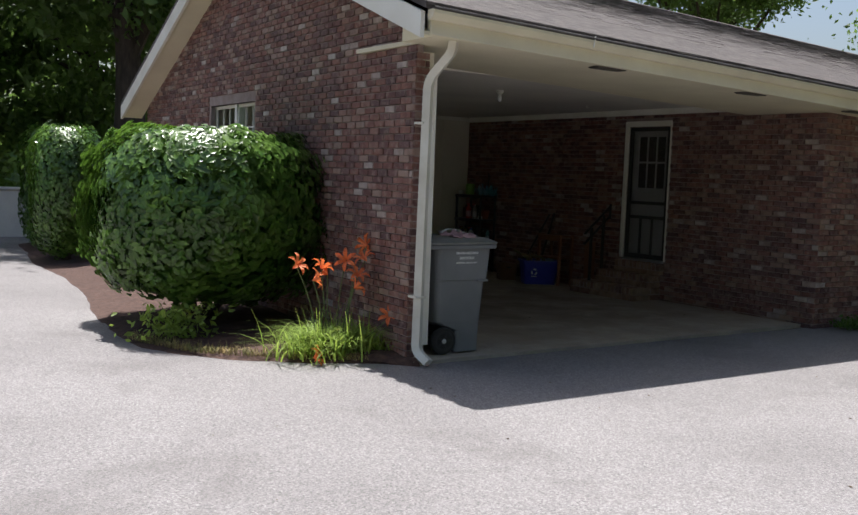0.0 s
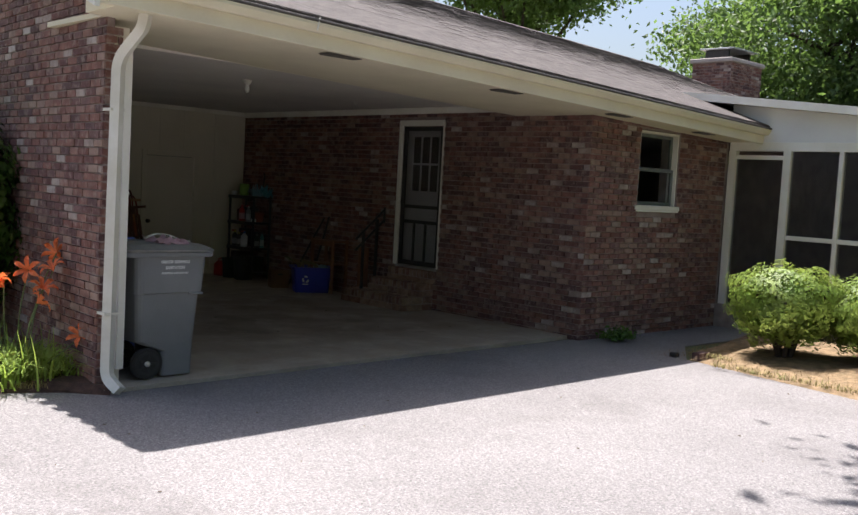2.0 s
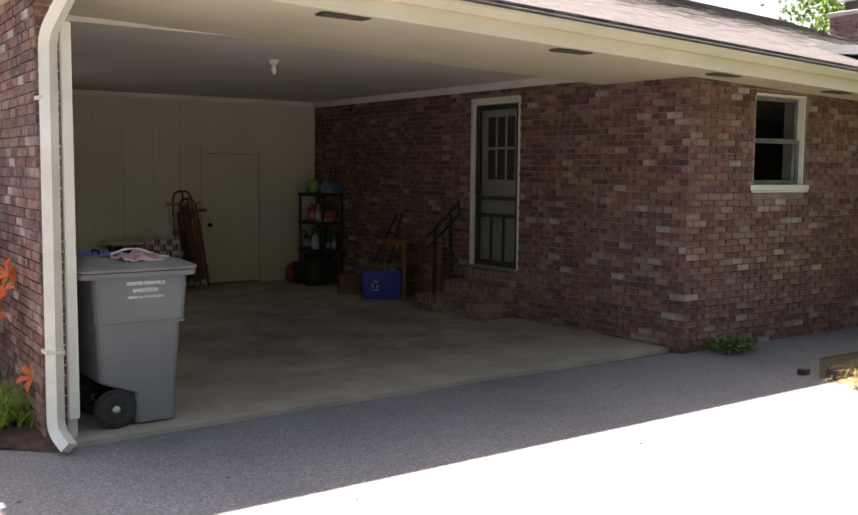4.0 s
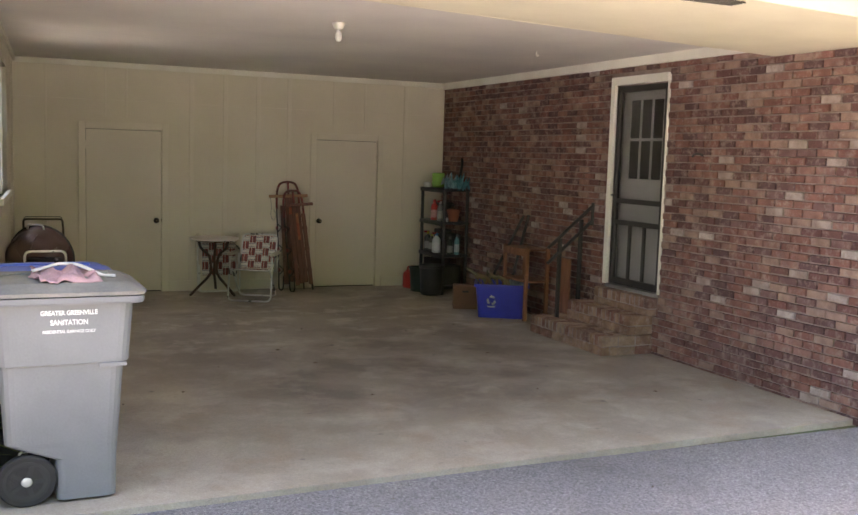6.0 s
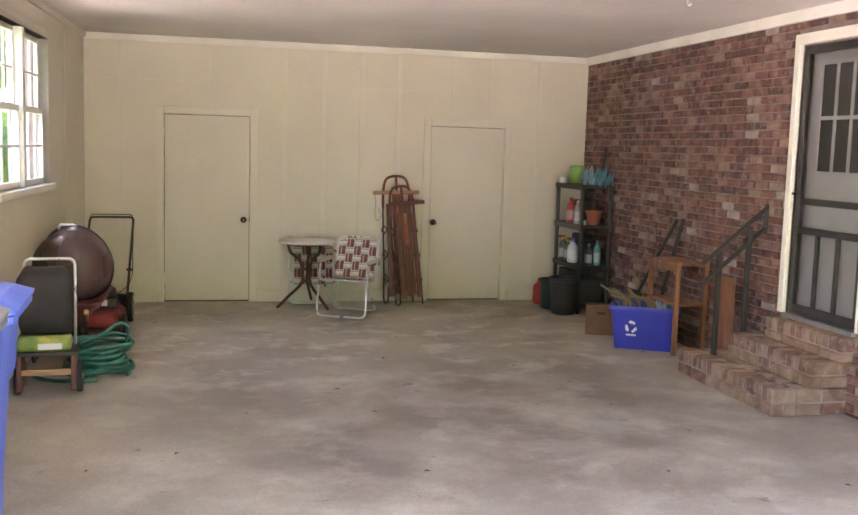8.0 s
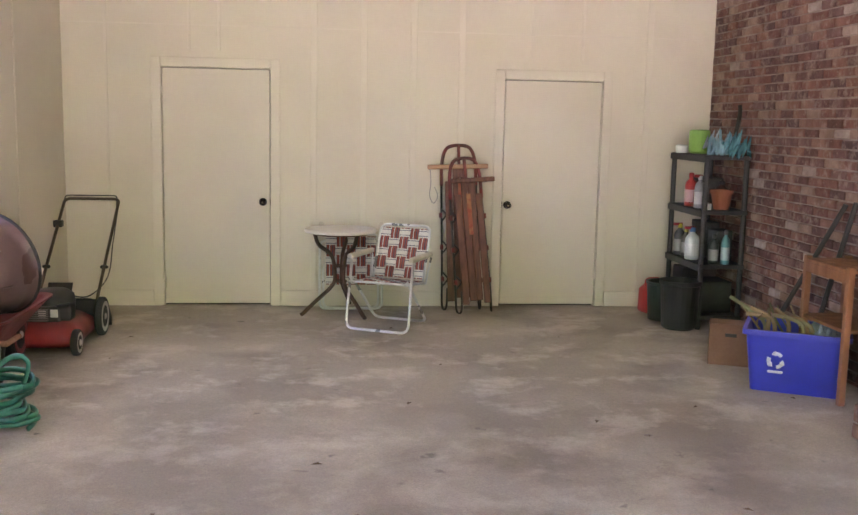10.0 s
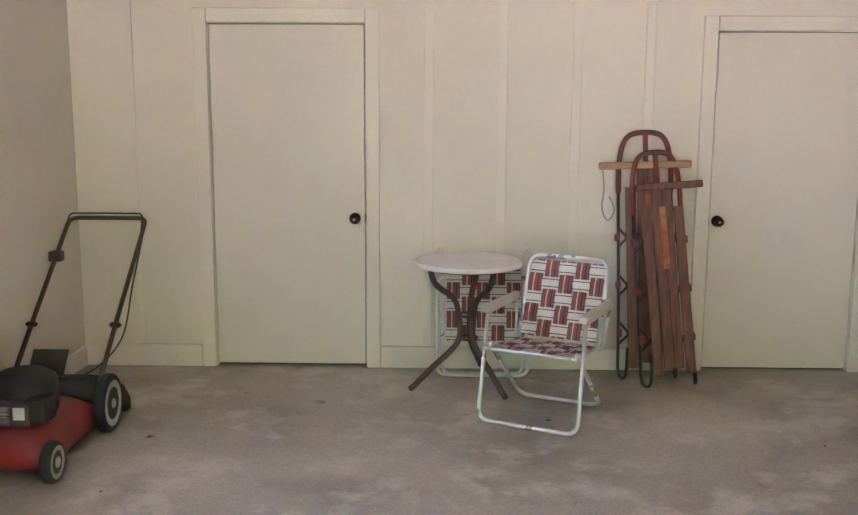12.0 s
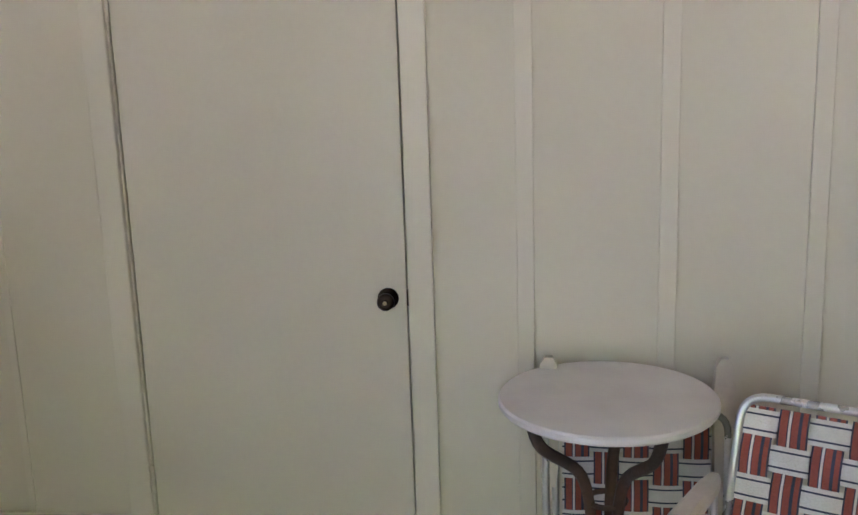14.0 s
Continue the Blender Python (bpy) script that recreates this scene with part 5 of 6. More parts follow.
tube(b, [(0.352 * math.cos(radians(t)), 0.352 * math.sin(radians(t)), 0.225) for t in range(0, 360, 10)], 0.013, 8, True)
part("rim_band", b, BLACK_PLASTIC, tub, smooth=True)
b = bmesh.new()
tube(b, round_corners([(-0.335, -0.09, 0.10), (-0.385, -0.08, 0.10), (-0.385, 0.08, 0.10), (-0.335, 0.09, 0.10)], 0.03), 0.012, 8)
part("handle", b, ALU, tub, "pale metal handle", smooth=True)
part("tag", slab(0.08, -0.14, -0.242, 0.13, -0.02, -0.232), mat("tan_tag", (0.55, 0.42, 0.26), 0.8), tub, "tan paper tag")

# garden cart by the window wall: black bag, green sack, wooden crate with wheels
gc = thing("garden_cart", "black wheeled garden cart with folded canvas bag", "cart", pose(0.23, 3.05, 0, 0, 0, 4))
b = bmesh.new()
tube(b, round_corners([(-0.16, 0.10, 0.10), (-0.16, 0.16, 0.92), (0.17, 0.16, 0.92), (0.17, 0.10, 0.10)], 0.05), 0.011, 8)
part("handle_loop", b, ALU, gc, "bare metal handle loop", smooth=True)
b = bmesh.new()
loft(b, [ring(-0.17, 0.15, -0.06, 0.12, 0.44, 0.05), ring(-0.20, 0.17, -0.10, 0.13, 0.60, 0.06), ring(-0.19, 0.16, -0.08, 0.12, 0.80, 0.06), ring(-0.14, 0.12, -0.03, 0.09, 0.88, 0.05)])
for v in b.verts:
    v.co += Vector((noise.noise(v.co * 9), noise.noise(v.co * 9 + Vector((3, 0, 0))), 0)) * 0.02
part("bag", b, mat("black_canvas", (0.02, 0.018, 0.018), 0.75, (0.04, 0.035, 0.034), 8, 120, 0.3, 0.4), gc, "dark canvas bag", smooth=True)
part("shelf", slab(-0.20, -0.16, 0.30, 0.20, 0.16, 0.325, bevel=0.005), BLACK_METAL, gc)
for x in (-0.17, 0.17):
    part("side", slab(x - 0.015, -0.16, 0.06, x + 0.015, 0.14, 0.30, bevel=0.004), WOOD_SLED, gc)
part("crossbar", slab(-0.155, -0.16, 0.17, 0.155, -0.135, 0.21, bevel=0.004), WOOD_PALE, gc)
for x in (-0.20, 0.20):
    wheel(gc, Matrix.Translation((x, 0.06, 0.11)) @ pose(0, 0, 0, 0, 90), 0.11, 0.035, ALU)
b = bmesh.new()
loft(b, [ring(-0.19, 0.15, -0.13, 0.07, 0.327, 0.05), ring(-0.20, 0.16, -0.15, 0.09, 0.37, 0.06), ring(-0.18, 0.15, -0.12, 0.07, 0.425, 0.05)])
sack = tagged(part("seed_sack", b, mat("green_sack", (0.10, 0.22, 0.04), 0.4, (0.40, 0.40, 0.10), 9, 60, 0.2, 0.1), None, smooth=True), "green and yellow printed sack on the cart", "sack")
sack.matrix_world = pose(0.23, 3.05, 0, 0, 0, 4)
part("print_panel", slab(-0.05, -0.155, 0.345, 0.10, -0.150, 0.385), LETTER, sack, "pale print on the sack")

# coiled garden hose
hose = bmesh.new()
r = random.Random(4)
pts = []
for k in range(16 * 9):
    a = 2 * math.pi * k / 16
    turn = k // 16
    rr = 0.20 + 0.03 * math.sin(a * 2 + turn) + r.uniform(-0.008, 0.008)
    pts.append((rr * 1.15 * math.cos(a), rr * 0.85 * math.sin(a), 0.014 + 0.021 * (k / 16) + 0.035 * (turn / 8) * math.sin(a + 0.4) + 0.02 * abs(math.sin(a * 1.5 + turn * 2))))
tube(hose, smooth_line(pts, 2), 0.0125, 8)
HOSE = mat("green_hose", (0.008, 0.085, 0.055), 0.33, (0.02, 0.16, 0.11), 14, 60, 0.1, 0.05)
hs = thing("garden_hose", "green garden hose coiled on the concrete floor", "hose", pose(0.50, 3.56, 0, 0, 0, -10) @ Matrix.Diagonal((0.95, 0.95, 1.25, 1)))
part("coil", hose, HOSE, hs, smooth=True)
b = bmesh.new()
tube(b, smooth_line([(0.2, 0.02, 0.20), (0.23, 0.02, 0.29), (0.16, 0.0, 0.32), (0.02, -0.05, 0.25), (-0.15, -0.1, 0.19)], 6), 0.0125, 8)
part("loop", b, HOSE, hs, smooth=True)
b = bmesh.new()
tube(b, smooth_line([(0.05, -0.2, 0.014), (-0.2, -0.26, 0.014), (-0.42, -0.16, 0.014), (-0.52, -0.02, 0.014)], 6), 0.0125, 8)
part("loose_end", b, HOSE, hs, smooth=True)

# plastic shelf unit with its goods
SHX, SHY = 5.22, 5.98
su = thing("shelf_unit", "black plastic shelf unit crowded with garden goods", "shelf", pose(SHX, SHY, 0))
LEVELS = (0.08, 0.50, 0.94, 1.38)
for z in LEVELS:
    s = part("shelf", slab(0.0, 0.0, z, 0.38, 0.80, z + 0.035, bevel=0.006), BLACK_PLASTIC, su)
    part("lip", slab(-0.004, 0.0, z - 0.02, 0.008, 0.80, z + 0.03), BLACK_PLASTIC, s)
for x in (0.025, 0.355):
    for y in (0.025, 0.775):
        b = bmesh.new()
        tube(b, [(x, y, 0.0), (x, y, 1.40)], 0.022, 10)
        part("post", b, BLACK_PLASTIC, su)


def bottle(label, x, y, z, r, h, colour, cap, handle=False):
    ob = thing("bottle", label, "bottle", pose(x, y, z), "garden goods")
    b = bmesh.new()
    lathe(b, [(r * 0.92, 0.0), (r, 0.01), (r, h * 0.62), (r * 0.85, h * 0.72), (r * 0.36, h * 0.82), (r * 0.34, h * 0.88)], sides=16)
    part("body", b, mat("bottle_plastic", colour, 0.35, bump=0.02), ob, smooth=True)
    b = bmesh.new()
    lathe(b, [(r * 0.42, h * 0.86), (r * 0.42, h * 0.97), (r * 0.30, h)], sides=14)
    c = part("cap", b, mat("cap_plastic", cap, 0.4, bump=0.0), ob)
    lab = bmesh.new()
    lathe(lab, [(r * 1.012, h * 0.12), (r * 1.012, h * 0.50)], sides=16)
    part("paper_label", lab, mat("label_paper", [min(1, v * 0.6 + 0.35) for v in colour], 0.6, bump=0.0), ob)
    if handle:
        part("trigger", slab(-r * 1.2, -0.012, h * 0.93, r * 0.4, 0.012, h * 1.02, bevel=0.005), bpy.data.materials["cap_plastic"], ob)
    return ob


GOODS = [("red bottle with a pale label on the shelf", 5.28, 6.42, 0.976, 0.05, 0.28, (0.45, 0.03, 0.025), (0.4, 0.02, 0.02), False),
         ("grey spray bottle on the shelf", 5.28, 6.22, 0.976, 0.042, 0.27, (0.30, 0.31, 0.32), (0.7, 0.7, 0.7), True),
         ("white bottle with a blue cap on the shelf", 5.28, 6.32, 0.536, 0.058, 0.27, (0.62, 0.68, 0.72), (0.08, 0.25, 0.55), True),
         ("dark bottle with a yellow cap on the shelf", 5.28, 6.62, 0.536, 0.05, 0.27, (0.05, 0.06, 0.06), (0.55, 0.50, 0.03), True),
         ("small dark bottle with a yellow cap on the shelf", 5.30, 6.52, 0.536, 0.042, 0.24, (0.10, 0.10, 0.09), (0.5, 0.5, 0.1), False),
         ("teal bottle on the shelf", 5.45, 6.03, 0.536, 0.035, 0.28, (0.10, 0.30, 0.32), (0.1, 0.1, 0.1), False),
         ("dark bottle on the shelf", 5.36, 6.05, 0.536, 0.04, 0.24, (0.03, 0.05, 0.04), (0.2, 0.2, 0.2), False),
         ("brown jug on the shelf", 5.5, 6.3, 0.976, 0.06, 0.22, (0.10, 0.05, 0.03), (0.05, 0.05, 0.05), False)]
for g in GOODS:
    bottle(*g)
pot = bmesh.new()
lathe(pot, [(0.06, 0.0), (0.085, 0.13), (0.095, 0.13), (0.095, 0.16), (0.08, 0.16), (0.055, 0.02)], Matrix.Translation((5.42, 6.10, 0.976)), 20)
tagged(part("flower_pot", pot, mat("terracotta", (0.30, 0.10, 0.055), 0.8)), "terracotta flower pot on the shelf", "pot")
dish = bmesh.new()
lathe(dish, [(0.06, 0.0), (0.09, 0.03), (0.095, 0.035), (0.085, 0.03), (0.05, 0.008)], Matrix.Translation((5.33, 6.32, 0.976)), 20)
tagged(part("saucer", dish, bpy.data.materials["terracotta"]), "terracotta saucer on the shelf", "saucer")
wpk = tagged(part("packet", slab(5.26, 6.02, 0.976, 5.31, 6.10, 1.03, bevel=0.004), LETTER), "small white packet on the shelf", "packet")
gb = bmesh.new()
lathe(gb, [(0.07, 0.0), (0.085, 0.02), (0.085, 0.19), (0.07, 0.20)], Matrix.Translation((5.36, 6.50, 1.416)), 18)
tagged(part("green_tub", gb, mat("lime_tub", (0.20, 0.40, 0.07), 0.5)), "lime green tub on top of the shelf", "tub")
wt = bmesh.new()
lathe(wt, [(0.05, 0.0), (0.055, 0.06), (0.04, 0.07)], Matrix.Translation((5.27, 6.66, 1.416)), 16)
tagged(part("small_tub", wt, LETTER), "small white tub on top of the shelf", "tub")
for sd, x, y, col in ((21, 5.40, 6.15, (0.25, 0.45, 0.55)), (23, 5.48, 6.05, (0.12, 0.35, 0.42)), (27, 5.42, 6.28, (0.42, 0.50, 0.55))):
    cloth("plastic_bag", "crumpled pale blue plastic bag on top of the shelf", pose(x, y, 1.416, 0, -20, sd * 20), col, 0.20, 0.18, sd, 0.14)
sk = bmesh.new()
tube(sk, smooth_line([(5.56, 6.25, 1.42), (5.56, 6.22, 1.60), (5.59, 6.24, 1.74), (5.60, 6.27, 1.82)], 5), 0.018, 8, flat=0.5)
tagged(part("garden_tool", sk, BLACK_METAL), "dark curved tool standing on the shelf", "tool")

for k, (x0, y0, z, w, d, h, col) in enumerate(((5.40, 6.40, 0.976, 0.16, 0.30, 0.24, (0.03, 0.028, 0.026)), (5.36, 6.60, 0.976, 0.14, 0.12, 0.20, (0.05, 0.025, 0.02)), (5.42, 6.15, 0.536, 0.14, 0.20, 0.26, (0.025, 0.03, 0.03)),
                                               (5.42, 6.45, 0.536, 0.15, 0.28, 0.30, (0.02, 0.02, 0.022)), (5.26, 6.10, 0.116, 0.30, 0.30, 0.26, (0.02, 0.022, 0.02)), (5.27, 6.46, 0.116, 0.30, 0.26, 0.32, (0.03, 0.02, 0.018)))):
    tagged(part("carton", slab(x0, y0, z, x0 + w, y0 + d, z + h, bevel=0.012), mat("dark_carton_%d" % k, col, 0.7, [c * 1.8 for c in col], 12, 60, 0.3, 0.1)), "dark carton pushed back on the shelf", "box", "garden goods")

# floor goods by the brick wall
bk = bmesh.new()
lathe(bk, [(0.12, 0.0), (0.14, 0.02), (0.16, 0.36), (0.172, 0.37), (0.172, 0.40), (0.155, 0.40), (0.13, 0.03), (0.05, 0.02)], Matrix.Translation((5.10, 6.05, 0)), 24)
tagged(part("bucket", bk, BLACK_PLASTIC, smooth=False), "black plastic bucket on the floor", "bucket")
bk = bmesh.new()
lathe(bk, [(0.13, 0.0), (0.15, 0.30), (0.16, 0.31), (0.16, 0.33), (0.14, 0.33), (0.12, 0.02)], Matrix.Translation((5.10, 6.42, 0)), 24)
tagged(part("bucket", bk, mat("dark_green_plastic", (0.012, 0.03, 0.022), 0.5)), "dark green plastic bucket by the shelf", "bucket")
gas = thing("fuel_can", "red plastic fuel can with a pale spout", "fuel can", pose(5.12, 6.74, 0, 0, 0, 15))
b = bmesh.new()
loft(b, [ring(-0.11, 0.11, -0.09, 0.09, 0.0, 0.04), ring(-0.12, 0.12, -0.10, 0.10, 0.02, 0.04), ring(-0.12, 0.12, -0.10, 0.10, 0.20, 0.05), ring(-0.08, 0.08, -0.06, 0.06, 0.255, 0.04)])
part("body", b, mat("red_can_plastic", (0.45, 0.03, 0.025), 0.45), gas, smooth=True)
b = bmesh.new()
tube(b, round_corners([(-0.09, 0, 0.23), (-0.09, 0, 0.30), (0.05, 0, 0.30), (0.06, 0, 0.24)], 0.03), 0.012, 8)
part("handle", b, bpy.data.materials["red_can_plastic"], gas)
b = bmesh.new()
tube(b, [(0.08, 0, 0.24), (0.15, 0, 0.36)], 0.014, 8, radii=[0.02, 0.010])
part("spout", b, mat("pale_spout", (0.7, 0.68, 0.6), 0.5), gas)
CARD = mat("cardboard", (0.20, 0.11, 0.065), 0.85, (0.16, 0.085, 0.05), 3, 60, 0.2, 0.1)
cb = thing("cardboard_box", "brown cardboard box with a hand hole", "box", pose(5.06, 4.92, 0, 0, 0, -22) @ Matrix.Diagonal((0.85, 0.9, 0.95, 1)))
part("carton", slab(-0.17, -0.13, 0.0, 0.17, 0.13, 0.30, bevel=0.006), CARD, cb)
part("hand_hole", slab(-0.045, -0.133, 0.215, 0.045, -0.1285, 0.24), BLACK_METAL, cb)
part("flap", slab(-0.168, -0.128, 0.300, 0.168, -0.02, 0.306), CARD, cb)

BIN_BLUE = mat("recycling_bin_blue", (0.035, 0.045, 0.42), 0.4, (0.028, 0.035, 0.34), 3, 70, 0.1, 0.05)
rb = thing("recycling_bin", "open blue recycling bin heaped with scraps", "bin", pose(5.22, 4.27, 0, 0, 0, -28) @ Matrix.Diagonal((1.12, 1.12, 1.1, 1)))
b = bmesh.new()
loft(b, [ring(-0.23, 0.23, -0.16, 0.16, 0.0, 0.03), ring(-0.265, 0.265, -0.195, 0.195, 0.33, 0.03), ring(-0.285, 0.285, -0.215, 0.215, 0.33, 0.03), ring(-0.285, 0.285, -0.215, 0.215, 0.36, 0.03), ring(-0.262, 0.262, -0.192, 0.192, 0.36, 0.03), ring(-0.225, 0.225, -0.155, 0.155, 0.02, 0.03)])
part("bin_body", b, BIN_BLUE, rb)
for k in range(3):
    b = bmesh.new()
    a0 = 120 * k + 40
    tube(b, [(-0.10 + 0.037 * math.cos(radians(a0 + t)), -0.186, 0.19 + 0.04 * math.sin(radians(a0 + t))) for t in range(0, 85, 14)], 0.010, 6, radii=[0.011] * 4 + [0.016, 0.009, 0.002])
    part("arrow", b, LETTER, rb, "white chasing arrow")
part("print_bar", slab(-0.14, -0.180, 0.115, -0.06, -0.174, 0.128), LETTER, rb)
r = random.Random(9)
for k in range(14):
    b = bmesh.new()
    x, y = r.uniform(-0.2, 0.16), r.uniform(-0.12, 0.12)
    tube(b, smooth_line([(x, y, 0.26), (x + r.uniform(-0.1, 0.05), y + r.uniform(-0.05, 0.05), 0.37 + r.uniform(0, 0.05)), (x - r.uniform(0.05, 0.2), y, 0.40 + r.uniform(-0.02, 0.1))], 4), 0.012, 6, flat=0.4)
    tagged(part("plant_scrap", b, mat("dry_stalk_%d" % k, (0.16 + r.random() * 0.1, 0.17, 0.09), 0.8)), "dry grey-green stalk in the recycling bin", "plant scrap", "plant scraps").matrix_world = rb.matrix_world
bg = cloth("plastic_bag", "pale blue crumpled bag in the recycling bin", pose(5.36, 4.20, 0.33, 0, 0, 20), (0.35, 0.48, 0.56), 0.22, 0.2, 31, 0.09)
b = slab(-0.2, -0.14, 0.10, 0.2, 0.14, 0.30, bevel=0.03)
fl = tagged(part("scrap_heap", b, mat("dark_scraps", (0.05, 0.055, 0.04), 0.9, (0.12, 0.12, 0.09), 20, 60, 0.4, 0.6)), "heap of dark garden scraps in the bin", "scraps")
fl.matrix_world = rb.matrix_world

WOOD_RED = mat("reddish_shelf_wood", (0.26, 0.115, 0.055), 0.6, (0.18, 0.075, 0.035), 4, 50, 0.3, 0.15, stretch=(4, 4, 0.8))
ws = thing("wooden_stand", "reddish wooden stand with two open shelves", "stand", pose(5.31, 3.86, 0))
for x in (0.0, 0.27):
    for y in (0.0, 0.52):
        part("leg", slab(x - 0.02, y - 0.02, 0.0, x + 0.02, y + 0.02, 0.84, bevel=0.004), WOOD_RED, ws)
for z in (0.80, 0.44):
    part("shelf_board", slab(-0.015, -0.015, z, 0.285, 0.535, z + 0.022, bevel=0.003), WOOD_RED, ws)
part("apron", slab(-0.018, 0.02, 0.74, 0.0, 0.5, 0.80), WOOD_RED, ws)
lb = tagged(part("leaning_board", slab(5.46, 3.20, 0.0, 5.485, 3.42, 0.78, bevel=0.003), WOOD_RED), "reddish board leaning by the handrail", "board")
for k, (x, y, zt) in enumerate(((5.34, 4.62, 1.16), (5.44, 4.50, 1.18))):
    b = bmesh.new()
    tube(b, [(x - 0.10 + 0.1 * k, y + 0.30 - 0.2 * k, 0.02), (5.58, y - 0.16, zt)], 0.017, 8)
    t = tagged(part("garden_tool", b, BLACK_METAL), "dark long-handled tool leaning on the brick wall", "tool", "leaning tools")

# dry leaves on the concrete
r = random.Random(12)
DRY = mat("dry_leaf", (0.07, 0.045, 0.025), 0.9, (0.12, 0.08, 0.04), 10, 40, 0.2, 0.1)
lv, lf = [], []
for k in range(20):
    x, y, s, a = r.uniform(0.5, 5.2), r.uniform(-0.5, 6.3), r.uniform(0.012, 0.035), r.uniform(0, 6.3)
    base = len(lv)
    for j, (u, v) in enumerate(((-1, 0), (-0.2, 0.5), (1, 0.1), (-0.2, -0.5))):
        lv.append((x + s * (u * math.cos(a) - v * math.sin(a)), y + s * (u * math.sin(a) + v * math.cos(a)), 0.003 + 0.006 * (j % 2) + 0.002 * r.random()))
    lf.append((base, base + 1, base + 2, base + 3))
me = bpy.data.meshes.new("fallen_leaves")
me.from_pydata(lv, [], lf)
me.materials.append(DRY)
tagged(new("fallen_leaves", me), "small dry leaves scattered on the concrete", "leaves", kind="stuff")

# ---- outdoors ----
def leaves(name, centres, size, material, parent=None, seed=1, normals=None, long=1.6, spread=0.7):
    """One mesh of many small folded leaves round the given centres."""
    g = np.random.default_rng(seed)
    n = len(centres)
    c = np.asarray(centres, float)
    d = g.normal(size=(n, 3))
    d /= np.linalg.norm(d, axis=1)[:, None]
    if normals is not None:
        d = normals * (1 - spread) + d * spread
        d /= np.linalg.norm(d, axis=1)[:, None]
    o = g.normal(size=(n, 3))
    u = np.cross(d, o)
    u /= np.linalg.norm(u, axis=1)[:, None] + 1e-9
    w = np.cross(d, u)
    s = size * g.uniform(0.6, 1.3, n)[:, None]
    fold = d * s * 0.18
    v = np.stack([c - u * s * long / 2, c - u * s * 0.05 + w * s * 0.42 + fold, c + u * s * long / 2, c - u * s * 0.05 - w * s * 0.42 + fold], 1).reshape(-1, 3)
    f = np.arange(n * 4).reshape(-1, 4)
    faces = np.concatenate([f[:, [0, 1, 2]], f[:, [0, 2, 3]]])
    me = bpy.data.meshes.new(name)
    me.vertices.add(len(v))
    me.vertices.foreach_set("co", v.ravel())
    me.loops.add(faces.size)
    me.loops.foreach_set("vertex_index", faces.ravel())
    me.polygons.add(len(faces))
    me.polygons.foreach_set("loop_start", np.arange(len(faces)) * 3)
    me.update(calc_edges=True)
    me.materials.append(material)
    ob = new(name, me)
    ob.parent = parent
    return ob


def bush(label, x, y, rx, ry, z0, z1, material, n, size, seed, boxy=3.0, lumps=0.10):
    """A clipped shrub: twisted stems, a shell of leaves with gaps, an uneven outline."""
    g = np.random.default_rng(seed)
    b = thing("shrub", label, "shrub", pose(x, y, GROUND), "clipped shrubs")
    zc, rz = (z0 + z1) / 2, (z1 - z0) / 2
    for k in range(7):
        a = 2 * math.pi * k / 7 + seed
        st = bmesh.new()
        tube(st, smooth_line([(0.06 * math.cos(a), 0.06 * math.sin(a), 0.0), (0.2 * rx * math.cos(a), 0.2 * ry * math.sin(a), z0 * 0.7 + 0.1), (0.5 * rx * math.cos(a + 0.4), 0.5 * ry * math.sin(a + 0.4), zc), (0.7 * rx * math.cos(a + 0.3), 0.7 * ry * math.sin(a + 0.3), zc + rz * 0.6)], 4), 0.03, 6, radii=None)
        part("stem", st, BARK, b)
    d = g.normal(size=(n, 3))
    d /= np.linalg.norm(d, axis=1)[:, None]
    k = (np.abs(d) ** boxy).sum(1) ** (-1 / boxy)
    lump = np.array([noise.noise(Vector((p[0] * 3.1 + seed, p[1] * 3.1, p[2] * 3.1))) + 0.5 * noise.noise(Vector((p[0] * 8 + seed, p[1] * 8, p[2] * 8))) for p in d])
    depth = 1 - np.abs(g.normal(0, 0.09, n)) - 0.25 * (g.random(n) < 0.18) * g.random(n)
    r = k * depth * (1 + lumps * lump)
    c = d * r[:, None] * np.array([rx, ry, rz]) + np.array([0, 0, zc])
    out = leaves("foliage", c, size, material, b, seed, d / np.array([rx, ry, rz]), spread=0.82)
    # dark heart of twigs and shaded leaves
    m = n // 4
    d2 = g.normal(size=(m, 3))
    d2 /= np.linalg.norm(d2, axis=1)[:, None]
    k2 = (np.abs(d2) ** boxy).sum(1) ** (-1 / boxy)
    c2 = d2 * (k2 * g.uniform(0.45, 0.85, m))[:, None] * np.array([rx, ry, rz]) + np.array([0, 0, zc])
    leaves("inner_foliage", c2, size * 1.9, material, b, seed + 50)
    return b


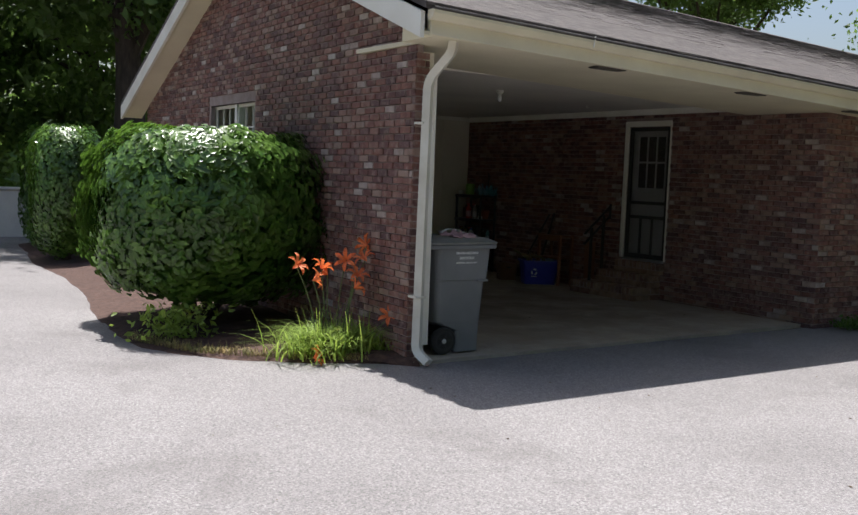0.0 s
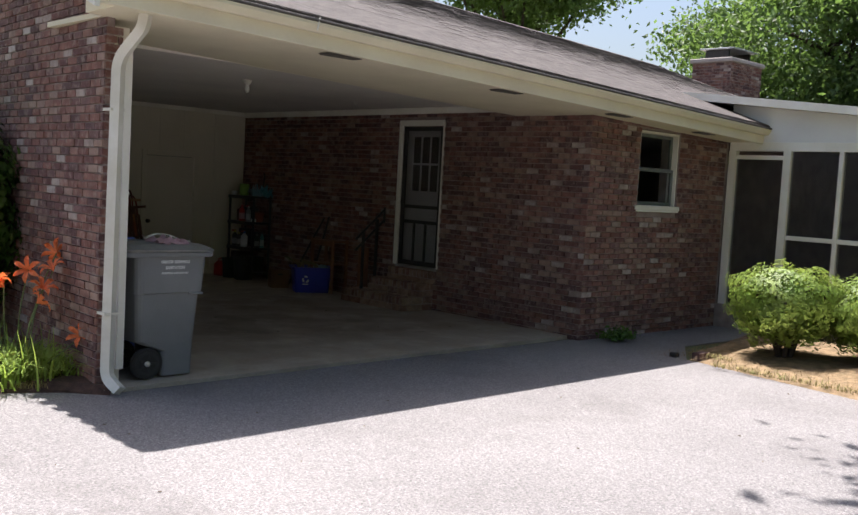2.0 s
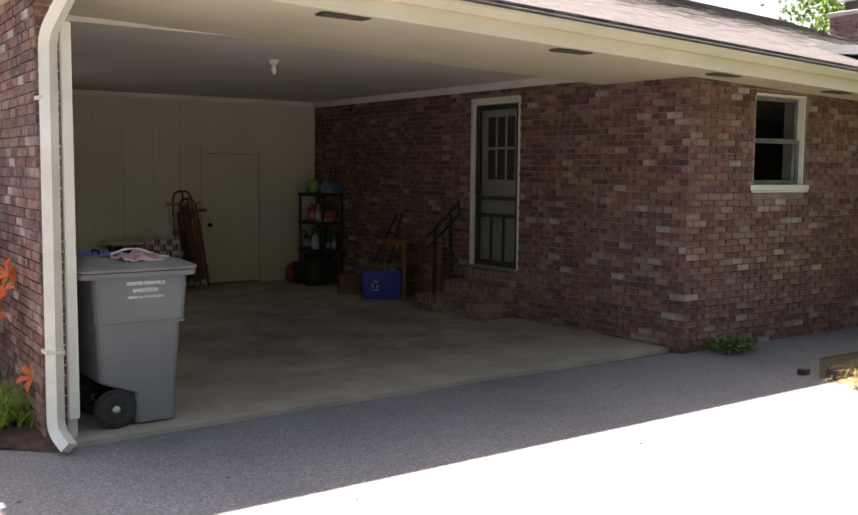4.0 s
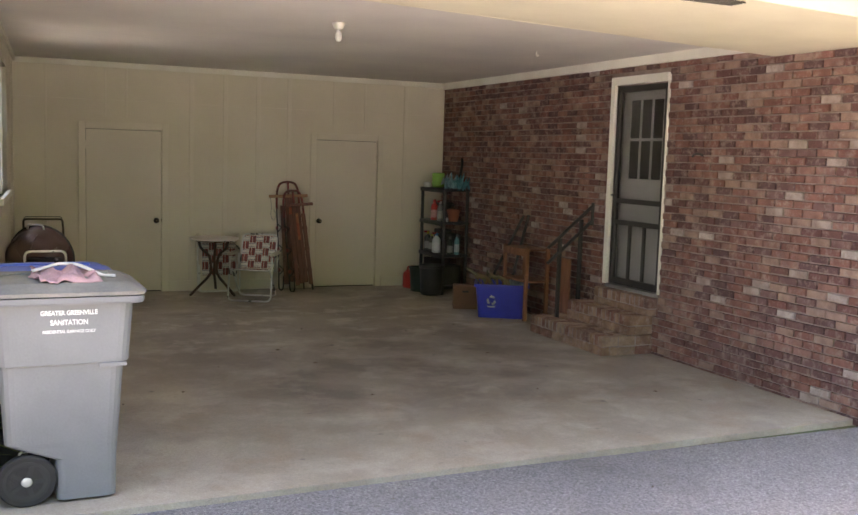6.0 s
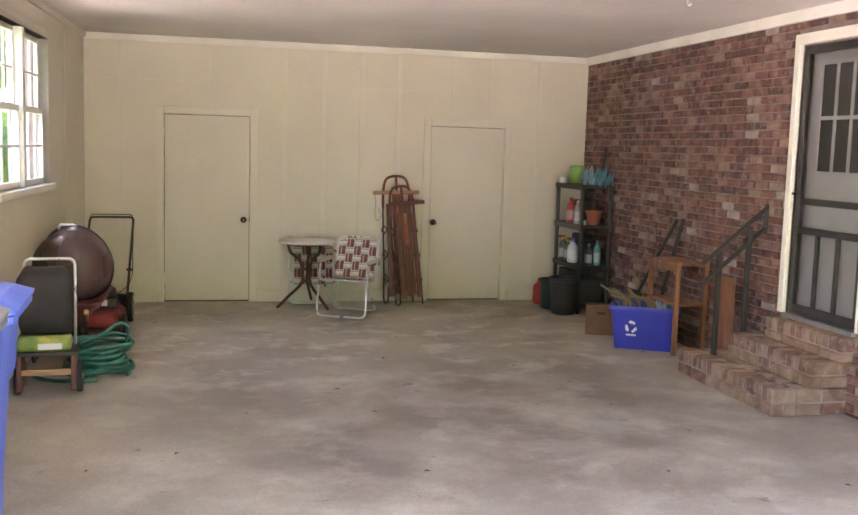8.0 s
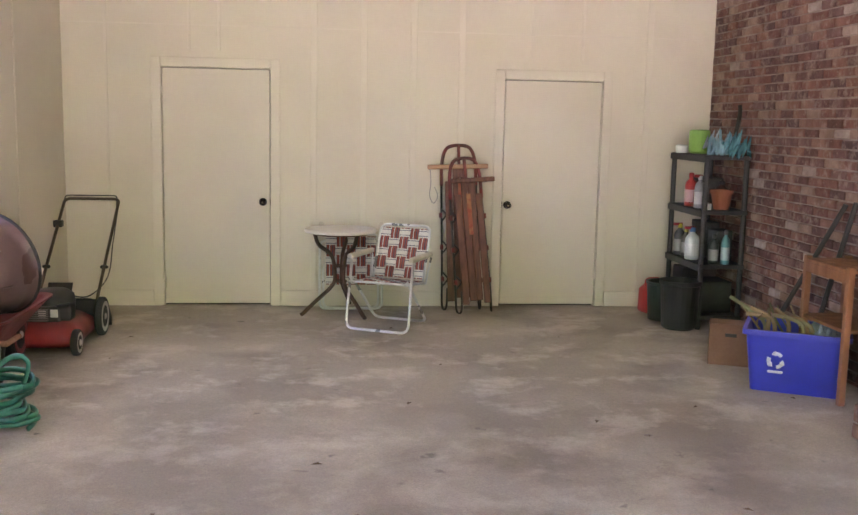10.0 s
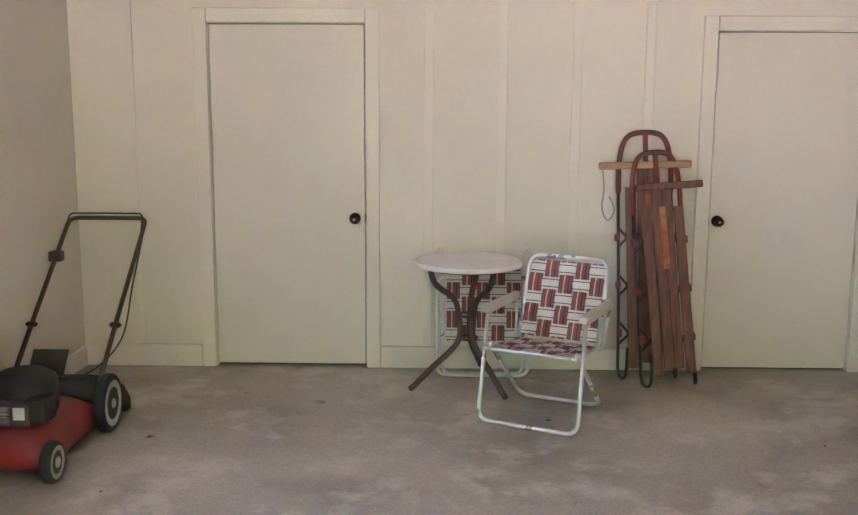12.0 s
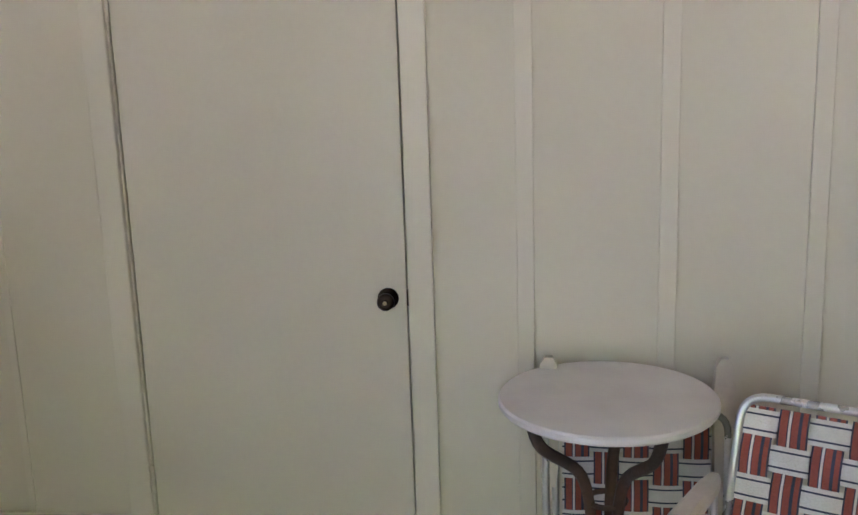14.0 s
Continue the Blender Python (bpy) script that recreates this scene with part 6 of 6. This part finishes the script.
bush("large clipped holly with glossy dark leaves by the gable", -1.42, 2.2, 1.14, 1.15, 0.38, 2.16, LEAF_DARK, 24000, 0.07, 3, 5.0, 0.16)
bush("clipped dark holly further along the gable", -1.22, 9.6, 0.52, 0.85, 0.15, 2.38, LEAF_DARK, 9000, 0.06, 5, 5.0)
bush("clipped dark holly at the end of the bed", -0.75, 12.4, 0.6, 1.0, 0.1, 2.5, LEAF_DARK, 7000, 0.07, 6, 5.0)
for k, (x, y, rx, ry, z1) in enumerate(((6.75, -2.80, 0.66, 0.60, 1.10), (7.3, -3.55, 0.62, 0.6, 1.0), (6.7, -4.3, 0.68, 0.66, 1.12), (7.1, -5.4, 0.7, 0.6, 1.1))):
    bush("clipped yellow-green boxwood in the straw bed", x, y, rx, ry, 0.20, z1, LEAF_LIGHT, 9000, 0.034, 11 + k, 2.4, 0.30)

# planting beds
def bed(name, edge, inner, material, label, seed):
    """A low mound of loose material inside an outline."""
    pts = [(p.x, p.y) for p in smooth_line([(a, b, 0) for a, b in edge], 5)]
    bm = bmesh.new()
    ring_o = [bm.verts.new((x + 0.05 * noise.noise(Vector((x * 3, y * 3, seed))), y + 0.05 * noise.noise(Vector((x * 3, y * 3, seed + 5))), GROUND - 0.004)) for x, y in pts]
    rows_v = [ring_o]
    for t in (0.08, 0.2, 0.4, 0.6, 0.8, 1.0):
        row = []
        for x, y in pts:
            q = Vector((x, y, 0)).lerp(Vector((inner[0](x, y), inner[1](x, y), 0)), t)
            row.append(bm.verts.new((q.x, q.y, GROUND + 0.008 + 0.06 * min(t * 2.5, 1) + 0.03 * noise.noise(Vector((q.x * 4, q.y * 4, seed))))))
        rows_v.append(row)
    for a, b in zip(rows_v, rows_v[1:]):
        for k in range(len(a) - 1):
            bm.faces.new((a[k], a[k + 1], b[k + 1], b[k]))
    bmesh.ops.recalc_face_normals(bm, faces=bm.faces[:])
    return structure(name, bm, material, label, "planting bed")


bed("mulch_bed", [(-0.42, -0.78), (-0.80, -0.48), (-1.45, -0.16), (-2.15, 0.45), (-2.50, 1.3), (-2.40, 3.0), (-2.05, 5.0), (-1.82, 7.0), (-1.80, 9.5), (-1.5, 11.5), (-1.3, 13.5)],
    (lambda x, y: -0.42 + 0.037 * y, lambda x, y: max(y, -0.55)), MULCH, "dark bark mulch bed along the gable", 2)
bed("straw_bed", [(8.75, -1.35), (7.2, -1.75), (5.95, -2.1), (5.5, -3.2), (5.35, -4.4), (5.6, -5.6), (7.0, -7.0)],
    (lambda x, y: 8.75, lambda x, y: y * 0.9 - 0.4), STRAW, "pine straw bed under the boxwoods", 4)


def strands(name, label, spots, h, lean, material, seed, width=0.006, category="grass", parent=None, kind="stuff"):
    """Blades that rise, bend over and taper."""
    g = random.Random(seed)
    verts, faces = [], []
    for x, y in spots:
        a, hh, le = g.uniform(0, 6.283), h * g.uniform(0.5, 1.15), lean * g.uniform(0.3, 1.3)
        dx, dy = math.cos(a), math.sin(a)
        base = len(verts)
        for k in range(5):
            t = k / 4
            w = width * (1 - t * 0.9)
            px, py, pz = x + dx * le * t ** 1.8, y + dy * le * t ** 1.8, GROUND + 0.03 + hh * (t - 0.45 * t ** 3 * (le > hh * 0.4))
            verts += [(px - dy * w, py + dx * w, pz), (px + dy * w, py - dx * w, pz)]
        for k in range(4):
            faces.append((base + 2 * k, base + 2 * k + 1, base + 2 * k + 3, base + 2 * k + 2))
    me = bpy.data.meshes.new(name)
    me.from_pydata(verts, [], faces)
    me.materials.append(material)
    ob = new(name, me)
    ob.parent = parent
    if label:
        tagged(ob, label, category, kind=kind)
    return ob


g = random.Random(7)
DRY_GRASS = mat("dry_grass", (0.30, 0.22, 0.09), 0.9, (0.16, 0.17, 0.05), 6, 40, 0.2, 0.1, random_by="island", spread=0.4)
edge_pts = [(-0.80, -0.46), (-1.45, -0.14), (-2.15, 0.47), (-2.5, 1.4)]
spots = []
for (xa, ya), (xb, yb) in zip(edge_pts, edge_pts[1:]):
    for k in range(500):
        t = g.random()
        o = abs(g.gauss(0, 0.16))
        spots.append((xa + (xb - xa) * t + o * 0.45, ya + (yb - ya) * t + o * 0.9))
strands("edge_grass", "dry tufts of grass along the bed edge", spots, 0.09, 0.06, DRY_GRASS, 3, 0.004)
strands("straw_litter", "loose pine straw and short grass on the bed", [(g.uniform(5.5, 8.6), g.uniform(-5.8, -1.8)) for _ in range(3500)], 0.05, 0.10, STRAW, 8, 0.003)
strands("edge_grass", "dry grass fringe of the straw bed", [(5.45 + abs(g.gauss(0, 0.12)) + (0.45 if y > -2.6 else 0), y) for y in (g.uniform(-5.2, -2.05) for _ in range(900))], 0.08, 0.07, DRY_GRASS, 5, 0.004)

# daylilies
lily = thing("daylily", "daylily clump with orange flowers and arching leaves", "flower", pose(0, 0, 0))
strands("leaf_clump", "", [(-0.92 + g.gauss(0, 0.24), 0.02 + g.gauss(0, 0.16)) for _ in range(1100)], 0.42, 0.46, BLADE, 21, 0.010, parent=lily)["kind"] = "stuff"
ORANGE = mat("orange_petal", (0.82, 0.17, 0.05), 0.5, (0.85, 0.26, 0.09), 9, 60, 0.2, 0.05)
translucent(ORANGE, (0.85, 0.22, 0.06), 0.35)
STEM_M = mat("lily_stem", (0.12, 0.16, 0.05), 0.6)
FLOWERS = ((-1.30, 0.10, 0.84), (-1.14, 0.05, 0.70), (-1.02, 0.12, 0.80), (-0.94, 0.14, 0.74), (-0.76, 0.10, 0.88), (-0.66, 0.05, 0.72), (-0.74, -0.04, 0.62), (-0.52, 0.12, 1.02), (-0.56, 0.08, 0.88), (-0.45, -0.25, 0.36), (-1.30, -0.32, 0.03))
for k, (x, y, z) in enumerate(FLOWERS):
    if z > 0.1:
        b = bmesh.new()
        tube(b, smooth_line([(-0.92 + (x + 0.92) * 0.35, 0.05, GROUND + 0.02), (-0.92 + (x + 0.92) * 0.6, y, z * 0.6), (x, y, z)], 5), 0.005, 6)
        part("stem", b, STEM_M, lily)
    b = bmesh.new()
    face = Matrix.Translation((x, y, z)) @ Matrix.Scale(1.25, 4) @ pose(0, 0, 0, 50 + 25 * math.sin(k * 2.1), 30 * math.cos(k * 1.7), k * 77)
    for q in range(6):
        ang = radians(60 * q)
        prev = None
        for s, wd, up in ((0.0, 0.006, 0.0), (0.03, 0.014, 0.035), (0.058, 0.018, 0.052), (0.085, 0.010, 0.045), (0.097, 0.002, 0.032)):
            cx, cy = math.cos(ang), math.sin(ang)
            pair = [b.verts.new(face @ Vector((cx * s - cy * wd, cy * s + cx * wd, up))), b.verts.new(face @ Vector((cx * s, cy * s, up - 0.006))), b.verts.new(face @ Vector((cx * s + cy * wd, cy * s - cx * wd, up)))]
            if prev:
                b.faces.new((prev[0], prev[1], pair[1], pair[0]))
                b.faces.new((prev[1], prev[2], pair[2], pair[1]))
            prev = pair
    part("flower", b, ORANGE, lily, "open orange flower")
# low bright weeds under the holly, and a small plant at the brick corner
gl = np.random.default_rng(4)
leaves("weeds", np.c_[gl.normal(-2.05, 0.2, 420), gl.normal(1.25, 0.12, 420), gl.uniform(0.02, 0.34, 420)], 0.05, BLADE, None, 7)
tagged(scene.objects["weeds"], "bright green weeds at the foot of the holly", "weeds", kind="stuff")
leaves("low_plant", np.c_[gl.normal(6.1, 0.13, 600), gl.normal(-0.95, 0.08, 600), np.abs(gl.normal(0.0, 0.05, 600))], 0.035, LEAF_DARK, None, 9)
tagged(scene.objects["low_plant"], "low dark green plant at the foot of the brick", "plant", kind="stuff")
lb = tagged(part("loose_brick", slab(5.80, -2.28, GROUND, 6.02, -2.18, GROUND + 0.085, bevel=0.006), BRICK_ONE), "single loose brick at the bed edge", "brick")
lb = tagged(part("loose_stone", slab(5.72, -2.02, GROUND, 5.82, -1.93, GROUND + 0.06, bevel=0.02), BLACK_METAL), "small dark stone at the bed edge", "stone")


# trees
def tree(label, x, y, height, crown_r, crown_z, n, size, seed, trunk_r=0.22, clumps=60, flat=0.75, group="trees", off=(0.0, 0.0)):
    g = np.random.default_rng(seed)
    t = thing("tree", label, "tree", pose(x, y, GROUND), group)
    b = bmesh.new()
    tube(b, smooth_line([(0, 0, 0), (0.1, 0.05, height * 0.25), (-0.05, 0.1, height * 0.5), (0.1, 0, height * 0.9)], 5), trunk_r, 10, radii=[trunk_r * (1.25 - 1.1 * k / 15) for k in range(16)])
    trunk = part("trunk", b, BARK, t, smooth=True)
    cl = g.normal(size=(clumps, 3))
    cl /= np.linalg.norm(cl, axis=1)[:, None]
    cl *= (g.uniform(0.35, 1.0, clumps) ** 0.6)[:, None] * np.array([crown_r, crown_r, crown_r * flat])
    cl += np.array([off[0], off[1], crown_z])
    for k in range(0, clumps, max(1, clumps // 14)):
        b = bmesh.new()
        z0 = height * (0.3 + 0.4 * g.random())
        e = cl[k]
        tube(b, smooth_line([(0, 0, z0), (e[0] * 0.5, e[1] * 0.5, z0 + (e[2] - z0) * 0.4 + 0.3), tuple(e)], 4), 0.05, 6, radii=[trunk_r * 0.45 * (1 - 0.85 * j / 8) for j in range(9)])
        part("limb", b, BARK, trunk)
    per = n // clumps
    rad = crown_r * 1.15 / clumps ** 0.34
    c = np.repeat(cl, per, 0) + g.normal(size=(per * clumps, 3)) * np.array([rad, rad, rad * 0.55]) * 0.55
    leaves("crown", c, size, LEAF_TREE, t, seed + 1)
    return t


# behind the house and beyond the drive
tree("tall leafy tree behind the house", 20.0, 13.6, 12, 3.4, 9.4, 34000, 0.12, 31)
tree("broad leafy tree behind the porch", 25.0, 5.5, 10, 4.6, 6.8, 60000, 0.115, 32)
tree("leafy tree at the side of the house", 27.5, -0.5, 9, 4.2, 6.2, 40000, 0.12, 33)
tree("leafy tree far behind the roof", 8.0, 19.0, 13, 3.6, 9.6, 18000, 0.17, 34)
tree("tall tree with a thick dark trunk past the gable", 1.7, 16.0, 13, 4.2, 8.2, 26000, 0.17, 35, 0.42)
for k, (x, y, h, r, z) in enumerate(((-6.0, 18.5, 11, 4.4, 7.2), (-11, 20, 9, 4.0, 4.6), (-1.0, 26, 11, 4.5, 5.2), (-14.5, 26, 11, 5.0, 5.2), (-5.0, 30, 12, 5.0, 6.0), (-18, 19, 9, 4.2, 4.4), (2.5, 22, 10, 4.0, 5.5))):
    tree("dense leafy tree at the edge of the lot", x, y, h, r, z, 22000, 0.17, 40 + k, 0.25, 70, 1.0, group="woodland edge")
# a tall tree to the side whose shade falls on the drive
tree("tall tree shading the driveway", 6.8, -9.2, 9, 2.6, 8.2, 8000, 0.15, 61, 0.22, 46, 0.45, off=(-3.6, 3.7))
# unseen trees added across the drive close the lot and darken the carport
for k, (x, y) in enumerate(((-16, -20), (-9.5, -23), (-3, -21.5), (3.5, -24), (10, -22), (17, -20), (23, -15))):
    tree("unseen tree added across the drive to block low sky light", x, y, 13, 4.8, 6.6, 12000, 0.24, 80 + k, 0.28, 60, 1.15, group="woodland edge")
# low pale wall at the far end of the drive
pw = structure("garden_wall", slab(-9.0, 15.6, GROUND - 0.1, -0.6, 15.85, 1.05, bevel=0.02), mat("pale_render", (0.62, 0.58, 0.50), 0.85, (0.52, 0.48, 0.42), 1.5, 40, 0.2, 0.2), "low pale rendered wall at the drive end", "wall")
part("coping", slab(-9.0, 15.55, 1.052, -0.58, 15.9, 1.11, bevel=0.01), bpy.data.materials["pale_render"], pw)
# far woods close the horizon
gw = np.random.default_rng(77)
ang = gw.uniform(0, 2 * np.pi, 26000)
rr = gw.uniform(55, 75, 26000)
leaves("far_woods", np.c_[rr * np.cos(ang), rr * np.sin(ang), gw.uniform(-0.5, 6.0, 26000) * (0.75 + 0.25 * np.sin(ang * 23))], 1.6, LEAF_TREE, None, 78)
tagged(scene.objects["far_woods"], "distant woods all round the lot", "woods", kind="stuff")
# twig and leaf litter on the asphalt
lv, lf = [], []
for k in range(40):
    x, y, s, a = g.uniform(-4, 5), g.uniform(-5.5, -0.9), g.uniform(0.008, 0.022), g.uniform(0, 6.3)
    base = len(lv)
    for j, (u, v) in enumerate(((-1, 0), (-0.2, 0.4), (1, 0.1), (-0.2, -0.4))):
        lv.append((x + s * (u * math.cos(a) - v * math.sin(a)), y + s * (u * math.sin(a) + v * math.cos(a)), GROUND + 0.003 + 0.006 * (j % 2)))
    lf.append((base, base + 1, base + 2, base + 3))
me = bpy.data.meshes.new("drive_litter")
me.from_pydata(lv, [], lf)
me.materials.append(DRY)
tagged(new("drive_litter", me), "small dry leaves scattered on the asphalt", "leaves", kind="stuff")

# ---- bricks, courses of real pieces ----
def bricks(owner, place, u1, v1, holes=(), near=lambda u, v: False, keep=lambda u, v: True, seed=1, lx=0.2035, lz=0.0678):
    """Running bond over a face: place(u, v, d) gives the world point; d counts outwards from the mortar's back."""
    r = random.Random(seed)
    verts, faces, singles = [], [], 0
    size_mesh = {}
    def corners(u0, u1_, v0, v1_, d):
        e = 0.003
        return [(u0, v0, 0), (u1_, v0, 0), (u1_, v1_, 0), (u0, v1_, 0),
                (u0 + e, v0 + e, d), (u1_ - e, v0 + e, d), (u1_ - e, v1_ - e, d), (u0 + e, v1_ - e, d)]
    quads = [(4, 5, 6, 7), (0, 1, 5, 4), (1, 2, 6, 5), (2, 3, 7, 6), (3, 0, 4, 7)]
    n = int(v1 / lz)
    for c in range(n):
        v0 = c * lz + 0.005
        u = -(c % 2) * lx / 2
        while u < u1:
            a, b = max(u, 0) + 0.005, min(u + lx, u1) - 0.005
            u += lx
            spans = [(a, b)]
            for h0, h1, g0, g1 in holes:
                if v0 + lz - 0.01 > g0 and v0 < g1:
                    out = []
                    for p, q in spans:
                        if q <= h0 or p >= h1:
                            out.append((p, q))
                        else:
                            if p < h0:
                                out.append((p, h0 - 0.004))
                            if q > h1:
                                out.append((h1 + 0.004, q))
                    spans = out
            for p, q in spans:
                if q - p < 0.03 or not keep((p + q) / 2, v0):
                    continue
                d = 0.012 + r.uniform(0.001, 0.006)
                box8 = corners(p, q, v0 + r.uniform(-0.003, 0.002), v0 + lz - 0.01 + r.uniform(-0.003, 0.003), d)
                if singles < 300 and near((p + q) / 2, v0):
                    singles += 1
                    o = Vector(place(p, v0, 0))
                    key = (round(q - p, 3), round(d, 3))
                    if key not in size_mesh:
                        me = bpy.data.meshes.new("brick")
                        me.from_pydata([Vector(place(*w)) - o for w in box8], [], quads)
                        me.materials.append(BRICK_ONE)
                        size_mesh[key] = me
                    ob = new("brick", size_mesh[key])
                    ob.parent = owner
                    ob.matrix_parent_inverse = owner.matrix_world.inverted()
                    ob.location = o
                else:
                    base = len(verts)
                    verts += [place(*w) for w in box8]
                    faces += [tuple(base + k for k in f) for f in quads]
    me = bpy.data.meshes.new("brickwork")
    me.from_pydata(verts, [], faces)
    me.materials.append(BRICK_MANY)
    bm = bmesh.new()
    bm.from_mesh(me)
    bmesh.ops.recalc_face_normals(bm, faces=bm.faces[:])
    bm.to_mesh(me)
    bm.free()
    ob = new("brickwork", me)
    ob.parent = owner
    ob.matrix_parent_inverse = owner.matrix_world.inverted()
    ob["kind"] = "stuff"


# house wall in the carport: u from the front corner inwards
bricks(wall_east, lambda u, v, d: (W + 0.012 - d, FRONT + u, -0.05 + v), D - FRONT, CEILING + 0.04, [(DY0 - FRONT - 0.03, DY1 - FRONT + 0.065, 0.60, 2.69 + 0.05)], near=lambda u, v: 1.2 < u < 4.2 and 0.8 < v < 2.6, seed=2)
bricks(wall_front, lambda u, v, d: (W + u, FRONT + 0.012 - d, -0.05 + v), PORCH_X - W, 2.83, [(FX0 - W, FX1 - W, FZ0 + 0.0, FZ1 + 0.05)], near=lambda u, v: u < 1.6 and 0.3 < v < 1.8, seed=3)
bricks(gable, lambda u, v, d: WEST @ Vector((OUT + 0.012 - d, BACK - u, -0.05 + v)), BACK + 0.62, 4.9, [(BACK - WY1 + 0.03 - 0.06, BACK - WY0 + 0.03, WZ0, WZ1 + 0.12)],
       near=lambda u, v: u > 6.9 and 0.4 < v < 2.4, keep=lambda u, v: v - 0.05 < roof_z(BACK - u) - 0.17 + LIFT, seed=4)
bricks(gable, lambda u, v, d: WEST @ Vector((OUT + u, -0.612 - d + 0.012, -0.05 + v)), 0.15, 2.93, near=lambda u, v: False, seed=6)
bricks(chimney, lambda u, v, d: (16.4 + u, 3.7 - d + 0.002, 3.0 + v), 1.4, 1.97, seed=7)
bricks(chimney, lambda u, v, d: (16.4 - d + 0.002, 4.7 - u, 3.0 + v), 1.0, 1.97, seed=8)
